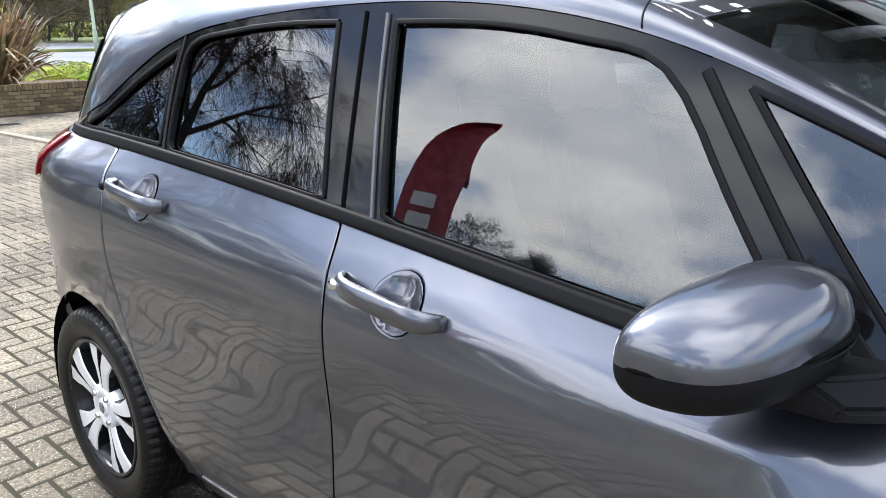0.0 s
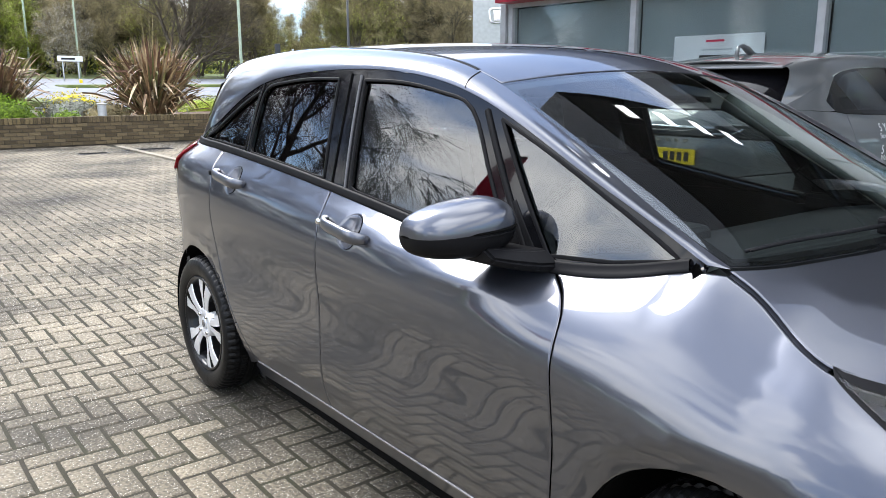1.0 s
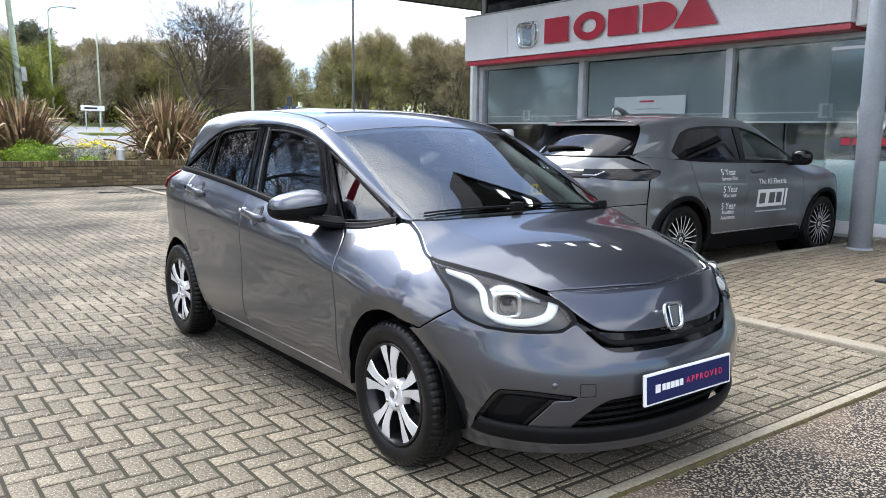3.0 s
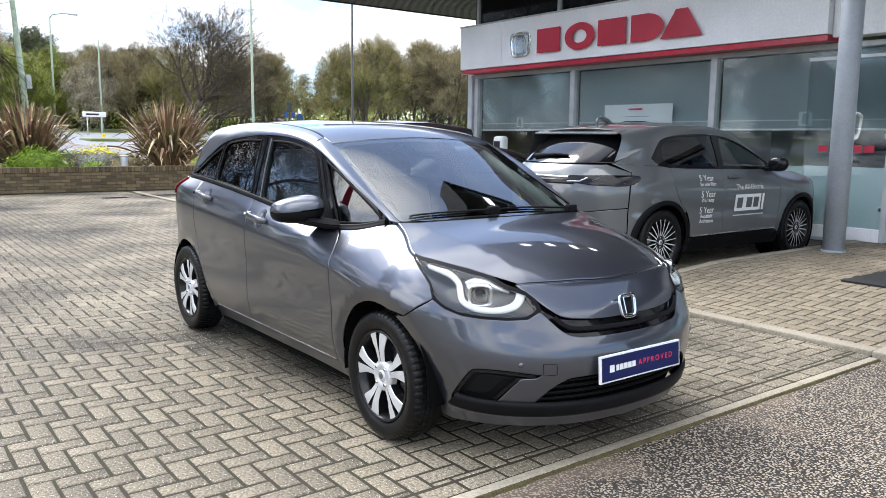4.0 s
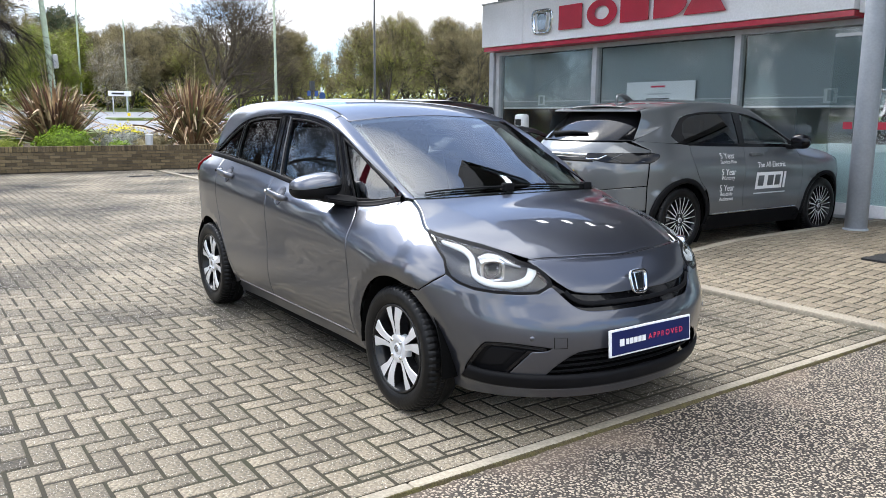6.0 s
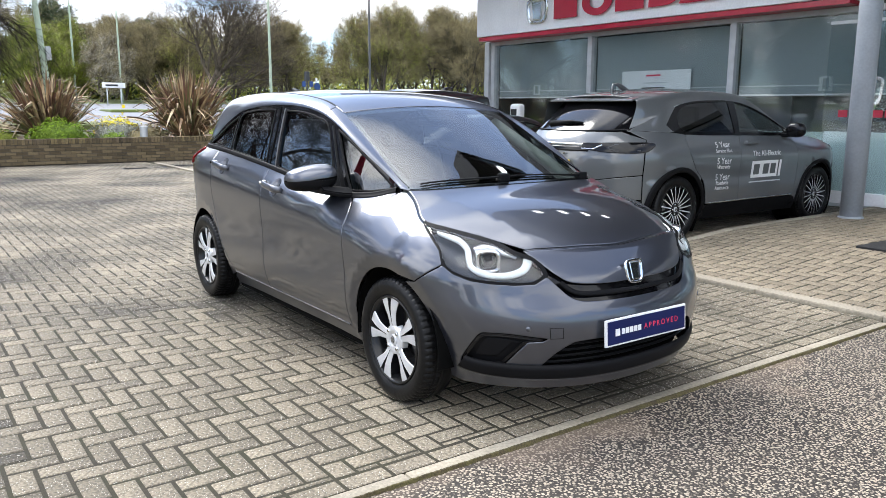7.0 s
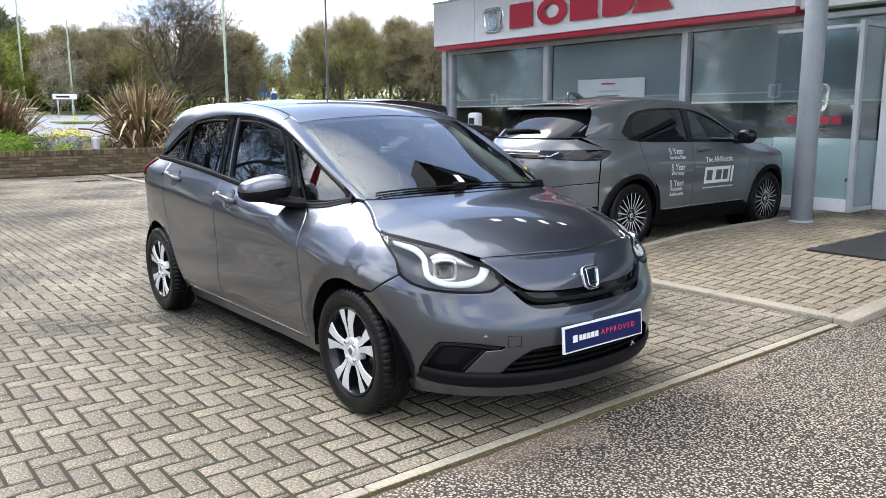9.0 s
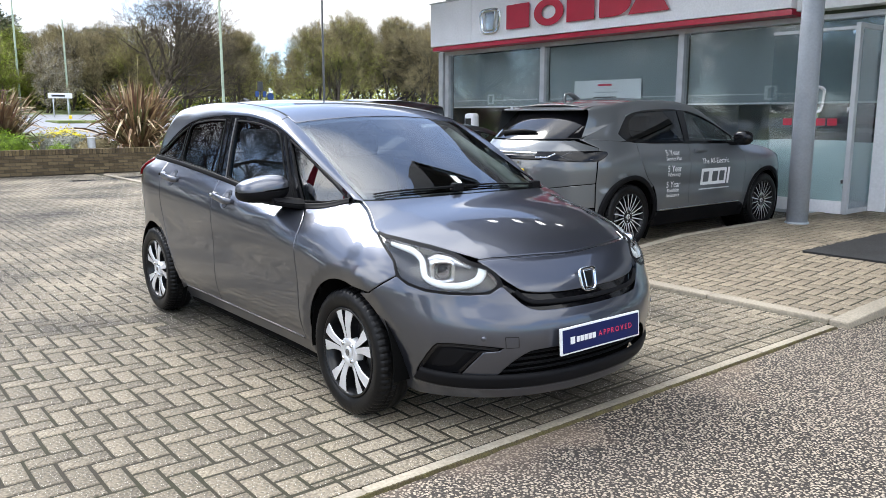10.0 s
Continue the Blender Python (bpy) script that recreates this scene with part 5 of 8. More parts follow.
        rear_glass = smooth_line([(-1.553, 1.342), (-1.535, 1.18), (-1.515, 1.034)], 3) + [(x, H.belt_z(x) + 0.022) for x in np.linspace(-1.55, -2.06, 8)] + smooth_line([(-2.080, 1.088), (-2.070, 1.20), (-2.040, 1.305), (-1.88, 1.332), (-1.72, 1.342), (-1.553, 1.342)], 4)[:-1]
        back_glass = [(-2.118, 1.085), (-2.46, 1.098)] + smooth_line([(-2.515, 1.101), (-2.39, 1.168), (-2.22, 1.248), (-2.088, 1.298)], 3) + [(-2.106, 1.19)]
        quarter_glass = smooth_line([(-0.795, 1.242), (-0.68, 1.09), (-0.562, 0.940)], 3) + [(-0.40, 0.948), (-0.275, 0.968)] + smooth_line([(-0.262, 0.978), (-0.42, 1.066), (-0.60, 1.160), (-0.795, 1.242)], 3)[:-1]
        xs_top = np.linspace(-0.20, -2.62, 40)
        outline = [(x, H.belt_z(x) - 0.001) for x in np.linspace(-2.62, -0.20, 40)] + [(x, max(dlo_top(x), H.belt_z(x) + 0.012)) for x in xs_top]
        frame_ob = patch("window_surround", outline, surf, M["gloss_black"], car, 0.03, gap=0.001, bevel=0.0, depth=0.02, out=-0.003, holes=[front_glass, rear_glass, back_glass, quarter_glass], centre=C, label="gloss black window surround")
        for nm, gl, mt in (("front_door_window", front_glass, "side_glass"), ("rear_door_window", rear_glass, "privacy_glass"), ("rear_quarter_window", back_glass, "privacy_glass"), ("front_quarter_window", quarter_glass, "side_glass")):
            patch(nm, gl, surf, M[mt], car, 0.06, gap=-0.004, bevel=0, depth=0, out=-0.012, centre=C)
            loop = densify(gl + [gl[0]], 0.03)
            sweep_strip("window_seal", surf, loop, 0.009, M["trim"], frame_ob, out=0.0006)
        sweep_strip("belt_moulding", surf, [(x, H.belt_z(x) + 0.008) for x in np.linspace(-2.64, -0.23, 60)], 0.026, M["trim"], car, out=0.006, label="black belt moulding")
        sweep_strip("pillar_moulding", surf, smooth_line([(-1.430, 1.352), (-1.412, 1.187), (-1.385, 1.005)], 6), 0.006, M["seal_grey"], car, out=0.004)
        sweep_strip("door_joint", surf, smooth_line([(-1.485, 1.358), (-1.472, 1.18), (-1.462, 1.003)], 6), 0.005, M["dark"], car, out=0.0015)
        sweep_strip("pillar_moulding", surf, smooth_line([(-2.068, 1.325), (-2.092, 1.2), (-2.095, 1.07)], 6), 0.008, M["gloss_black"], car, out=0.003)
        sweep_strip("pillar_moulding", surf, smooth_line([(-0.855, 1.262), (-0.735, 1.09), (-0.620, 0.930)], 6), 0.014, M["trim"], car, out=0.004)
        # rail over the windows, from the bonnet's corner to the tail
        edge_y = Spline((-0.15, 0.612), (-0.45, 0.588), (-0.71, 0.568), (-0.95, 0.560), (-1.5, 0.552), (-2.2, 0.535), (-2.75, 0.48))

        def rail(u, v, surf=surf, right=right):
            x = u
            low_z = max(dlo_top(x), H.belt_z(x) + 0.012) if x > -2.60 else dlo_top(-2.60) - 0.15 * (-2.60 - x)
            p0 = Vector(surf(x, low_z))
            up = (Vector(surf(x, low_z)) - Vector(surf(x, low_z - 0.02))).normalized()
            s = -1 if right else 1
            ye = edge_y(x)
            p1 = Vector((x, s * ye, H.top(x, ye)))
            inw = (Vector((x, s * (ye - 0.02), H.top(x, ye - 0.02))) - p1).normalized()
            k = (p1 - p0).length * 0.9
            t = v
            return tuple(p0 * (2 * t**3 - 3 * t**2 + 1) + up * k * (t**3 - 2 * t**2 + t) + p1 * (3 * t**2 - 2 * t**3) + inw * k * (t**3 - t**2))
        n, m = 70, 14
        verts = [rail(-2.74 + (2.74 - 0.155) * i / n, j / m) for i in range(n + 1) for j in range(m + 1)]
        faces = [(i * (m + 1) + j, (i + 1) * (m + 1) + j, (i + 1) * (m + 1) + j + 1, i * (m + 1) + j + 1) for i in range(n) for j in range(m)]
        if not right:
            faces = [f[::-1] for f in faces]
        mesh_ob("roof_rail", verts, faces, P, car, smooth=True)
        joint = [Vector(rail(-0.955 - 0.03 * v_, v_)) + Vector((0, 0, 0.0006)) for v_ in np.linspace(0.05, 1.0, 12)]
        tube_ob("panel_joint", joint, 0.0016, M["trim"], car, 5)
        # dark skin behind the joints
        under = [(-2.70, 0.16), (-2.70, 1.05)] + belt(-2.65, -0.2, 14) + [(0.0, 0.86), (0.10, 0.82), (0.10, 0.66)] + arch_line(H, 0.0, 0.40, 0.22)[::-1][6:] + [(-0.42, 0.16), (-2.10, 0.16)] + [p for p in arch_line(H, -2.53, 0.40, 0.22)[::-1]]
        patch("inner_panel", under, surf, M["dark"], car, 0.08, gap=0, bevel=0, depth=0, out=-0.022, centre=C)
        # tail lamp
        a0 = H.along(-2.70, 1.0)
        lampback = [(a0 + 0.03, 1.07), (a0 - 0.30, 1.07), (a0 - 0.34, 0.99), (a0 - 0.16, 0.92), (a0 - 0.02, 0.955), (a0 - 0.005, 1.0)]
        patch("tail_lamp", lampback, surf, M["red_lamp"], car, 0.04, out=0.012, depth=0.03, centre=C, label="red tail lamp")
        # wheel wells
        s = -1 if right else 1
        for hub in H.hubs:
            v, f = lathe([(0.352, 0.0), (0.352, 0.30), (0.05, 0.30)], 40)
            f2 = [q for q in f if sum(v[i][2] for i in q) / 4 > -0.07]
            liner = mesh_ob("wheel_liner", [(hub + p[0], s * (0.80 - p[1]), 0.303 + p[2]) for p in v], f2, M["dark"], car, smooth=True)
        # headlamp
        lamp = patch("headlamp", lamp_up[:-1] + lamp_low[:-1], surf, M["lamp_glass"], car, 0.03, gap=0.003, bevel=0.006, depth=0.0, centre=C, label="clear headlamp with white running light")
        patch("housing", lamp_up[:-1] + lamp_low[:-1], surf, M["lamp_dark"], lamp, 0.03, gap=0.0, bevel=0.0, depth=0.0, out=-0.045, centre=C)
        loop = densify(lamp_up + lamp_low[1:], 0.02)
        sweep_strip("bezel", surf, loop, 0.018, M["trim"], lamp, out=-0.002, label="black lamp surround")
        deep = lambda a, b, surf=surf: tuple(Vector(surf(a, b)) + Vector((-0.020, 0.012 * (1 if right else -1), 0.0)))
        line = smooth_line([(0.245, 0.818), (0.305, 0.806), (0.352, 0.794), (0.380, 0.768), (0.384, 0.730), (0.396, 0.698), (0.442, 0.677), (0.515, 0.671), (0.575, 0.685), (0.607, 0.712), (0.622, 0.742)], 6)
        wid = [0.008 + 0.016 * min(i / 16, 1.0) for i in range(len(line))]
        sweep_strip("running_light", deep, line, wid, M["drl"], lamp, out=0.010, label="white light strip")
        sweep_strip("reflector", lambda a, b, surf=surf: tuple(Vector(surf(a, b)) + Vector((-0.03, 0.02 * (1 if right else -1), 0.0))), smooth_line([(0.41, 0.755), (0.46, 0.772), (0.52, 0.768), (0.585, 0.745)], 6), 0.03, M["lamp_silver"], lamp, out=0.01)
        pc = Vector(surf(0.468, 0.727))
        aim = pose(pc.x - 0.030, pc.y + (0.022 if right else -0.022), pc.z - 0.002, 0, 0, 52 if right else 128)
        proj = mesh_ob("projector", *lathe([(0.0, -0.030), (0.018, -0.026), (0.028, -0.016), (0.032, -0.002), (0.032, 0.03)], 28), M["lamp_dark"], lamp, "round projector lens", smooth=True)
        proj.matrix_local = aim
        lens = mesh_ob("lens", *lathe([(0.0, -0.036), (0.016, -0.032), (0.026, -0.020), (0.029, -0.006)], 28), M["gloss_black"], proj, smooth=True)
        sq = mesh_ob("lamp_ring", *lathe([(0.034, -0.016), (0.046, -0.018), (0.050, -0.010), (0.050, 0.03), (0.034, 0.03)], 32, closed=True), M["chrome"], proj, "bright square ring", smooth=True)
        for v in sq.data.vertices:
            r_ = math.hypot(v.co.x, v.co.z)
            k = 1 / max(abs(v.co.x), abs(v.co.z)) * r_
            k = 1 + (min(k, 1.3) - 1) * 0.75
            v.co.x, v.co.z = v.co.x * k * 1.05, v.co.z * k

    # bonnet, screen, roof
    rear_edge = smooth_line([(-0.155, -0.620), (-0.095, -0.50), (-0.040, -0.26), (-0.022, 0.0), (-0.040, 0.26), (-0.095, 0.50), (-0.155, 0.620)], 5)
    right_edge = [(x, -edge_of(x)) for x in np.linspace(-0.155, 0.515, 28)]
    front_edge = smooth_line([(0.515, -0.462), (0.545, -0.36), (0.575, -0.22), (0.603, 0.0), (0.575, 0.22), (0.545, 0.36), (0.515, 0.462)], 5)
    hood = right_edge[:-1] + front_edge[:-1] + [(x, -y) for x, y in right_edge[::-1]][:-1] + rear_edge[::-1][:-1]
    patch("bonnet", hood, top, P, car, 0.03, gap=0.001, bevel=0.004, depth=0.03, centre=(0, 0, 0), label="smooth bonnet with two folded edges")
    screen_bottom = [(x - 0.012, y * 0.985) for x, y in rear_edge]
    side = [(x, -(0.602 + (0.566 - 0.602) * (x + 0.17) / (-0.73))) for x in np.linspace(-0.175, -0.885, 14)]
    top_edge = smooth_line([(-0.905, -0.556), (-0.890, -0.40), (-0.876, -0.15), (-0.876, 0.15), (-0.890, 0.40), (-0.905, 0.556)], 4)
    screen = side + top_edge + [(x, -y) for x, y in side[::-1]] + screen_bottom[::-1]
    patch("windscreen", screen, top, M["screen_glass"], car, 0.06, gap=0.0, bevel=0, depth=0, out=-0.003, centre=(-0.5, 0, 0))
    patch("screen_border", screen, top, M["gloss_black"], car, 0.04, gap=0.0, bevel=0.001, depth=0, out=-0.007, holes=[[(x * 0.93 - 0.035 + (0.02 if x > -0.3 else 0.012), y * 0.955) for x, y in screen]], centre=(-0.5, 0, 0), label="black printed screen border")
    roof = [(-0.905, -0.556)] + [(x, -0.556) for x in np.linspace(-1.0, -2.6, 12)] + smooth_line([(-2.74, -0.485), (-2.93, -0.40), (-2.97, 0), (-2.93, 0.40), (-2.74, 0.485)], 5) + [(x, 0.556) for x in np.linspace(-2.6, -1.0, 12)] + top_edge[::-1][:-1]
    edge_clip = Spline((-0.9, 0.560), (-1.5, 0.552), (-2.2, 0.535), (-2.75, 0.48))
    roof = [(x, math.copysign(min(abs(y), edge_clip(x)), y)) for x, y in roof]
    patch("roof", roof, top, P, car, 0.05, gap=0.001, bevel=0.003, depth=0.02, centre=(-1.5, 0, 0))
    for s in (-1, 1):
        sweep_strip("roof_ditch", top, [(x, s * (edge_clip(x) - 0.004)) for x in np.linspace(-1.0, -2.7, 30)], 0.014, M["trim"], car, out=0.0012, label="black roof joint strip")
    v, f = tube([(-2.58, 0, 1.440), (-2.66, 0, 1.462), (-2.74, 0, 1.487), (-2.80, 0, 1.478), (-2.82, 0, 1.42)], [0.012, 0.026, 0.016, 0.010, 0.02], 10)
    mesh_ob("roof_aerial", v, f, M["trim"], car, "black fin aerial", smooth=True)
    # cowl and wipers
    cowl = [(x + 0.05, y * 1.0) for x, y in rear_edge] + [(x - 0.055, y * 0.965) for x, y in rear_edge[::-1]]
    patch("cowl", cowl, top, M["trim"], car, 0.05, gap=0, bevel=0, depth=0, out=-0.022, centre=(0, 0, 0), label="black plastic screen cowl")
    for (x0, y0, x1, y1, x2, y2) in ((-0.075, -0.10, -0.10, -0.30, -0.155, -0.545), (-0.12, 0.50, -0.09, 0.32, -0.075, -0.08)):
        wiper = part("wiper", box_bm(x0 - 0.02, x0 + 0.02, y0 - 0.03, y0 + 0.03, H.top(x0, y0) - 0.01, H.top(x0, y0) + 0.03, 0.008), M["trim"], car, "black wiper")
        line = smooth_line([(x0, y0), (x1, y1), (x2, y2)], 8)
        v, f = tube([(x, y, H.top(x, y) + 0.012) for x, y in line], [0.006 - 0.003 * i / len(line) for i in range(len(line))], 8)
        mesh_ob("arm", v, f, M["trim"], wiper, smooth=True)
        v, f = tube([(x - 0.012, y, H.top(x - 0.008, y) + 0.006) for x, y in line[3:]], 0.004, 6)
        mesh_ob("blade", v, f, M["trim"], wiper, smooth=True)

    # nose
    FE = H.front_end
    mir = lambda pts: [(2 * FE - a, z) for a, z in pts]
    nose_half = []
    for x, y in front_edge[:len(front_edge) // 2 + 1]:
        z = H.top(x, y) - 0.002
        nose_half.append((H.across(y, z), z))
    nose_low = smooth_line([(0.655, 0.712), (0.690, 0.672), (0.735, 0.638), (0.835, 0.622), (FE, 0.619)], 5)
    nose = nose_half + mir(nose_half[:-1])[::-1] + mir(nose_low[:-1]) + nose_low[::-1]
    nose_ob = patch("nose_panel", nose, S, P, car, 0.03, centre=C)
    verts = []
    full = nose_half + mir(nose_half[:-1])[::-1]
    for (a, z), (x, y) in zip(full, front_edge):
        verts += [Vector(S(a, z)) + Vector((-0.002, 0, -0.004)), Vector((x - 0.012, y, H.top(x, y) - 0.003))]
    mesh_ob("flange", verts, [(2 * k, 2 * k + 2, 2 * k + 3, 2 * k + 1) for k in range(len(verts) // 2 - 1)], P, nose_ob, smooth=True)
    slot_low = smooth_line([(0.656, 0.672), (0.690, 0.625), (0.722, 0.585), (0.760, 0.566), (0.834, 0.560), (FE, 0.556)], 5)
    slot_up = [(a, z + 0.012) for a, z in nose_low]
    slot = [(0.63, 0.745)] + slot_up + mir(slot_up[:-1])[::-1] + [(2 * FE - 0.63, 0.745)] + mir([(a, z - 0.01) for a, z in slot_low])[:-1] + [(a, z - 0.01) for a, z in slot_low[::-1]]
    patch("upper_grille", slot, S, M["gloss_black"], car, 0.035, gap=0, bevel=0, depth=0, out=-0.022, centre=C, label="slim gloss black grille slot")
    sweep_strip("grille_bar", S, [(a, z + 0.028) for a, z in slot_low[6:]] + mir([(a, z + 0.028) for a, z in slot_low[6:]])[::-1], 0.018, M["trim"], car, out=0.004)
    # bumper with its openings
    arch_b = [p for p in arch_line(H, -0.02, 0.334, 0.19) if p[0] > 0 and p[1] < 0.622]
    right_b = [(FE, 0.175)] + [(a, 0.178 + 0.012 * (1 - (a / FE))) for a in np.linspace(FE - 0.05, 0.27, 14)] + arch_b[::-1] + seam
    right_b += [(0.314, 0.677), (0.378, 0.655), (0.459, 0.646), (0.538, 0.641), (0.607, 0.643), (0.650, 0.668)]
    right_b += slot_low[1:-1]
    bumper = right_b + mir(right_b[1:])[::-1]
    fog = smooth_line([(0.300, 0.286), (0.300, 0.312), (0.369, 0.425), (0.401, 0.440)], 3) + smooth_line([(0.44, 0.441), (0.507, 0.436), (0.612, 0.418)], 3) + [(0.598, 0.408), (0.545, 0.405), (0.473, 0.320), (0.455, 0.296), (0.38, 0.282)]
    low = smooth_line([(0.59, 0.292), (0.640, 0.345), (0.69, 0.383), (0.74, 0.398), (FE, 0.400)], 4) + mir(smooth_line([(0.59, 0.292), (0.640, 0.345), (0.69, 0.383), (0.74, 0.398), (FE, 0.400)], 4))[::-1][1:] + mir([(0.70, 0.284), (FE, 0.282)])[::1] + [(0.70, 0.284)]
    bump = patch("front_bumper", bumper, S, P, car, 0.03, holes=[fog, mir(fog), low], centre=C)
    patch("lower_grille", [(0.40, 0.19), (2 * FE - 0.40, 0.19), (2 * FE - 0.50, 0.43), (0.50, 0.43)], S, M["dark"], bump, 0.05, gap=0, bevel=0, depth=0, out=-0.05, centre=C, label="black lower air intake")
    for k in range(4):
        z = 0.305 + 0.026 * k
        a0 = 0.615 + 0.022 * k
        sweep_strip("grille_slat", lambda a, b: tuple(Vector(S(a, b)) + Vector((-0.03, 0, 0))), [(a, z) for a in np.linspace(a0, 2 * FE - a0, 40)], 0.010, M["trim"], bump, out=0.004)
    for side_f in (fog, mir(fog)):
        cx, cz = sum(p[0] for p in side_f) / len(side_f), sum(p[1] for p in side_f) / len(side_f)
        pocket = patch("fog_pocket", side_f, S, M["trim"], bump, 0.03, gap=-0.004, bevel=0, depth=0, out=-0.022, centre=C, label="black bumper corner insert")
        rim = densify(list(side_f) + [side_f[0]], 0.012)
        sweep_strip("insert_rim", S, [(cx + (a - cx) * 0.90, cz + (z - cz) * 0.86) for a, z in rim], 0.012, M["gloss_black"], pocket, out=-0.006)
        small = [(cx + (a - cx) * 0.55 - 0.004, cz + (z - cz) * 0.55) for a, z in side_f]
        patch("insert", small, S, M["trim"], pocket, 0.02, gap=0, bevel=0.006, depth=0.01, out=-0.012, centre=C)
    lip_line = smooth_line([(0.285, 0.284), (0.31, 0.262), (0.40, 0.246), (0.58, 0.236), (0.75, 0.232), (FE, 0.230)], 6)
    lip_line = lip_line + mir(lip_line[:-1])[::-1]
    sweep_strip("lip_highlight", S, lip_line, 0.012, M["paint"], bump, out=0.012)
    sweep_strip("splitter", S, [(a, z + 0.030) for a, z in lip_line[4:-4]], 0.066, M["trim"], bump, out=0.016, label="black chin trim")
    for a in (0.549, 2 * FE - 0.549):
        q = Vector(S(a, 0.463))
        s_ob = mesh_ob("parking_sensor", *lathe([(0.0, -0.002), (0.009, -0.002), (0.011, 0.001), (0.0115, 0.004), (0.013, 0.004)], 18), P, bump, smooth=True)
        nrm = (Vector(S(a + 0.002, 0.463)) - q).cross(Vector(S(a, 0.465)) - q).normalized()
        s_ob.matrix_local = Matrix.Translation(q - nrm * 0.001 * (1 if nrm.x < 0 else -1)) @ (-nrm if nrm.x > 0 else nrm).to_track_quat("Y", "Z").to_matrix().to_4x4()
    tow = [(0.623, 0.466), (0.668, 0.463), (0.668, 0.418), (0.623, 0.418)]
    sweep_strip("towing_cover_joint", S, densify(tow + [tow[0]], 0.01), 0.0022, M["trim"], bump, out=0.0006)
    # emblem and plate
    q = Vector(S(FE, 0.66))
    emb = Matrix.Translation((q.x + 0.006, 0, 0.655)) @ Matrix.Rotation(radians(90), 4, "Z") @ Matrix.Rotation(radians(-14), 4, "X")
    emblem(car, emb, 0.105, 0.108, 0.014, M["chrome"])
    tilt = Matrix.Translation((0.792, 0, 0.427)) @ Matrix.Rotation(radians(90), 4, "Z") @ Matrix.Rotation(radians(-4), 4, "X")
    bm = box_bm(-0.262, 0.262, -0.012, 0.0, -0.0585, 0.0585, 0.004)
    bmesh.ops.transform(bm, matrix=tilt, verts=bm.verts)
    plate = part("number_plate", bm, M["white"], car, "dark blue dealer plate in a white holder")
    bm = box_bm(-0.253, 0.253, -0.0145, -0.012, -0.050, 0.050, 0.002)
    bmesh.ops.transform(bm, matrix=tilt, verts=bm.verts)
    part("plate_face", bm, M["plate_blue"], plate)
    text_ob("wording", "APPROVED", 0.034, M["pink"], plate, tilt @ pose(0.088, -0.0155, 0.0, 90), 0.0005, 1.5)
    for x0, x1, z0, z1 in ((-0.207, -0.180, -0.015, 0.015), (-0.168, -0.150, -0.012, 0.012), (-0.145, -0.124, -0.012, 0.012), (-0.119, -0.098, -0.012, 0.012), (-0.093, -0.072, -0.012, 0.012), (-0.067, -0.046, -0.012, 0.012)):
        bm = box_bm(x0, x1, -0.0162, -0.0145, z0, z1, 0.0)
        bmesh.ops.transform(bm, matrix=tilt, verts=bm.verts)
        part("printed_bar", bm, M["white"], plate)

    # tail
    RE = H.rear_end
    mr = lambda pts: [(2 * RE - a, z) for a, z in pts]
    back = [(q_end - 0.003, 0.20), (q_end - 0.003, 0.5), (q_end - 0.003, 0.8), (q_end + 0.017, 1.0), (-2.668, 1.076)] + [(a, 1.08 + 0.0 * a) for a in np.linspace(-2.8, RE, 8)]
    back = back + mr(back[:-1])[::-1]
    patch("tailgate", back, S, P, car, 0.05, centre=C)
    rearwin = [(-2.70, 1.10), (-2.74, 1.20), (-2.80, 1.33), (RE, 1.385), (2 * RE + 2.80, 1.33), (2 * RE + 2.74, 1.20), (2 * RE + 2.70, 1.10)]
    patch("rear_window", rearwin, S, M["gloss_black"], car, 0.06, out=-0.004, centre=C, label="dark tailgate glass")

    # mirrors
    for s in (-1, 1):
        verts, faces, fm = [], [], []
        nu, nv = 40, 26
        cx, cy, cz = -0.712, 0.862, 0.998
        for i in range(nv + 1):
            th = math.pi * i / nv
            for j in range(nu):
                ph = 2 * math.pi * j / nu
                sp = lambda t, e: math.copysign(abs(t) ** e, t)
                oy = sp(math.cos(th), 0.86 if th > math.pi / 2 else 0.70)
                ring = sp(math.sin(th), 0.80 if th > math.pi / 2 else 0.62)
                ox, oz = sp(math.cos(ph), 0.85) * ring, sp(math.sin(ph), 0.80) * ring
                taper = 1.0 + 0.10 * oy
                x = cx + ox * (0.088 if ox > 0 else 0.050) * taper - 0.045 * oy + (0.0)
                z = cz + oz * (0.070 if oz > 0 else 0.068) * (1.0 - 0.16 * oy) - 0.012 * oy
                verts.append((x, s * (cy + oy * 0.120), z))
        for i in range(nv):
            for j in range(nu):
                f = (i * nu + j, i * nu + (j + 1) % nu, (i + 1) * nu + (j + 1) % nu, (i + 1) * nu + j)
                faces.append(f if s > 0 else f[::-1])
                fm.append(1 if j >= nu // 2 else 0)
        mirror = mesh_ob("door_mirror", verts, faces, None, car, "body-coloured door mirror with black underside", smooth=True, mats=[P, M["trim"]], face_mats=fm)
        for z, r_ in ((cz, 0.0035), (cz - 0.009, 0.002)):
            loop = []
            for j in range(49):
                ph = 2 * math.pi * j / 48
                c_, s_ = math.cos(ph), math.sin(ph)
                oy, ox = math.copysign(abs(s_) ** 0.86, s_), math.copysign(abs(c_) ** 0.86, c_)
                k = 0.985
                loop.append((cx + ox * (0.088 if ox > 0 else 0.050) * k - 0.045 * oy, s * (cy + oy * 0.120 * k), z - 0.012 * oy))
            v, f = tube(loop, r_, 6, cap=False)
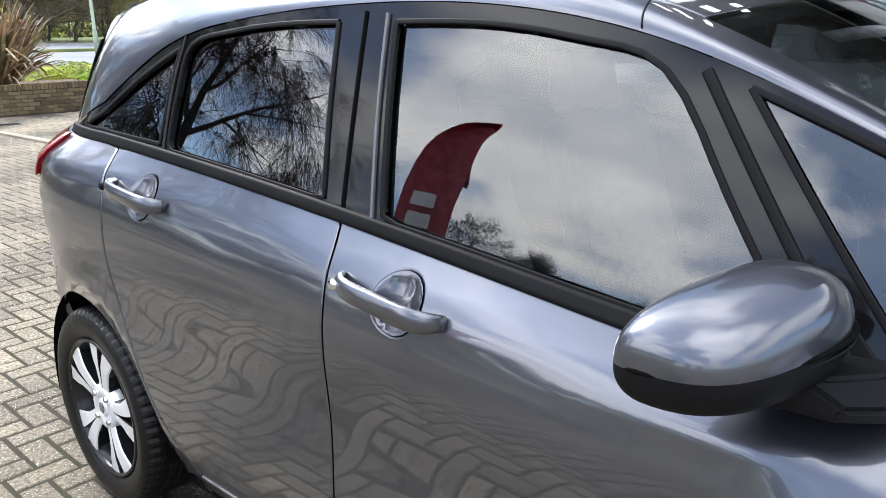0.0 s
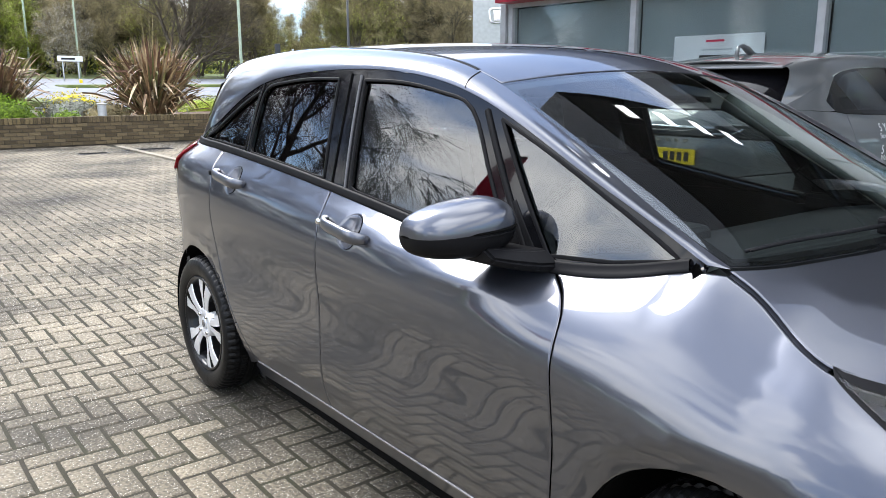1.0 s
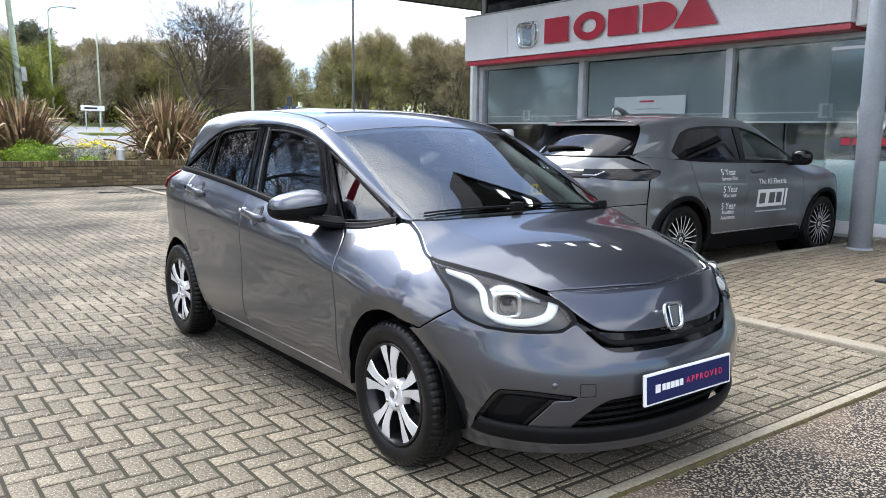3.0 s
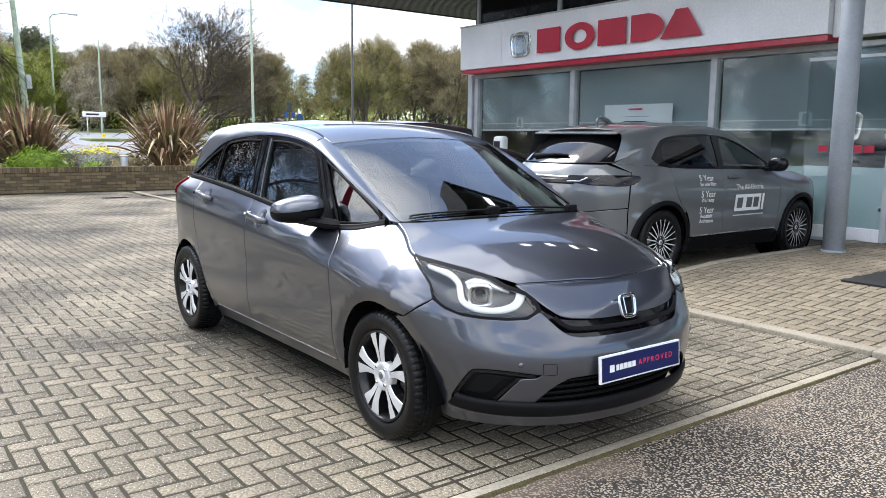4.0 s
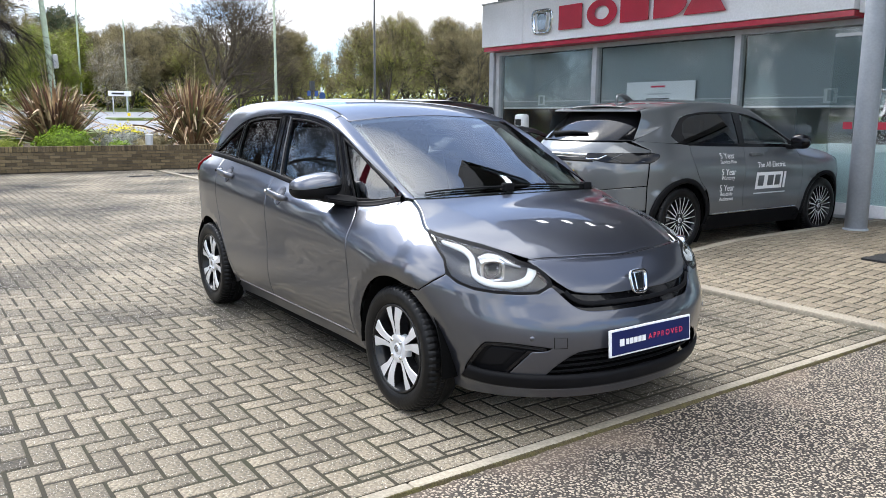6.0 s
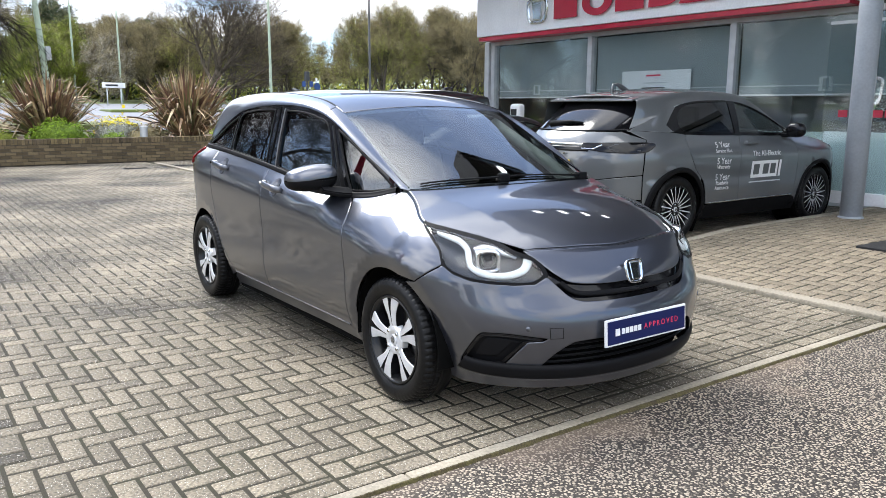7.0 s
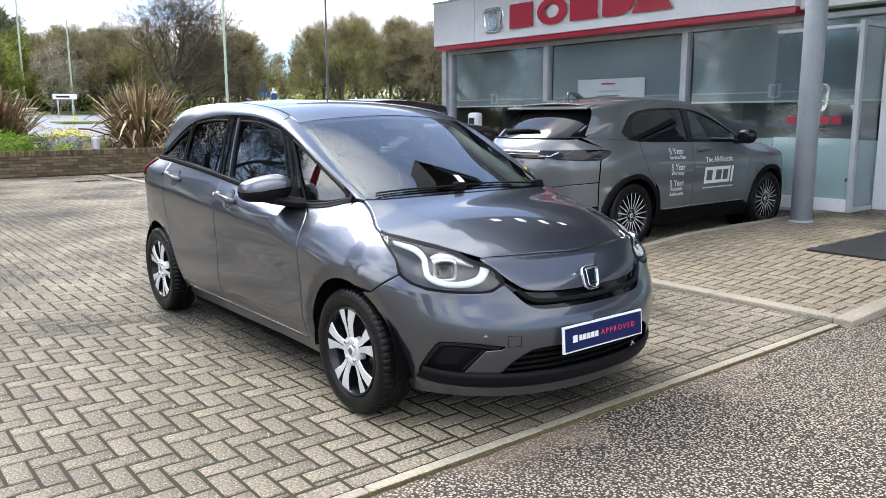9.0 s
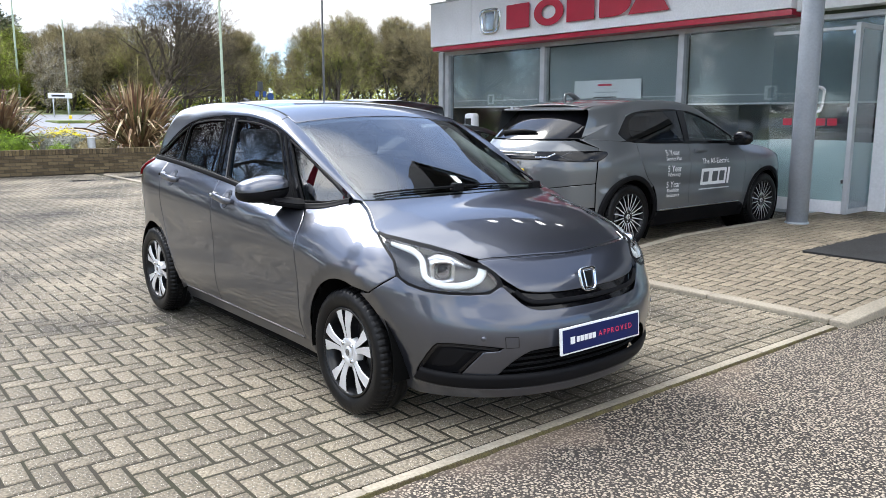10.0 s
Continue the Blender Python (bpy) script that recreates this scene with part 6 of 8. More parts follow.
            mesh_ob("mirror_joint", v, f, M["dark"] if r_ > 0.003 else M["trim"], mirror, smooth=True)
        foot = [(-0.62, 0.705, 0.925, 0.028), (-0.635, 0.755, 0.928, 0.026), (-0.66, 0.80, 0.935, 0.024), (-0.69, 0.85, 0.945, 0.022)]
        verts, faces = [], []
        for x, y, z, h in foot:
            for dx, dz in ((-0.075, -h), (0.085, -h * 0.8), (0.095, 0.0), (0.05, h), (-0.06, h)):
                verts.append((x + dx, s * y, z + dz))
        for i in range(len(foot) - 1):
            for k in range(5):
                faces.append((i * 5 + k, i * 5 + (k + 1) % 5, (i + 1) * 5 + (k + 1) % 5, (i + 1) * 5 + k))
        faces += [(0, 1, 2, 3, 4), (19, 18, 17, 16, 15)]
        ft = mesh_ob("mirror_foot", verts, faces, M["trim"], mirror, "black mirror foot")
        bm = bmesh.new()
        bm.from_mesh(ft.data)
        bmesh.ops.recalc_face_normals(bm, faces=bm.faces)
        bmesh.ops.bevel(bm, geom=list(bm.edges), offset=0.006, segments=2, affect="EDGES")
        bm.to_mesh(ft.data)
        bm.free()
        sail = [(-0.585, 0.930), (-0.755, 0.950), (-0.735, 1.02), (-0.690, 1.055)]
        patch("sail_panel", sail, S if s < 0 else SL, M["trim"], mirror, 0.03, gap=0, bevel=0.003, depth=0.01, out=0.001, centre=C)

    # wheels
    for x in (0.0, -2.53):
        for s in (-1, 1):
            wheel(car, pose(x, s * 0.822, 0.301), 0.296, 0.180, 0.211, 5, s, turn=-1.70 if x == 0 else -1.35)
    # inside and underneath
    part("underbody", box_bm(-3.0, 0.32, -0.56, 0.56, 0.17, 0.30, 0.02), M["dark"], car)
    part("floor_pan", box_bm(-2.12, -0.38, -0.73, 0.73, 0.145, 0.28, 0.02), M["dark"], car)
    part("cabin_floor", box_bm(-2.9, 0.1, -0.66, 0.66, 0.30, 0.34), M["plastic_in"], car)
    verts, faces = [], []
    rows = ((-0.04, 0.93), (-0.16, 0.962), (-0.42, 0.945), (-0.58, 0.915), (-0.63, 0.86), (-0.60, 0.62), (-0.45, 0.45))
    for x, z in rows:
        for k in range(9):
            y = -0.66 + 1.32 * k / 8
            verts.append((x, y, min(z, H.top(x, y) - 0.03)))
    faces = [(i * 9 + k, i * 9 + k + 1, (i + 1) * 9 + k + 1, (i + 1) * 9 + k) for i in range(len(rows) - 1) for k in range(8)]
    dash = mesh_ob("dashboard", verts, faces, M["plastic_in"], car, "dark dashboard", smooth=True)
    part("instrument_hood", box_bm(-0.66, -0.46, -0.52, -0.20, 0.90, 0.97, 0.03, 3), M["plastic_in"], dash)
    v, f = lathe([(0.178 + 0.014 * math.cos(t), 0.014 * math.sin(t)) for t in np.linspace(0, 2 * math.pi, 9)[:-1]], 36, closed=True)
    steer = mesh_ob("steering_wheel", v, f, M["plastic_in"], car, "black steering wheel", smooth=True)
    steer.matrix_local = pose(-0.78, -0.36, 0.88, 0, -24, 90)
    part("steering_hub", box_bm(-0.06, 0.06, 0.0, 0.04, -0.05, 0.05, 0.02), M["plastic_in"], steer)
    part("steering_bar", box_bm(-0.17, 0.17, 0.005, 0.03, -0.018, 0.018, 0.008), M["plastic_in"], steer)
    for x, ys in ((-1.25, (-0.36, 0.36)), (-2.1, (-0.38, 0.0, 0.38))):
        for y in ys:
            seat = part("seat", box_bm(x - 0.22, x + 0.30, y - 0.23, y + 0.23, 0.34, 0.58, 0.06, 3), M["cloth"], car, "dark cloth seat")
            bm = box_bm(-0.06, 0.06, -0.23, 0.23, 0.0, 0.60, 0.05, 3)
            bmesh.ops.transform(bm, matrix=pose(x - 0.22, y, 0.52, 0, -18, 0), verts=bm.verts)
            part("backrest", bm, M["cloth"], seat, smooth=False)
            bm = box_bm(-0.04, 0.04, -0.13, 0.13, 0.0, 0.17, 0.035, 3)
            bmesh.ops.transform(bm, matrix=pose(x - 0.42, y, 1.10, 0, -12, 0), verts=bm.verts)
            part("headrest", bm, M["cloth"], seat)
    for s in (-1, 1):
        tube_ob("pillar_trim", [(-0.24, s * 0.565, 0.925), (-0.45, s * 0.550, 1.045), (-0.70, s * 0.530, 1.165), (-0.90, s * 0.505, 1.265)], [0.040, 0.036, 0.034, 0.034], M["pillar_cloth"], car, 10, "pale grey pillar trim")
    part("rear_view_mirror", box_bm(-0.86, -0.83, -0.11, 0.11, 1.255, 1.315, 0.015), M["trim"], car, "black rear-view mirror")
    bm = box_bm(-0.93, -0.74, -0.075, 0.075, 1.33, 1.35, 0.01)
    bmesh.ops.transform(bm, matrix=Matrix.Translation((-0.835, 0, 1.34)) @ Matrix.Rotation(radians(24), 4, "Y") @ Matrix.Translation((0.835, 0, -1.34 - 0.025)), verts=bm.verts)
    part("camera_pod", bm, M["trim"], car)
    verts, faces = [], []
    for i in range(13):
        x = -0.95 - 1.75 * i / 12
        for k in range(9):
            y = -0.5 + 1.0 * k / 8
            verts.append((x, y, H.top(x, y) - 0.03))
    faces = [(i * 9 + k, i * 9 + k + 1, (i + 1) * 9 + k + 1, (i + 1) * 9 + k) for i in range(12) for k in range(8)]
    mesh_ob("headlining", verts, faces, M["cloth_pale"], car, "pale headlining", smooth=True)
    return car


hatchback()

# ---------------------------------------------------------------- the pale grey crossover, and dark cars of the same build
CROSS = CarShape(
    hubs=(0.0, -2.607), hub_z=0.341, lip_r=0.455, lip=0.014,
    x_front=0.0, x_rear=-2.60, x_screen=-0.30, x_cowl=-0.28, lean=0.30,
    wide=Spline((-3.5, 0.86), (-2.9, 0.890), (-2.5, 0.895), (-1.7, 0.880), (-0.8, 0.880), (-0.1, 0.893), (0.4, 0.885), (0.9, 0.87)),
    crease_z=Spline((-3.4, 0.95), (-2.6, 0.94), (-1.5, 0.90), (-0.4, 0.88), (0.0, 0.85), (0.6, 0.82)),
    belt_z=Spline((-3.3, 1.15), (-2.9, 1.135), (-2.4, 1.095), (-1.5, 1.068), (-0.6, 1.050), (-0.3, 1.045), (0.0, 1.02), (0.3, 0.98), (0.7, 0.93)),
    belt_y=Spline((-3.3, 0.76), (-2.9, 0.785), (-2.4, 0.80), (-1.5, 0.805), (-0.6, 0.790), (-0.3, 0.765), (0.0, 0.745), (0.3, 0.735), (0.7, 0.70)),
    nose_x=Spline((0.15, 0.80), (0.3, 0.86), (0.5, 0.885), (0.7, 0.875), (0.85, 0.83), (0.95, 0.72), (1.02, 0.45)),
    tail_x=Spline((0.15, -3.40), (0.35, -3.50), (0.6, -3.525), (0.85, -3.515), (1.0, -3.47), (1.1, -3.40), (1.25, -3.20), (1.4, -2.97), (1.5, -2.82)),
    mid_z=Spline((-3.0, 1.478), (-2.7, 1.525), (-2.2, 1.565), (-1.7, 1.572), (-1.35, 1.545), (-1.1, 1.475), (-0.7, 1.285), (-0.30, 1.095), (0.0, 1.055), (0.4, 1.015), (0.7, 0.955), (0.85, 0.88)),
    crown=Spline((-3.0, 0.12), (-1.5, 0.12), (-0.7, 0.17), (-0.3, 0.15), (0.3, 0.12), (0.8, 0.16)),
    fold_y=Spline((-0.3, 0.60), (0.8, 0.52)),
)


def crossover(name, label, paint, m, decals):
    H = CROSS
    S, SL = H.skin, mirrored(H.skin)
    car = thing(name, label, "car")
    C = (-1.3, 0, 0.6)
    top = lambda x, y: (x, y, H.top(x, y))
    belt = lambda x0, x1, n=12: [(x0 + (x1 - x0) * k / n, H.belt_z(x0 + (x1 - x0) * k / n)) for k in range(n + 1)]
    q_end = H.along(-3.06, 0.8)
    dlo_top = Spline((-2.98, 1.155), (-2.80, 1.262), (-2.55, 1.365), (-2.2, 1.425), (-1.8, 1.440), (-1.45, 1.428), (-1.1, 1.345), (-0.8, 1.230), (-0.42, 1.068))
    FE, RE = H.front_end, H.rear_end
    mir = lambda pts: [(2 * FE - a, z) for a, z in pts]
    mr = lambda pts: [(2 * RE - a, z) for a, z in pts]
    ST = 0.05
    for surf, right in ((S, True), (SL, False)):
        fgap = smooth_line([(-0.50, 1.047), (-0.475, 0.9), (-0.46, 0.6), (-0.50, 0.36)], 4)
        bgap = smooth_line([(-1.52, 1.066), (-1.56, 0.9), (-1.57, 0.6), (-1.55, 0.36)], 4)
        rgap = smooth_line([(-2.44, 1.094), (-2.47, 0.95), (-2.36, 0.75), (-2.20, 0.60), (-2.13, 0.36)], 4)
        arch_f, arch_r = arch_line(H, 0.0, 0.392, 0.30), arch_line(H, -2.607, 0.392, 0.30)
        a_tip = H.along(0.42, 0.86)
        wing = fgap[::-1] + belt(-0.46, 0.05, 5) + [(a_tip * 0.6, 0.985), (a_tip, 0.93), (a_tip, 0.74)] + [p for p in arch_f[::-1] if not (p[0] > 0.05 and p[1] < 0.62)] + [(-0.50, 0.30)]
        patch("front_wing", wing, surf, paint, car, ST, centre=C)
        d1 = patch("front_door", fgap + [(-1.0, 0.36)] + bgap[::-1] + belt(-1.52, -0.50)[1:-1], surf, paint, car, ST, centre=C)
        d2 = patch("rear_door", bgap + [(-1.85, 0.36)] + rgap[::-1] + belt(-2.44, -1.52)[1:-1], surf, paint, car, ST, centre=C)
        hy = 1 if right else -1
        b0 = Vector(surf(-1.36, 0.985))
        part("door_handle", box_bm(-1.47, -1.25, min(b0.y, b0.y - hy * 0.045), max(b0.y, b0.y - hy * 0.045), 0.97, 1.005, 0.012), paint, d1, "body-coloured door handle")
        start = next(i for i, p in enumerate(arch_r[::-1]) if p[1] > 0.56)
        quarter = [p for p in rgap if p[1] > 0.62] + arch_r[::-1][start:] + [(-3.02, 0.30), (q_end, 0.34), (q_end, 0.6), (q_end, 0.9), (q_end + 0.02, 1.05), (-3.02, 1.142)] + belt(-2.98, -2.44, 6)[:-1]
        patch("rear_quarter_panel", quarter, surf, paint, car, ST, centre=C)
        patch("sill", [(-0.46, 0.355), (-2.16, 0.355), (-2.25, 0.25), (-2.23, 0.19), (-0.40, 0.19), (-0.40, 0.25)], surf, M["trim"], car, 0.08, out=0.004, centre=C, label="black plastic sill")
        sweep_strip("sill_trim", surf, [(x, 0.37) for x in np.linspace(-2.1, -0.52, 30)], 0.02, M["chrome"], car, out=0.008, label="bright sill strip")
        for hub in H.hubs:
            arc = arch_line(H, hub, 0.405, 0.28, 30)
            sweep_strip("arch_trim", surf, arc, 0.05, M["trim"], car, out=0.012, label="black wheel arch trim")
            v, f = lathe([(0.40, 0.0), (0.40, 0.32), (0.05, 0.32)], 36)
            f2 = [q for q in f if sum(v[i][2] for i in q) / 4 > -0.24]
            mesh_ob("wheel_liner", [(hub + p[0], -hy * (0.855 - p[1]), 0.341 + p[2]) for p in v], f2, M["dark"], car, smooth=True)
        fg = [(-1.47, 1.415), (-1.49, 1.10), (-0.60, 1.085), (-0.62, 1.13)] + smooth_line([(-0.85, 1.235), (-1.12, 1.335), (-1.47, 1.415)], 4)[:-1]
        rg = [(-1.60, 1.425), (-1.58, 1.10), (-2.46, 1.13)] + smooth_line([(-2.52, 1.20), (-2.46, 1.33), (-2.20, 1.405), (-1.60, 1.425)], 4)[:-1]
        outline = [(-2.66, 1.19), (-2.60, H.belt_z(-2.60) + 0.008)] + [(x, H.belt_z(x)) for x in np.linspace(-2.54, -0.42, 28)] + [(x, max(dlo_top(x), H.belt_z(x) + 0.012)) for x in np.linspace(-0.42, -2.40, 24)] + [(-2.50, 1.372), (-2.60, 1.29)]
        pillar_line = [(-2.60, H.belt_z(-2.60) + 0.008), (-2.66, 1.19), (-2.60, 1.29), (-2.50, 1.372)] + [(x, dlo_top(x)) for x in np.linspace(-2.55, -2.97, 8)] + [(x, H.belt_z(x)) for x in np.linspace(-2.99, -2.64, 6)]
        patch("rear_pillar", pillar_line, surf, paint, car, 0.06, gap=0.0, bevel=0.002, depth=0.02, out=-0.001, centre=C)
        patch("window_surround", outline, surf, M["gloss_black"], car, 0.06, gap=0.001, bevel=0.002, depth=0.02, out=-0.003, holes=[fg, rg], centre=C, label="gloss black window surround")
        for nm, gl, mt in (("front_door_window", fg, "cabin_glass"), ("rear_door_window", rg, "dark_glass")):
            patch(nm, gl, surf, M[mt], car, 0.12, gap=-0.004, bevel=0, depth=0, out=-0.010, centre=C)
        edge_y = Spline((-0.32, 0.73), (-0.7, 0.70), (-1.1, 0.665), (-1.6, 0.645), (-2.2, 0.635), (-2.75, 0.62), (-2.95, 0.60))

        def rail(u, v, surf=surf, right=right):
            low_z = max(dlo_top(u), H.belt_z(u) + 0.012)
            p0 = Vector(surf(u, low_z))
            up = (p0 - Vector(surf(u, low_z - 0.02))).normalized()
            s = -1 if right else 1
            ye = edge_y(u)
            p1 = Vector((u, s * ye, H.top(u, ye)))
            inw = (Vector((u, s * (ye - 0.02), H.top(u, ye - 0.02))) - p1).normalized()
            k, t = (p1 - p0).length * 0.9, v
            return tuple(p0 * (2 * t**3 - 3 * t**2 + 1) + up * k * (t**3 - 2 * t**2 + t) + p1 * (3 * t**2 - 2 * t**3) + inw * k * (t**3 - t**2))
        n, k_ = 50, 10
        verts = [rail(-3.00 + 2.66 * i / n, j / k_) for i in range(n + 1) for j in range(k_ + 1)]
        faces = [(i * (k_ + 1) + j, (i + 1) * (k_ + 1) + j, (i + 1) * (k_ + 1) + j + 1, i * (k_ + 1) + j + 1) for i in range(n) for j in range(k_)]
        mesh_ob("roof_rail", verts, faces if right else [f[::-1] for f in faces], paint, car, smooth=True)
        under = [(-2.98, 0.30), (-2.98, 1.10)] + belt(-2.95, -0.3, 10) + [(0.10, 0.95), (0.10, 0.78)] + arch_line(H, 0.0, 0.45, 0.32)[::-1][7:] + [(-0.52, 0.25), (-2.14, 0.25)] + arch_line(H, -2.607, 0.45, 0.32)[::-1]
        patch("inner_panel", under, surf, M["dark"], car, 0.12, gap=0, bevel=0, depth=0, out=-0.025, centre=C)
        # tail lamp reaching round the corner
        a0 = H.along(-2.93, 0.98)
        lamp = smooth_line([(a0, 0.985), (a0 - 0.06, 1.022), (a0 - 0.55, 1.015)], 4) + [(a0 - 0.56, 0.955)] + smooth_line([(a0 - 0.40, 0.925), (a0 - 0.10, 0.918), (a0, 0.985)], 4)[:-1]
        lp = patch("tail_lamp", lamp, surf, M["gloss_black"], car, 0.04, out=0.012, depth=0.03, centre=C, label="smoked tail lamp with bright inlays")
        sweep_strip("lamp_inlay", surf, [(a0 - 0.09, 0.998), (a0 - 0.30, 0.998), (a0 - 0.36, 0.965), (a0 - 0.30, 0.935), (a0 - 0.12, 0.94)], 0.014, M["lamp_dark"], lp, out=0.016)
        sweep_strip("lamp_inlay", surf, [(a0 - 0.40, 0.992), (a0 - 0.46, 0.955), (a0 - 0.55, 0.955)], 0.016, M["lamp_silver"], lp, out=0.016)
        # headlamp
        hl = [(H.along(0.42, 0.9), 0.925), (0.62, 0.90), (0.66, 0.85), (0.5, 0.835), (H.along(0.42, 0.86), 0.86)]
        patch("headlamp", hl, surf, M["lamp_silver"], car, 0.05, out=0.004, centre=C, label="slim headlamp")
        # mirror
        verts, faces = [], []
        for i in range(13):
            th = math.pi * i / 12
            for j in range(20):
                ph = 2 * math.pi * j / 20
                sp = lambda t, e: math.copysign(abs(t) ** e, t)
                verts.append((-0.66 + 0.065 * sp(math.cos(ph), 0.8) * sp(math.sin(th), 0.8), -hy * (0.955 + 0.115 * sp(math.cos(th), 0.85)), 1.115 + 0.085 * sp(math.sin(ph), 0.8) * sp(math.sin(th), 0.8)))
        faces = [(i * 20 + j, i * 20 + (j + 1) % 20, (i + 1) * 20 + (j + 1) % 20, (i + 1) * 20 + j) for i in range(12) for j in range(20)]
        dm = mesh_ob("door_mirror", verts, faces, M["gloss_black"], car, "gloss black door mirror", smooth=True)
        part("mirror_foot", box_bm(-0.70, -0.58, min(-hy * 0.78, -hy * 0.88), max(-hy * 0.78, -hy * 0.88), 1.03, 1.075, 0.012), M["trim"], dm)
    # top panels
    hood_r = smooth_line([(-0.30, -0.72), (0.0, -0.735), (0.3, -0.72), (0.60, -0.60), (0.74, -0.42), (0.80, 0.0)], 5)
    hood = hood_r + [(x, -y) for x, y in hood_r[::-1]][1:]
    patch("bonnet", hood, top, paint, car, 0.07, depth=0.03, centre=(0, 0, 0))
    side = [(x, -(edge_y(x) - 0.004)) for x in np.linspace(-0.34, -1.22, 12)]
    screen = side + [(x, -y) for x, y in side[::-1]]
    patch("windscreen", screen, top, M["screen_glass"], car, 0.12, gap=0, bevel=0, depth=0, out=-0.004, centre=(-0.5, 0, 0))
    side = [(x, -(edge_y(x) - 0.002)) for x in np.linspace(-1.24, -2.93, 16)]
    patch("roof", side + [(x, -y) for x, y in side[::-1]], top, paint, car, 0.08, gap=0, bevel=0.003, depth=0.02, centre=(-1.5, 0, 0))
    v, f = tube([(-2.42, 0, 1.545), (-2.52, 0, 1.575), (-2.60, 0, 1.605), (-2.66, 0, 1.60), (-2.68, 0, 1.52)], [0.012, 0.03, 0.018, 0.012, 0.02], 10)
    mesh_ob("roof_aerial", v, f, paint, car, "fin aerial", smooth=True)
    # nose
    arch_b = [p for p in arch_line(H, 0.0, 0.392, 0.30) if p[0] > 0.05 and p[1] < 0.62]
    half = [(FE, 0.22), (0.6, 0.22), (0.45, 0.24)] + arch_b[::-1] + [(a_tip, 0.74), (a_tip, 0.92), (FE, 0.90)]
    patch("front_bumper", half + mir(half[1:-1])[::-1], S, paint, car, 0.07, centre=C)
    patch("lower_trim", [(0.5, 0.24), (2 * FE - 0.5, 0.24), (2 * FE - 0.6, 0.42), (0.6, 0.42)], S, M["trim"], car, 0.08, out=0.006, centre=C)
    # tail: bumper, gate, window
    patch("rear_bumper", [(q_end - 0.003, 0.46), (q_end - 0.003, 0.70), (q_end - 0.18, 0.68), (RE, 0.60)] + mr([(q_end - 0.003, 0.46), (q_end - 0.003, 0.70), (q_end - 0.18, 0.68)])[::-1], S, paint, car, 0.06, centre=C)
    patch("rear_valance", [(q_end - 0.003, 0.25), (q_end - 0.003, 0.455)] + mr([(q_end - 0.003, 0.25), (q_end - 0.003, 0.455)])[::-1], S, M["trim"], car, 0.08, centre=C, label="black lower bumper trim")
    for a in (q_end - 0.35, 2 * RE - q_end + 0.35):
        patch("reflector", [(a - 0.10, 0.485), (a + 0.10, 0.485), (a + 0.10, 0.51), (a - 0.10, 0.51)], S, M["red_lamp"], car, 0.05, out=0.004, centre=C)
    gate = [(q_end - 0.003, 0.705), (q_end - 0.005, 0.9), (q_end + 0.018, 1.05), (-3.06, 1.13)] + [(a, 1.125) for a in np.linspace(-3.1, RE, 8)]
    gate = gate + mr(gate[:-1])[::-1] + mr([(q_end - 0.18, 0.685), (RE, 0.605)]) + [(q_end - 0.18, 0.685)]
    tg = patch("tailgate", gate, S, paint, car, 0.06, centre=C)
    a0 = H.along(-2.93, 0.98)
    sweep_strip("lamp_bar", S, [(a, 0.998) for a in np.linspace(a0 - 0.5, 2 * RE - a0 + 0.5, 30)], 0.02, M["lamp_silver"], tg, out=0.010, label="bright bar between the lamps")
    sweep_strip("lamp_bar", S, [(a, 0.955) for a in np.linspace(a0 - 0.5, 2 * RE - a0 + 0.5, 30)], 0.05, M["gloss_black"], tg, out=0.006, label="black bar between the lamps")
    rw_half = [(-2.985, 1.145), (-3.0, 1.25), (-3.02, 1.36), (-3.04, 1.445)]
    patch("rear_window", rw_half + [(RE, 1.48)] + mr(rw_half)[::-1] + [(RE, 1.13)], S, M["gloss_black"], car, 0.06, out=-0.004, centre=C, label="dark sloping rear window")
    bm = box_bm(-3.02, -2.88, -0.585, 0.585, -0.014, 0.004, 0.006)
    for v in bm.verts:
        v.co.z += H.top(max(v.co.x, -2.95), v.co.y) + 0.005 - 0.25 * max(-2.95 - v.co.x, 0)
    part("spoiler", bm, paint, car, "roof spoiler")
    wb = Vector(S(RE - 0.10, 1.21))
    v, f = tube([(wb.x - 0.015, 0.30, wb.z - 0.02), (wb.x - 0.03, 0.0, wb.z + 0.005), (wb.x - 0.02, -0.18, wb.z - 0.005)], [0.03, 0.018, 0.010], 8)
    mesh_ob("rear_wiper", v, f, M["trim"], car, "black rear wiper", smooth=True)
    p = Vector(S(RE, 0.79))
    plate = part("number_plate", box_bm(p.x - 0.016, p.x - 0.004, -0.26, 0.26, 0.735, 0.845, 0.003), M["plate_yellow"], car, "yellow number plate")
    if decals:
        for y0, y1 in ((-0.21, -0.17), (-0.15, -0.11), (-0.09, -0.05), (-0.03, 0.01), (0.07, 0.11), (0.13, 0.17), (0.19, 0.23)):
            part("printed_bar", box_bm(p.x - 0.0175, p.x - 0.0155, y0, y1, 0.758, 0.822), M["black_print"], plate)
        for k in range(5):
            y = -0.16 + 0.08 * k
            q = Vector(S(RE, 0.905))
            part("tail_mark", box_bm(q.x - 0.008, q.x, y - 0.018, y + 0.018, 0.893, 0.917), M["chrome"], tg, "small chrome mark")
    for x in H.hubs:
        for s in (-1, 1):
            wheel(car, pose(x, s * 0.878, 0.341), 0.341, 0.22, 0.248, 20, s, slim=True, bolts=5)
    part("underbody", box_bm(-3.3, 0.6, -0.62, 0.62, 0.2, 0.42, 0.02), M["dark"], car)
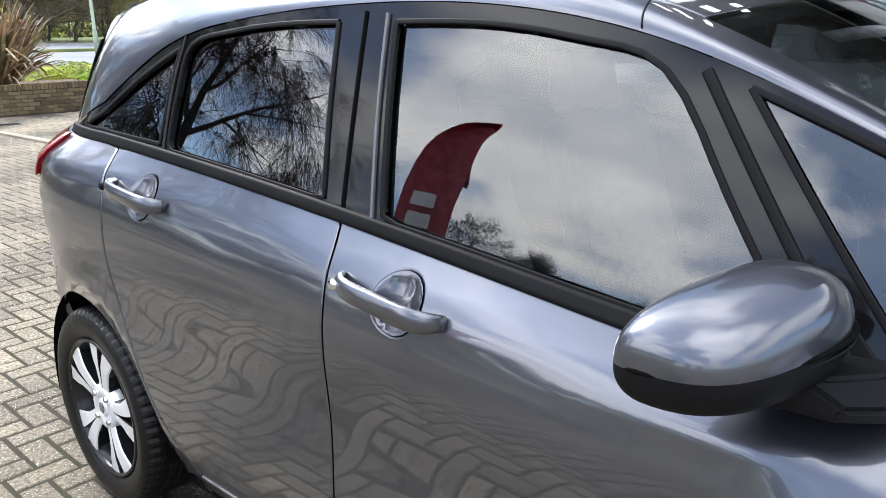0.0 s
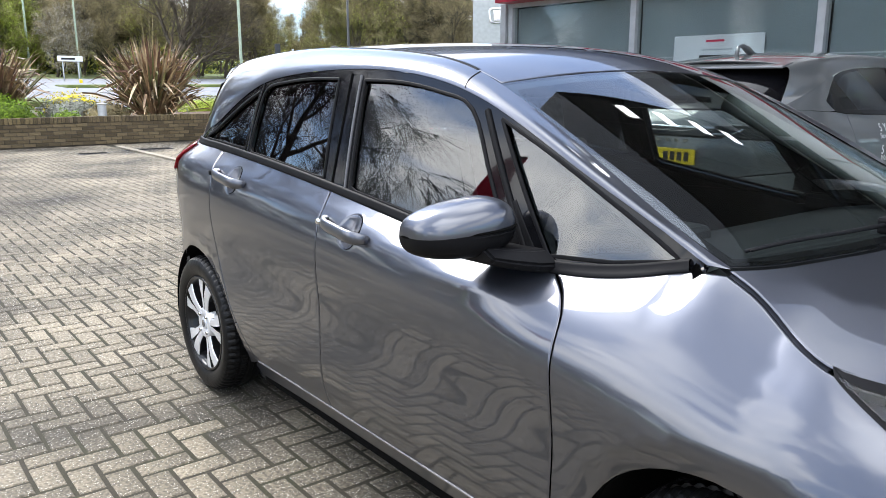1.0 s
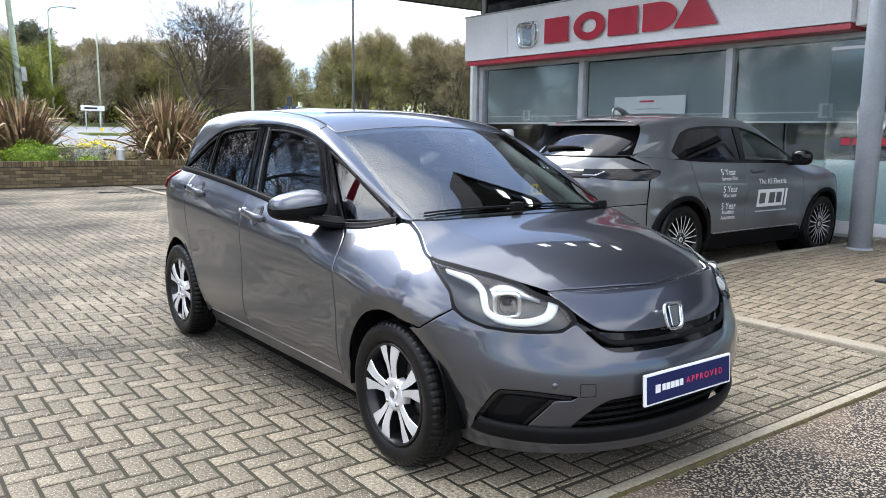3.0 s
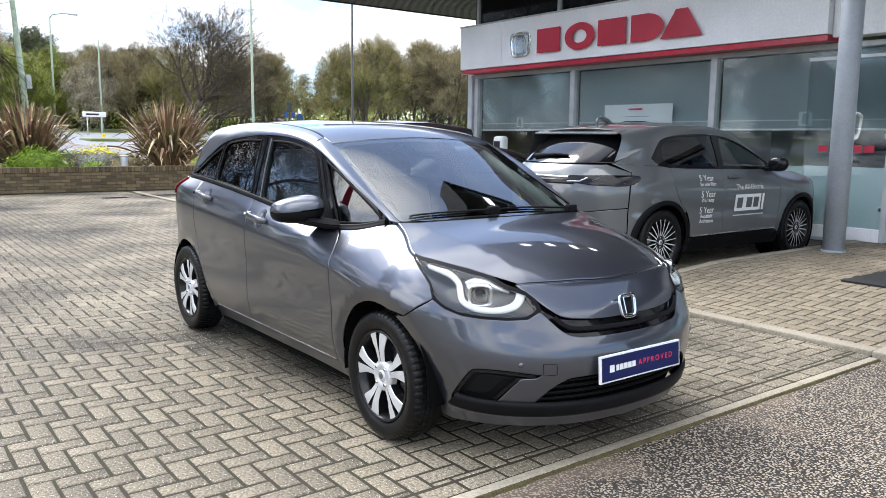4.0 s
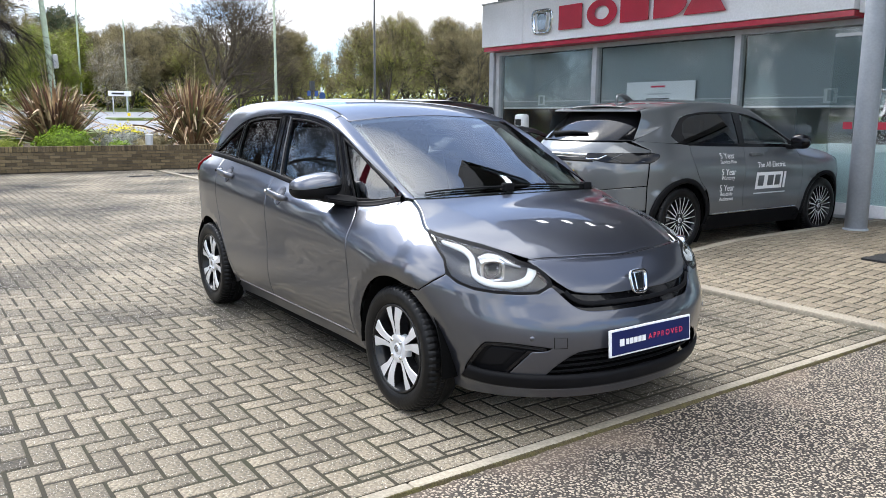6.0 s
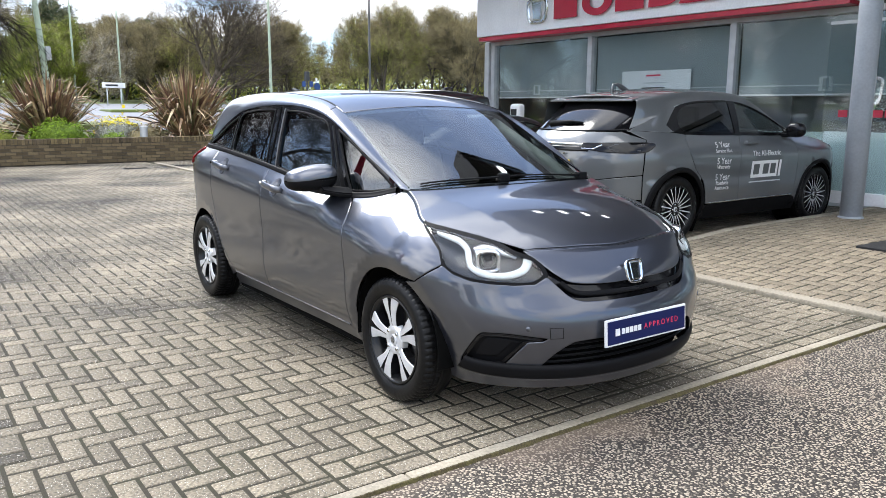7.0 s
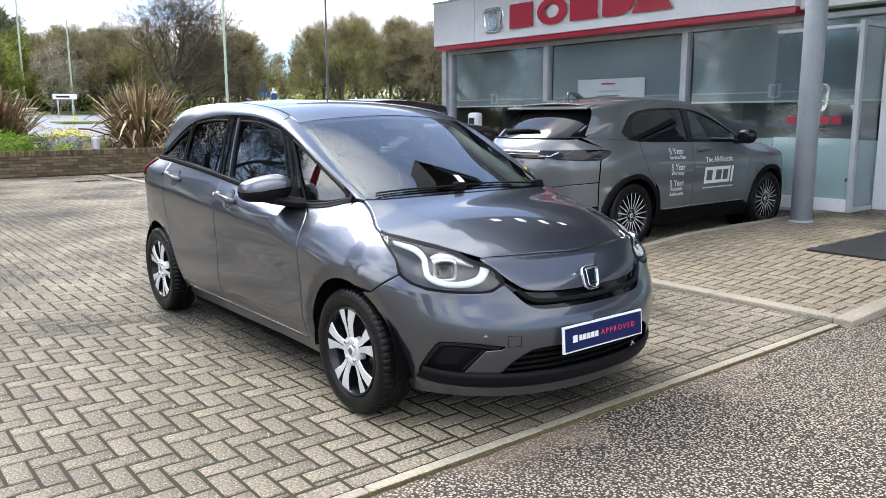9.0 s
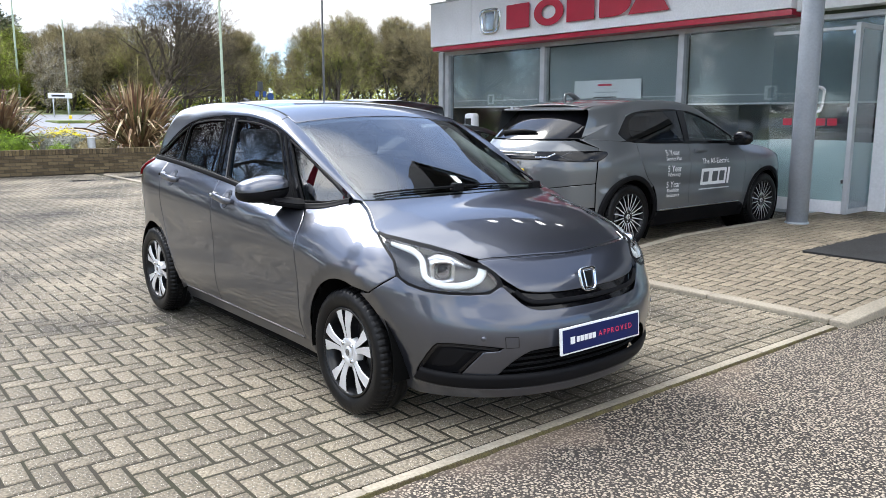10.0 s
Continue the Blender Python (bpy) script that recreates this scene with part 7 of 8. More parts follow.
    part("cabin_floor", box_bm(-3.2, 0.0, -0.70, 0.70, 0.42, 0.46), M["plastic_in"], car)
    part("dashboard", box_bm(-0.75, -0.25, -0.70, 0.70, 0.6, 0.99, 0.05), M["plastic_in"], car)
    for x, ys in ((-1.45, (-0.38, 0.38)), (-2.3, (-0.40, 0.0, 0.40))):
        for y in ys:
            seat = part("seat", box_bm(x - 0.22, x + 0.28, y - 0.24, y + 0.24, 0.46, 0.68, 0.06), M["plastic_in"], car, "dark seat")
            bm = box_bm(-0.06, 0.06, -0.23, 0.23, 0.0, 0.62, 0.05)
            bmesh.ops.transform(bm, matrix=pose(x - 0.22, y, 0.60, 0, -16, 0), verts=bm.verts)
            part("backrest", bm, M["plastic_in"], seat)
            part("headrest", box_bm(x - 0.44, x - 0.36, y - 0.12, y + 0.12, 1.2, 1.37, 0.03), M["plastic_in"], seat)
    if decals:
        def on_flank(x, z):
            return Vector(S(x, z)) + Vector((0, -0.004, 0))

        def words(text, x, z, size, mat=M["white"]):
            p = on_flank(x, z)
            up = (Vector(S(x, z + 0.05)) - Vector(S(x, z - 0.05))).normalized()
            ob = text_ob("wording", text, size, mat, car, Matrix.Identity(4), 0.0006)
            right_ = Vector((1, 0, 0))
            out_ = right_.cross(up)
            ob.matrix_local = Matrix.Translation(p) @ Matrix((right_, up, out_)).transposed().to_4x4()
            return tagged(ob, kind="stuff")
        for z, big, small in ((0.975, "5 Year", ("Service Plan",)), (0.805, "5 Year", ("Warranty",)), (0.635, "5 Year", ("Roadside", "Assistance"))):
            words(big, -1.88, z, 0.095)
            for k, line in enumerate(small):
                words(line, -1.88, z - 0.062 - 0.052 * k, 0.058)
        words("The All-Electric", -1.08, 0.865, 0.085)
        def bar(x0, x1, z0, z1, mat, off=0.004):
            poly = [(x0, z0), (x1, z0), (x1, z1), (x0, z1)]
            patch("printed_bar", poly, S, mat, car, 0.05, gap=0, bevel=0, depth=0, out=off, centre=C)
        bar(-1.36, -0.86, 0.60, 0.785, M["white"])
        for x0, x1 in ((-1.32, -1.21), (-1.14, -1.03), (-1.00, -0.90)):
            bar(x0, x1, 0.635, 0.75, M["paint_suv"], 0.0055)
        bar(-0.835, -0.795, 0.60, 0.785, M["white"])
        bar(-1.38, -0.78, 0.548, 0.561, M["blind_mark"])
    car.matrix_world = m
    return car


crossover("crossover_car", "pale grey electric crossover with white lettering on its doors", M["paint_suv"], pose(-2.93, 6.468, 0, 0, 0, 90), True)
black_car = crossover("parked_car", "black crossover parked in a bay, tail to the showroom", M["paint_black"], pose(-9.40, 3.55, 0, 0, 0, -90) @ Matrix.Scale(1.07, 4), False)
low_car = copy_thing(black_car, pose(-6.35, 6.3, 0, 0, 0, 90) @ Matrix.Scale(0.80 / 1.07, 4))
tagged(low_car, "low black car parked close to the shop window", "car")
show = copy_thing(black_car, pose(-4.2, 13.6, BASE + 0.01, 0, 0, -64) @ Matrix.Scale(1 / 1.07, 4))
tagged(show, "black display car standing inside the showroom", "car")

# ---------------------------------------------------------------- planting bed and its wall
WALL_X = -16.85
bed = slab("planting_bed", -23.4, WALL_X - 0.2, -16, 14, -0.1, 0.46, M["soil"], "raised planting bed covered in bark mulch", "planting bed", 0.05)
rng = random.Random(5)


def leaf_ball(name, label, category, at, rx, ry, rz, mat, count, size, seed, flat=0.0):
    """A shrub: short stems and many small leaves over an uneven mound."""
    r = random.Random(seed)
    ob = thing(name, label, category, at=pose(*at))
    verts, faces = [], []
    for k in range(count):
        d = Vector((r.gauss(0, 1), r.gauss(0, 1), abs(r.gauss(0, 1)))).normalized()
        bump = 0.80 + 0.30 * noise.noise(d * 2.3 + Vector((seed, 0, 0))) + 0.16 * noise.noise(d * 6)
        rad = bump * (r.random() ** 0.3 if r.random() < 0.35 else 1.0)
        p = Vector((d.x * rx * rad, d.y * ry * rad, d.z * rz * rad))
        q = Vector((r.gauss(0, 1), r.gauss(0, 1), r.gauss(0, 1))).normalized()
        n = (d + q * 0.8).normalized()
        u = n.orthogonal().normalized() * size * r.uniform(0.6, 1.3)
        w = n.cross(u).normalized() * size * 0.55
        s = len(verts)
        verts += [p - u * 0.5, p + w * 0.5, p + u * 0.5, p - w * 0.5]
        faces.append((s, s + 1, s + 2, s + 3))
    tagged(mesh_ob("leaf_mass", verts, faces, mat, ob), kind="stuff")
    core = bmesh.new()
    bmesh.ops.create_icosphere(core, subdivisions=3, radius=1.0)
    for v in core.verts:
        d = v.co.normalized()
        b = (0.80 + 0.30 * noise.noise(d * 2.3 + Vector((seed, 0, 0)))) * 0.86
        v.co = Vector((d.x * rx * b, d.y * ry * b, max(d.z, -0.1) * rz * b))
    part("inner_growth", core, mat, ob, smooth=True)
    return ob


def flax(at, height, blades, seed):
    r = random.Random(seed)
    ob = thing("flax_plant", "large clump of brown sword-leaved flax, some blades bent and dry", "plant", "flax clumps", at=pose(*at))
    for half in range(2):
        verts, faces, tones = [], [], []
        for k in range(blades // 2):
            az = r.uniform(0, 2 * math.pi)
            lean = min(abs(r.gauss(0.10, 0.42)) + 0.04, 1.2)
            L = height * r.uniform(0.55, 1.10) * (1.0 - 0.12 * lean)
            bend = r.uniform(0.2, 1.5) * (0.35 + lean)
            fold = r.randint(3, 6) if r.random() < 0.42 else 99
            w = r.uniform(0.018, 0.042)
            out = Vector((math.cos(az), math.sin(az), 0))
            sidew = Vector((-math.sin(az), math.cos(az), 0))
            tw = r.uniform(-1.2, 1.2)
            p, ang, s = out * r.uniform(0.0, 0.34), lean, len(verts)
            n = 7
            for i in range(n + 1):
                t = i / n
                ww = w * (0.6 + 0.8 * t) * (1 - t ** 4) + 0.002
                sd = (sidew * math.cos(tw * t) + Vector((0, 0, 1)) * math.sin(tw * t)).normalized()
                verts += [p - sd * ww, p + sd * ww]
                p = p + (out * math.sin(ang) + Vector((0, 0, 1)) * math.cos(ang)) * L / n
                p.z = max(p.z, 0.04)
                ang += bend / n * (0.3 + 1.6 * t * t) + (r.uniform(0.7, 1.5) if i == fold else 0.0)
            faces += [(s + 2 * i, s + 2 * i + 1, s + 2 * i + 3, s + 2 * i + 2) for i in range(n)]
            tones += [r.choice((0, 0, 0, 1, 1, 2, 2, 3) if lean < 0.7 else (0, 0, 2, 2, 2, 3))] * n
        tagged(mesh_ob("leaf_mass", verts, faces, None, ob, mats=[M["flax"], M["flax_red"], M["flax_tan"], M["flax_green"]], face_mats=tones), kind="stuff")
    for k in range(3):
        az, tilt = r.uniform(0, 6.28), r.uniform(0.02, 0.12)
        pts = [(math.cos(az) * tilt * z, math.sin(az) * tilt * z, z) for z in np.linspace(0.2, height * r.uniform(1.15, 1.4), 6)]
        stalk = tube_ob("flower_stalk", pts, [0.012, 0.011, 0.010, 0.009, 0.007, 0.004], M["twig"], ob, 6)
        v2, f2 = [], []
        for j in range(9):
            t = 0.62 + 0.042 * j
            i = min(int(t * 5), 4)
            b = Vector(pts[i]).lerp(Vector(pts[i + 1]), t * 5 - i)
            s_ = 0.10 if j % 2 else -0.10
            vv, ff = tube([b, b + Vector((s_ * 0.6, s_ * 0.5, 0.05)), b + Vector((s_, s_ * 0.8, 0.13))], [0.006, 0.008, 0.003], 5)
            f2 += [tuple(q + len(v2) for q in f) for f in ff]
            v2 += vv
        mesh_ob("seed_head", v2, f2, M["bark"], ob)
    return ob


flax((-18.5, 0.75, 0.46), 1.68, 760, 1)
flax((-18.3, 4.10, 0.46), 1.80, 820, 2)
flax((-19.4, -2.1, 0.46), 1.5, 260, 3)
flax((-19.5, -4.8, 0.46), 1.6, 220, 4)
leaf_ball("box_shrub", "low rounded bright green shrub", "shrub", (-17.6, 0.80, 0.44), 0.55, 0.85, 0.72, M["bush"], 3400, 0.055, 11)
leaf_ball("box_shrub", "small rounded bright green shrub", "shrub", (-17.5, 2.0, 0.44), 0.30, 0.36, 0.34, M["bush"], 1100, 0.05, 12)
leaf_ball("box_shrub", "small clipped green shrub beside the flax", "shrub", (-17.9, 5.9, 0.44), 0.36, 0.40, 0.45, M["bush"], 1100, 0.05, 13)
leaf_ball("box_shrub", "low rounded green shrub", "shrub", (-18.0, -0.35, 0.44), 0.36, 0.40, 0.42, M["leaf_green"], 1300, 0.05, 14)
leaf_ball("grey_shrub", "spreading grey-green lavender shrub", "shrub", (-18.5, 2.35, 0.42), 0.7, 0.9, 0.62, M["lavender"], 3400, 0.06, 15)
leaf_ball("grey_shrub", "straggling grey heather shrub", "shrub", (-18.2, 3.0, 0.42), 0.55, 0.7, 0.50, M["twig"], 2600, 0.06, 16)
leaf_ball("yellow_shrub", "low shrub covered in yellow flowers", "shrub", (-20.2, 2.75, 0.46), 0.6, 0.8, 0.72, M["yellow_flower"], 1700, 0.06, 17)
leaf_ball("green_hedge", "low clipped green hedge behind the bed", "hedge", (-22.2, 7.2, 0.42), 0.8, 2.2, 0.55, M["leaf_green"], 4200, 0.07, 18)
leaf_ball("green_shrub", "dense dark green shrub at the edge of the bed", "shrub", (-20.5, -1.6, 0.4), 0.9, 1.2, 1.3, M["leaf_olive"], 4200, 0.07, 19)

boll = thing("bollard_light", "short pale cylindrical bollard light in the bed", "bollard light", at=pose(-17.45, 2.72, 0.44))
v, f = lathe([(0.0, 0.40), (0.085, 0.40), (0.092, 0.385), (0.092, 0.0)], 20, "z")
mesh_ob("body", v, f, M["frame_grey"], boll, smooth=True)
v, f = lathe([(0.0, 0.425), (0.098, 0.42), (0.102, 0.40), (0.098, 0.385), (0.09, 0.385)], 20, "z")
mesh_ob("cap", v, f, M["white"], boll, "white domed cap", smooth=True)

# ---------------------------------------------------------------- street things
def lamp_post(at, height, r0, mat, arm=0.0, label="tall pale green street lamp post", way=0.0, box=False, tilt=0.0):
    ob = thing("street_lamp", label, "street lamp", "street lamps", at=pose(*at, tilt, 0, way))
    tube_ob("post", [(0, 0, 0), (0, 0, 1.2), (0, 0, 1.25), (0, 0, height)], [r0, r0, r0 * 0.7, r0 * 0.45], mat, ob, 12)
    if arm:
        tube_ob("arm", [(0, 0, height - 0.05), (0, arm * 0.15, height + 0.25), (0, arm * 0.6, height + 0.4), (0, arm, height + 0.42)], [r0 * 0.45, r0 * 0.4, r0 * 0.35, r0 * 0.3], mat, ob, 8)
        part("lamp_head", box_bm(-0.12, 0.12, arm - 0.1, arm + 0.6, height + 0.34, height + 0.48, 0.04), M["frame_grey"], ob, "grey lamp head")
    if box:
        part("junction_box", box_bm(-0.16, 0.16, r0 * 0.6, r0 * 0.6 + 0.14, 2.35, 2.75, 0.02), M["frame_grey"], ob)
    return ob


lamp_post((-23.0, 1.60, 0.3), 8.5, 0.13, M["pole_green"], box=True, tilt=3.4)
lamp_post((-70.7, 11.3, 1.0), 10.0, 0.14, M["pole_green"], arm=1.6)
lamp_post((-38.4, 15.2, 0.7), 9.0, 0.11, M["pole_green"], arm=1.2)
lamp_post((-65.1, 13.7, 1.0), 7.9, 0.12, M["pole_green"])
lamp_post((-31.6, 17.55, 0.5), 11.0, 0.085, M["pole_dark"], label="thin dark flag pole")
way_sign = thing("road_sign", "white direction sign on two posts beside the road", "road sign", at=pose(-55.5, 10.9, 1.0, 0, 0, 12))
for y in (-0.5, 0.5):
    tube_ob("post", [(0, y, 0), (0, y, 1.7)], 0.04, M["frame_grey"], way_sign, 8)
part("board", box_bm(-0.03, 0.05, -0.82, 0.82, 1.55, 1.90, 0.03), M["white_sign"], way_sign, "white sign board")
part("printed_bar", box_bm(0.052, 0.056, -0.6, 0.3, 1.66, 1.78), M["black_print"], way_sign)
small = thing("road_sign", "small blue road sign on a post", "road sign", at=pose(-73.8, 11.0, 1.0))
tube_ob("post", [(0, 0, 0), (0, 0, 4.0)], 0.05, M["frame_grey"], small, 8)
part("board", box_bm(0.0, 0.05, -0.6, 0.6, 3.3, 3.8, 0.03), M["sign_blue"], small, "blue sign board")
keep_left = thing("road_sign", "round blue arrow sign with a chevron board on a post", "road sign", at=pose(-27.0, 12.3, 0.4, 0, 0, 8))
tube_ob("post", [(0, 0, 0), (0, 0, 2.1)], 0.04, M["frame_grey"], keep_left, 8)
v, f = lathe([(0.0, -0.012), (0.15, -0.012), (0.16, 0.0), (0.15, 0.012), (0.0, 0.012)], 24)
disc = mesh_ob("disc", v, f, M["sign_blue"], keep_left, "round blue sign")
disc.matrix_local = pose(0.05, 0, 1.75, 0, 0, 90)
part("board", box_bm(0.03, 0.06, -0.16, 0.16, 1.2, 1.5, 0.01), M["black_print"], keep_left, "black and white chevron board")
for k in range(3):
    part("chevron", box_bm(0.062, 0.066, -0.28 + 0.22 * k, -0.18 + 0.22 * k, 1.13, 1.39), M["white_sign"], keep_left)
signal = thing("traffic_signal", "small dark traffic signal on a post", "traffic light", at=pose(-51.0, 23.5, 1.0))
tube_ob("post", [(0, 0, 0), (0, 0, 2.8)], 0.06, M["pole_dark"], signal, 8)
part("signal_head", box_bm(-0.15, 0.15, -0.16, 0.16, 2.15, 2.85, 0.04), M["pole_dark"], signal)
for y in (-0.32, 0.28):
    part("board", box_bm(0.1, 0.14, y - 0.14, y + 0.14, 1.75, 2.15, 0.03), M["sign_blue"], signal, "small blue sign")
marker = thing("marker_post", "short yellow marker post on the verge", "post", at=pose(-52.0, 10.6, 0.95))
part("body", box_bm(-0.1, 0.1, -0.08, 0.08, 0, 0.45, 0.03), M["plate_yellow"], marker)

post = thing("charging_post", "white charging post with a dark screen beside the showroom", "charging post", at=pose(-8.57, 7.35, 0.0))
part("body", box_bm(-0.14, 0.14, -0.09, 0.09, 0, 1.42, 0.08, 4), M["white"], post)
part("screen", box_bm(-0.08, 0.08, -0.096, -0.088, 0.85, 1.32, 0.0), M["black_print"], post)

banner = thing("feather_flag", "tall red feather flag with white bars", "flag", at=pose(-4.25, -4.35, 0, 0, 0, -4) @ Matrix.Scale(0.69, 4))
pts = [(0, 0, 0), (0, 0, 2.0), (0.02, 0, 3.1), (0.18, 0, 3.75), (0.55, 0, 4.12), (1.05, 0, 4.22)]
tube_ob("mast", pts, [0.02, 0.018, 0.014, 0.012, 0.009, 0.006], M["pole_dark"], banner, 8)
edge = smooth_line([(0.0, 1.35), (0.0, 2.2), (0.02, 3.1), (0.18, 3.75), (0.55, 4.12), (1.05, 4.22)], 6)
verts, faces = [], []
for i, (x, z) in enumerate(edge):
    t = i / (len(edge) - 1)
    far = 0.82 * (1 - max(t - 0.55, 0) / 0.45 * 0.97)
    drop = 0.10 + 0.55 * t
    for k in range(6):
        u = k / 5
        verts.append((x + far * u, 0.05 * math.sin(6 * u + 3 * t), z - drop * far * u * (1.2 if t > 0.5 else 0.25)))
faces = [(i * 6 + k, i * 6 + k + 1, (i + 1) * 6 + k + 1, (i + 1) * 6 + k) for i in range(len(edge) - 1) for k in range(5)]
mesh_ob("cloth", verts, faces, M["flag_red"], banner, "red cloth", smooth=True)
for z in (1.9, 2.2, 2.5, 2.8):
    part("printed_bar", box_bm(0.22, 0.58, 0.09, 0.10, z, z + 0.20), M["white_sign"], banner)
part("base", box_bm(-0.25, 0.25, -0.25, 0.25, 0, 0.06, 0.02), M["pole_dark"], banner)

# crumpled silver cover left by the entrance
cover = thing("dust_cover", "crumpled silver cloth cover lying by the entrance", "cover", at=pose(-1.92, 8.06, 0.13))
bm = bmesh.new()
bmesh.ops.create_icosphere(bm, subdivisions=4, radius=1.0)
for v in bm.verts:
    d = v.co.normalized()
    k = 1 + 0.28 * noise.noise(d * 3.1) + 0.16 * noise.noise(d * 8.0)
    v.co = Vector((d.x * 0.20 * k, d.y * 0.09 * k, max(d.z * 0.075 * k, 0.0)))
part("cloth", bm, M["chrome_cloth"], cover)

# ---------------------------------------------------------------- trees
def grow(seed, height, spread, levels, trunk_r, droop=0.0, first=0.3, forks=(5, 4, 4, 4), reach=0.85):
    """Tapered limbs of a tree, thickest first: lists of points and radii, and the twig ends."""
    r = random.Random(seed)
    limbs, ends = [], []

    def limb(p, way, length, rad, level):
        pts, n = [p.copy()], 5 if level < 2 else 3
        w = way.copy()
        for i in range(n):
            w = (w + Vector((r.gauss(0, 0.14), r.gauss(0, 0.14), r.gauss(0.03, 0.08) - droop * level * 0.06))).normalized()
            pts.append(pts[-1] + w * length / n)
        radii = [rad * (1 - 0.62 * i / n) for i in range(n + 1)]
        limbs.append((pts, radii, level))
        if level >= levels:
            ends.append((pts[-1], w))
            ends.append((pts[-2], w))
            return
        count = forks[min(level, len(forks) - 1)] + r.choice((0, 0, 1))
        for k in range(count):
            t = (first if level == 0 else 0.25) + (1 - (first if level == 0 else 0.25)) * (k + r.random() * 0.8) / count
            t = min(t, 0.99)
            i = min(int(t * n), n - 1)
            q = pts[i].lerp(pts[i + 1], t * n - i)
            az = k * 2.4 + r.uniform(-0.6, 0.6)
            side = w.orthogonal().normalized()
            side = Matrix.Rotation(az, 3, w) @ side
            ang = r.uniform(0.45, 0.95) * spread
            nw = (w * math.cos(ang) + side * math.sin(ang)).normalized()
            limb(q, nw, length * r.uniform(0.48, 0.72) * (1.0 if level else reach), rad * (1 - 0.6 * t) * 0.62, level + 1)
        limb(pts[-1], w, length * 0.5, radii[-1], level + 1)

    limb(Vector((0, 0, -0.2)), Vector((0, 0, 1)), height * 0.62, trunk_r, 0)
    return limbs, ends, r


def tree(name, label, at, seed, height, spread=1.0, levels=4, trunk_r=0.25, leaf=None, leaves=3, leaf_size=0.25, twigs=5, twig_len=0.9, twig_w=0.012, droop=0.0, first=0.3, forks=(5, 4, 4, 4), bark="bark", twig="twig", reach=0.85, rise=0.1, bare_top=0.0):
    limbs, ends, r = grow(seed, height, spread, levels, trunk_r, droop, first, forks, reach)
    ob = thing(name, label, "tree", at=pose(*at))
    verts, faces = [], []
    for pts, radii, level in limbs:
        v, f = tube(pts, [max(q, 0.008) for q in radii], 7 if level < 2 else 4 if level < 3 else 3, cap=False)
        s = len(verts)
        verts += v
        faces += [tuple(i + s for i in q) for q in f]
    mesh_ob("trunk", verts, faces, M[bark], ob, smooth=True)
    verts, faces = [], []
    for p, w in ends:
        for k in range(twigs):
            d = (w + Vector((r.gauss(0, 0.6), r.gauss(0, 0.6), r.gauss(rise - droop, 0.4)))).normalized()
            L = twig_len * r.uniform(0.5, 1.2)
            o = d.orthogonal().normalized() * twig_w
            o = Matrix.Rotation(r.uniform(0, 6.28), 3, d) @ o
            m = p + d * L * 0.5 + Vector((0, 0, -droop * L * 0.1)) + o * 2
            e = p + d * L + Vector((0, 0, -droop * L * 0.4))
            s = len(verts)
            verts += [p - o, p + o, m + o * 0.7, m - o * 0.7, e]
            faces += [(s, s + 1, s + 2, s + 3), (s + 3, s + 2, s + 4)]
    tagged(mesh_ob("twig_mass", verts, faces, M[twig], ob), kind="stuff")
    if leaf:
        verts, faces = [], []
        crown_top = max(p.z for p, w in ends)
        for p, w in ends:
            # the highest shoots are still bare
            if r.random() < bare_top * (p.z / crown_top) ** 2 * 1.6:
                continue
            for k in range(leaves):
                c = p + Vector((r.gauss(0, 0.32), r.gauss(0, 0.32), r.gauss(0, 0.28))) * twig_len
                n = Vector((r.gauss(0, 1), r.gauss(0, 1), r.gauss(0, 1))).normalized()
                u = n.orthogonal().normalized() * leaf_size * r.uniform(0.5, 1.2)
                q = n.cross(u).normalized() * leaf_size * 0.5
                s = len(verts)
                verts += [c - u * 0.5, c + q * 0.5, c + u * 0.5, c - q * 0.5]
                faces.append((s, s + 1, s + 2, s + 3))
        tagged(mesh_ob("crown", verts, faces, leaf, ob), kind="stuff")
    return ob


def again(ob, x, y, z, turn, label=""):
    c = copy_thing(ob, pose(x, y, z, 0, 0, turn))
    return tagged(c, label) if label else c


oak = tree("oak_tree", "large bare oak with a wide twiggy crown", (-63.4, 19.8, 1.0), 8, 9.4, 0.92, 5, 0.42, twigs=2, twig_len=0.5, twig_w=0.009, first=0.20, forks=(8, 5, 4, 3, 2), bark="oak_bark", twig="oak_bark", reach=1.15)
green = tree("budding_tree", "tree coming into fresh yellow-green leaf", (-75.9, 11.2, 1.2), 7, 6.6, 0.9, 4, 0.18, M["leaf_green"], 16, 0.17, 4, 0.7, 0.012, first=0.12, forks=(6, 5, 4, 3))
blossom = tree("blossom_tree", "small tree in pale blossom", (-67.5, 12.6, 1.0), 9, 5.6, 1.0, 4, 0.14, M["blossom"], 8, 0.10, 4, 0.5, 0.010, first=0.15, forks=(5, 5, 4, 3))
olive = tree("budding_tree", "tall tree with thin olive spring growth", (-57.0, 33.4, 1.2), 21, 7.2, 0.70, 5, 0.16, M["leaf_olive"], 4, 0.13, 3, 0.85, 0.009, first=0.06, forks=(7, 4, 3, 2, 2), reach=0.95, rise=0.5, bare_top=0.6)
bare = tree("bare_tree", "slender bare tree with upright branches", (-79.4, 18.4, 1.4), 25, 8.0, 0.6, 5, 0.17, None, 0, 0.2, 3, 0.8, 0.008, first=0.12, forks=(7, 4, 4, 3, 2))
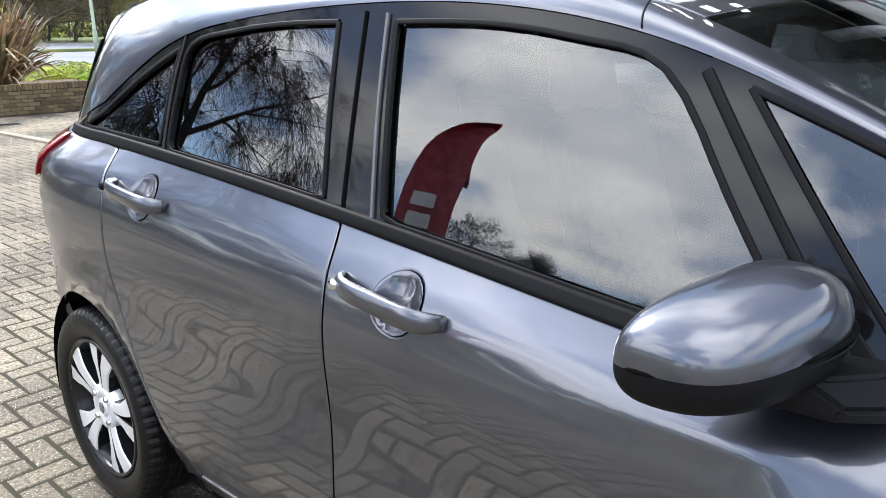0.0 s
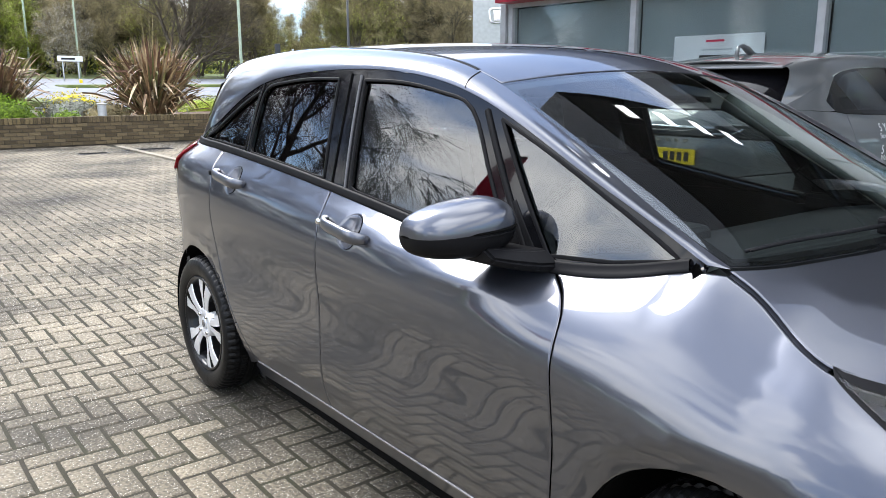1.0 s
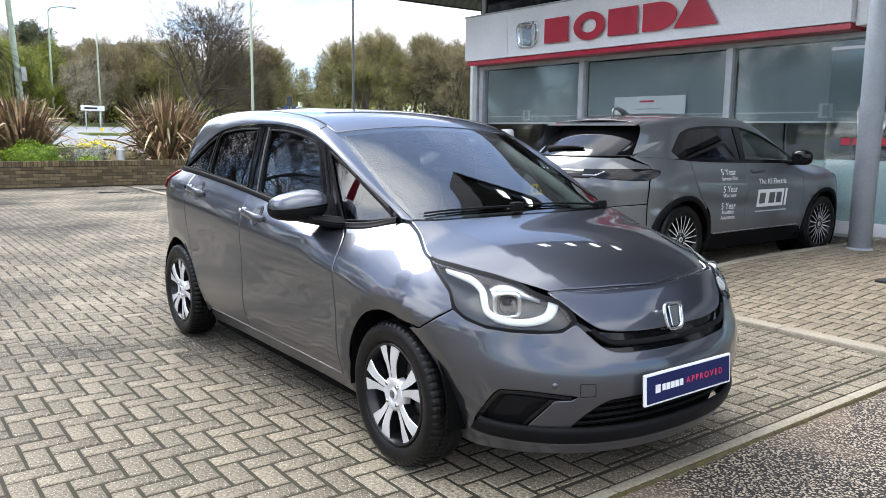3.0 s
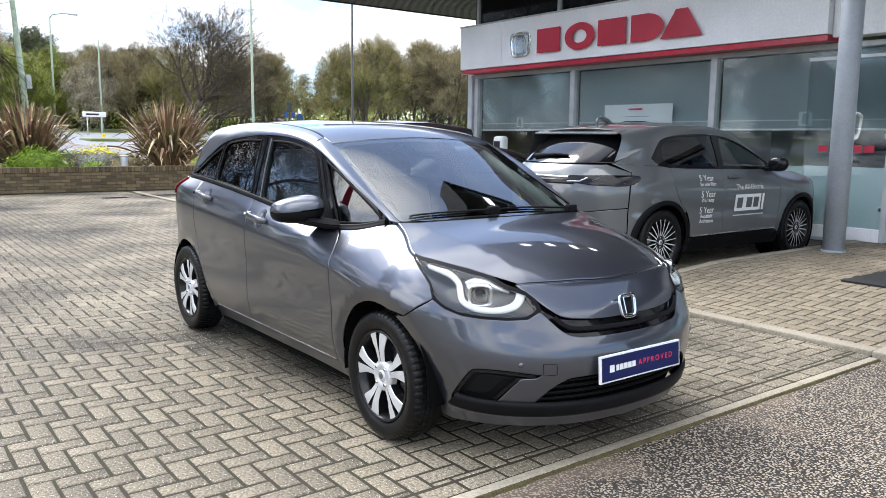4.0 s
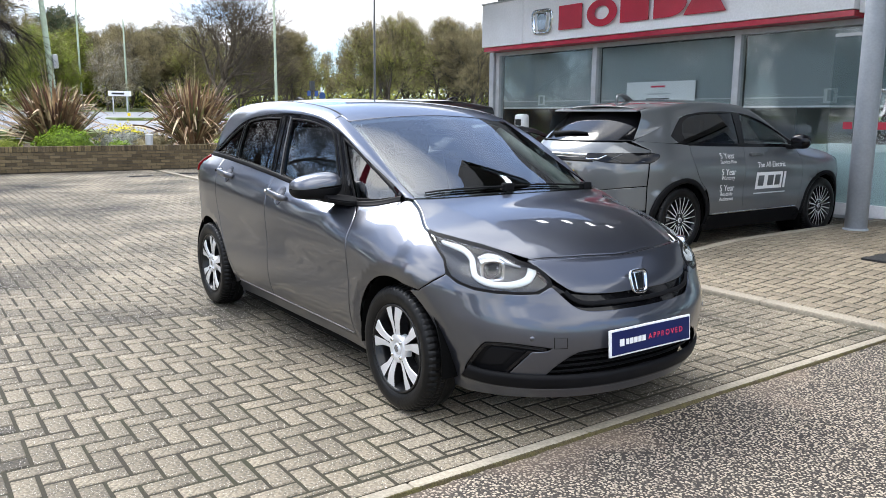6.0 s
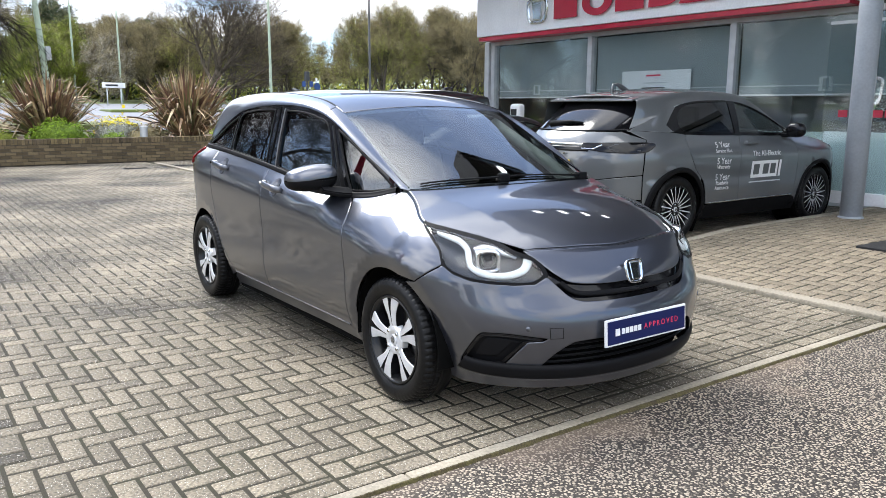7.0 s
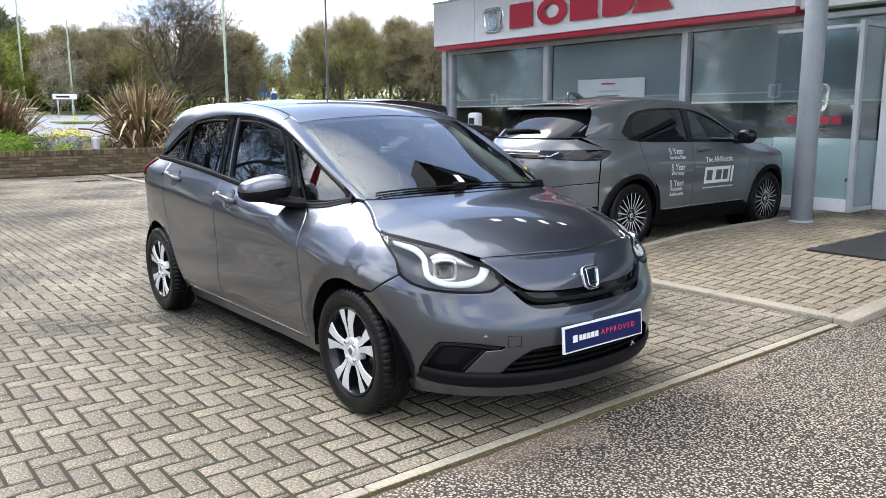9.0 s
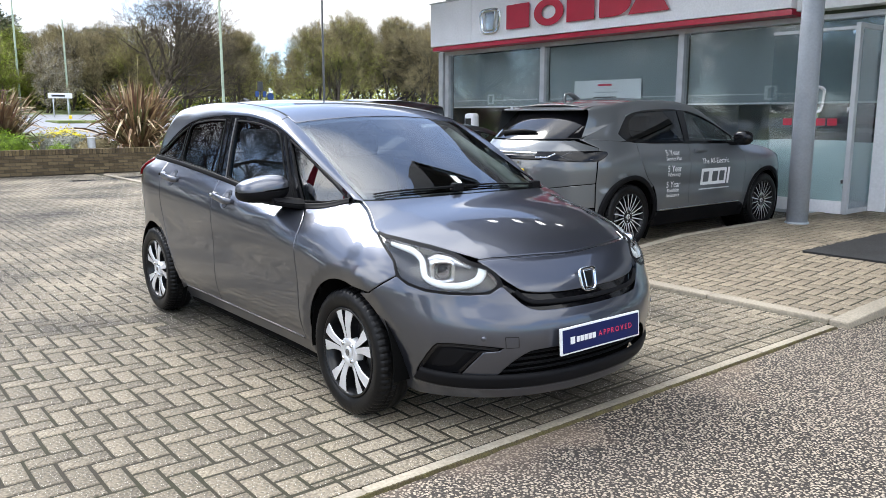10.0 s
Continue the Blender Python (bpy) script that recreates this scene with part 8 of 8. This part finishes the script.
dark = tree("evergreen_tree", "dense dark evergreen tree", (-82.0, 10.5, 1.6), 31, 8.6, 0.8, 4, 0.2, M["leaf_dark"], 14, 0.22, 3, 0.7, 0.012, first=0.15, forks=(6, 5, 4, 3))
spread_list = (
    (olive, -58.2, 40.9, 1.2, 40), (olive, -62.0, 37.0, 1.3, 130), (bare, -53.0, 40.0, 1.2, 200), (bare, -48.3, 37.4, 1.0, 75), (olive, -56.0, 44.0, 1.2, 15), (olive, -66.0, 47.0, 1.4, 290),
    (olive, -70.0, 30.0, 1.3, 80), (olive, -72.0, 32.0, 1.3, 120), (bare, -82.0, 15.0, 1.6, 60), (olive, -85.0, 22.0, 1.6, 210), (green, -71.4, 7.6, 1.1, 300),
    (olive, -78.0, 7.0, 1.4, 10), (dark, -86.0, 13.0, 1.6, 90), (bare, -80.0, 24.0, 1.5, 45), (bare, -84.0, 19.0, 1.5, 145), (bare, -95.0, 47.0, 1.7, 10), (olive, -98.0, 42.0, 1.7, 30),
    (olive, -92.0, 36.0, 1.7, 60), (bare, -76.0, 16.5, 1.4, 260), (olive, -74.0, 21.0, 1.3, 330), (olive, -68.0, 24.0, 1.2, 20), (bare, -90.0, 28.0, 1.6, 170), (dark, -92.0, 21.0, 1.6, 50),
    (green, -76.0, 3.0, 1.4, 100), (olive, -82.0, 0.0, 1.5, 200), (bare, -80.0, -4.0, 1.5, 60), (green, -76.0, -8.0, 1.5, 140), (olive, -60.0, 52.0, 1.3, 75), (olive, -50.0, 48.0, 1.2, 160), (olive, -44.0, 44.0, 1.1, 260),
    (olive, -66.0, 28.5, 1.2, 60), (olive, -60.0, 34.0, 1.2, 210), (green, -69.0, 9.0, 1.1, 95), (olive, -72.0, 26.0, 1.3, 310), (olive, -90.0, 32.0, 1.6, 40), (olive, -86.0, 40.0, 1.6, 250), (olive, -54.0, 36.5, 1.1, 15), (olive, -100.0, 55.0, 1.8, 30), (olive, -105.0, 46.0, 1.8, 80),
    (bare, -56.5, 36.0, 1.2, 110), (bare, -52.0, 37.5, 1.2, 20), (bare, -60.0, 38.5, 1.2, 250), (bare, -49.5, 40.5, 1.1, 310), (bare, -66.5, 26.0, 1.2, 15), (bare, -70.0, 17.5, 1.2, 190),
)
sizes = random.Random(12)
for src, x, y, z, turn in spread_list:
    copy_thing(src, pose(x, y, z, 0, 0, turn) @ Matrix.Scale(sizes.uniform(0.82, 1.02), 4))
# dark undergrowth that closes the foot of the wood
r = random.Random(77)
verts, faces = [], []
line = [(-98, -30), (-88, -5), (-84, 10), (-80, 18), (-76, 24), (-88, 30), (-104, 40), (-100, 50), (-72, 46), (-62, 52), (-48, 56), (-36, 60)]
for (x0, y0), (x1, y1) in zip(line, line[1:]):
    for k in range(9000):
        t = r.random()
        h = 2.0 + 1.6 * noise.noise(Vector((x0 + (x1 - x0) * t, y0 + (y1 - y0) * t, 0)) * 0.21)
        c = Vector((x0 + (x1 - x0) * t + r.gauss(0, 1.2), y0 + (y1 - y0) * t + r.gauss(0, 1.2), 0.9 + abs(r.gauss(0, 0.6)) * h))
        n = Vector((r.gauss(0, 1), r.gauss(0, 1), r.gauss(0, 1))).normalized()
        u = n.orthogonal().normalized() * r.uniform(0.10, 0.28)
        q = n.cross(u) * 0.6
        s = len(verts)
        verts += [c - u, c + q, c + u, c - q]
        faces.append((s, s + 1, s + 2, s + 3))
wood = mesh_ob("undergrowth", verts, faces, None, mats=[M["leaf_dark"], M["leaf_olive"], M["leaf_green"]], face_mats=[r.choice((0, 0, 1, 1, 2)) for _ in faces])
tagged(wood, "dark scrub and undergrowth below the trees", "undergrowth", kind="stuff")
# far wood behind it
verts, faces = [], []
for k in range(40000):
    a = r.uniform(-0.35, 1.1)
    d = r.uniform(120, 150)
    top_h = 8 + 3.0 * noise.noise(Vector((a * 9, 0, 3)))
    c = Vector((-math.cos(a) * d, math.sin(a) * d, 0.5 + r.random() ** 0.8 * top_h))
    n = Vector((r.gauss(0, 1), r.gauss(0, 1), r.gauss(0, 1))).normalized()
    u = n.orthogonal().normalized() * r.uniform(0.18, 0.5)
    q = n.cross(u) * 0.5
    s = len(verts)
    verts += [c - u, c + q, c + u, c - q]
    faces.append((s, s + 1, s + 2, s + 3))
far_wood = mesh_ob("far_wood", verts, faces, M["leaf_olive"])
tagged(far_wood, "distant budding woodland along the skyline", "wood", kind="stuff")
# bare trees on the other side of the drive, which the windows mirror; their backlit look is in the bark colour
near = tree("bare_tree", "big bare tree with long hanging branches", (-18.0, -8.6, 0.2), 41, 11.0, 1.2, 4, 0.26, None, 0, 0.2, 13, 1.9, 0.006, droop=0.6, first=0.2, forks=(5, 4, 3, 3), bark="shade_bark", twig="shade_bark")
for x, y, turn in ((-23.5, -4.2, 70),):
    again(near, x, y, -0.1, turn)
skyline = tree("bare_tree", "bare tree with a broad crown coloured dark as if backlit", (-15.5, -28.0, 0.0), 44, 6.8, 1.1, 5, 0.22, None, 0, 0.2, 3, 0.6, 0.008, first=0.2, forks=(6, 4, 4, 3, 2), bark="shade_bark", twig="shade_bark")
for x, y, turn in ((-20.5, -28.5, 60), (-25.5, -31.0, 130), (-8.0, -36.0, 200), (-3.0, -40.0, 20), (8.0, -42.0, 250), (-31.0, -26.0, 310), (18.0, -38.0, 80), (-12.0, -36.0, 160)):
    again(skyline, x, y, -0.1, turn)
for src, x, y, turn in ((green, -52.0, -44.0, 80), (olive, -46.0, -50.0, 150), (olive, -58.0, -34.0, 220), (dark, -40.0, -56.0, 40), (olive, -26.0, -62.0, 120), (olive, -8.0, -64.0, 250), (green, 10.0, -60.0, 300)):
    again(src, x, y, -0.1, turn)
again(bare, -29.0, -2.6, 0.3, 35)

# ---------------------------------------------------------------- pieces: blocks of the paving, bricks of the wall
def herringbone(x0, x1, y0, y1, unit=0.1, ox=0.0, oy=0.0):
    """Corner and size of each block of a right-angled herringbone within a rectangle; those at the rim are cut to fit."""
    out = []
    n = int((x1 - x0 + y1 - y0) / unit) + 6
    ni, nj = int((x1 - x0) / unit) + 4, int((y1 - y0) / unit) + 4
    for a in range(-n, n):
        for b in range(-n, n):
            i, j = a + 2 * b, a - 2 * b
            if -4 < i < ni and -4 < j < nj:
                for di, dj, w, h in ((0, 0, 2, 1), (0, 1, 1, 2)):
                    xa, ya = x0 + ox + (i + di) * unit, y0 + oy + (j + dj) * unit
                    xb, yb = min(xa + w * unit, x1), min(ya + h * unit, y1)
                    xa, ya = max(xa, x0), max(ya, y0)
                    if xb - xa > 0.03 and yb - ya > 0.03:
                        out.append((xa, ya, xb, yb))
    return out


def block_mesh(w, h, joint=0.0066, chamfer=0.005, low=-0.03):
    """Verts and faces of a block w by h about its middle, its top edge chamfered."""
    a, b = w / 2 - joint, h / 2 - joint
    c, d = a - chamfer, b - chamfer
    verts = [(-a, -b, low), (a, -b, low), (a, b, low), (-a, b, low), (-a, -b, -0.004), (a, -b, -0.004), (a, b, -0.004), (-a, b, -0.004), (-c, -d, 0), (c, -d, 0), (c, d, 0), (-c, d, 0)]
    faces = [(8, 9, 10, 11)] + [(4 + k, 4 + (k + 1) % 4, 8 + (k + 1) % 4, 8 + k) for k in range(4)] + [(k, (k + 1) % 4, 4 + (k + 1) % 4, 4 + k) for k in range(4)]
    return verts, faces


def lay(rects, height, near, parent, mat, name, label, seed):
    """Near blocks become objects of their own; the others are joined into one."""
    r = random.Random(seed)
    shared, verts, faces = {}, [], []
    for xa, ya, xb, yb in rects:
        w, h, cx, cy = xb - xa, yb - ya, (xa + xb) / 2, (ya + yb) / 2
        z = height(cx, cy) + r.gauss(0, 0.0007)
        tx, ty = r.gauss(0, 0.0045) + (height(cx, cy + 0.05) - height(cx, cy - 0.05)) / 0.1, r.gauss(0, 0.0045)
        if near(cx, cy):
            key = (round(w, 3), round(h, 3))
            if key not in shared:
                me = bpy.data.meshes.new("block")
                me.from_pydata(block_mesh(w, h)[0], [], block_mesh(w, h)[1])
                me.materials.append(mat)
                shared[key] = me
            ob = new("paving_block", shared[key])
            ob.parent = parent
            ob.matrix_local = pose(cx, cy, z, math.degrees(tx), math.degrees(ty), r.gauss(0, 0.25))
        else:
            v, f = block_mesh(w, h)
            s = len(verts)
            verts += [(cx + p[0], cy + p[1], z + p[2] + tx * p[1] - ty * p[0]) for p in v]
            faces += [tuple(i + s for i in q) for q in f]
    rest = mesh_ob(name, verts, faces, mat, parent)
    tagged(rest, label, kind="stuff")


HB_X, HB_Y = 0.0, 0.0
flat_z = lambda x, y: 0.0
no = lambda x, y: False
EDGE = KERB_X - 0.05
yard = herringbone(-16.8, EDGE - 0.105, -9.0, APRON_Y - 0.08, 0.1, HB_X, HB_Y)
lay(yard, flat_z, lambda x, y: -2.3 < x and -2.35 < y < -0.95, pavement, M["paver"], "paving_blocks", "buff concrete blocks in herringbone bond", 1)
row = [(EDGE - 0.10, -9.0 + 0.2 * k, EDGE, -8.8 + 0.2 * k) for k in range(57)] + [(EDGE - 0.10, 2.4, EDGE, APRON_Y - 0.075)]
lay(row, flat_z, no, pavement, M["paver"], "border_blocks", "border row of buff concrete blocks", 2)
bays = herringbone(-16.8, BAY_X - 0.11, APRON_Y + 0.06, 8.1, 0.1, 0.0, 0.0)
lay(bays, flat_z, no, pavement, M["paver"], "bay_blocks", "buff concrete blocks of the parking bays", 3)
front = herringbone(BAY_X + 0.005, KERB_X - 0.065, APRON_Y + 0.06, 8.15, 0.1, 0.0, 0.05)
front = [q for q in front if not (-0.46 < (q[0] + q[2]) / 2 and 4.48 < (q[1] + q[3]) / 2 < 7.95 and (q[0] + q[2]) / 2 < 0.6)]
lay(front, lambda x, y: apron_z(y), lambda x, y: y < 5.0, apron, M["paver_light"], "apron_blocks", "pale concrete blocks of the apron", 4)

wall = thing("planter_wall", "low weathered buff brick retaining wall of the planting bed", "wall", kind="structure")
part("core", box_bm(WALL_X - 0.2, WALL_X - 0.006, -16, 14, -0.2, 0.50), M["mortar"], wall, "mortar joints")
r = random.Random(9)
bw, bh = 0.225, 0.075
verts, faces = [], []
shared = None
for row_k in range(6):
    for k in range(-30, 60):
        y = k * bw + (bw / 2 if row_k % 2 else 0)
        z = 0.02 + row_k * bh
        if y < -7 or y > 13:
            continue
        bm_v, bm_f = block_mesh(bw, bh, 0.0055, 0.004, -0.05)
        near_piece = -0.6 < y < 4.6
        if near_piece:
            if shared is None:
                shared = bpy.data.meshes.new("brick")
                shared.from_pydata(bm_v, [], bm_f)
                shared.materials.append(M["brick"])
            ob = new("brick", shared)
            ob.parent = wall
            ob.matrix_local = pose(WALL_X + r.gauss(0.004, 0.002), y, z + bh / 2, 90, 0, 90)
        else:
            s = len(verts)
            verts += [(WALL_X + 0.004 + p[2], y + p[0], z + bh / 2 + p[1]) for p in bm_v]
            faces += [tuple(i + s for i in q) for q in bm_f]
rest = mesh_ob("brickwork", verts, faces, M["brick"], wall)
tagged(rest, "buff bricks", kind="stuff")
part("coping_bed", box_bm(WALL_X - 0.20, WALL_X - 0.004, -16, 14, 0.50, 0.592), M["mortar"], wall, "mortar of the top course")
verts, faces = [], []
for k in range(280):
    y, lift, tip = -7.0 + 0.0745 * k, r.gauss(0, 0.003), r.gauss(0, 0.012)
    v = box_bm(-0.205, 0.012, -0.0325, 0.0325, 0.478, 0.600, 0.006, 1)
    s = len(verts)
    v.verts.index_update()
    verts += [(WALL_X + p.co.x + r.gauss(0, 0.0008), y + p.co.y + tip * (p.co.z - 0.54), p.co.z + lift) for p in v.verts]
    faces += [tuple(q.index + s for q in f.verts) for f in v.faces]
    v.free()
tagged(mesh_ob("coping_bricks", verts, faces, M["brick"], wall, "upright bricks of the top course"), kind="stuff")
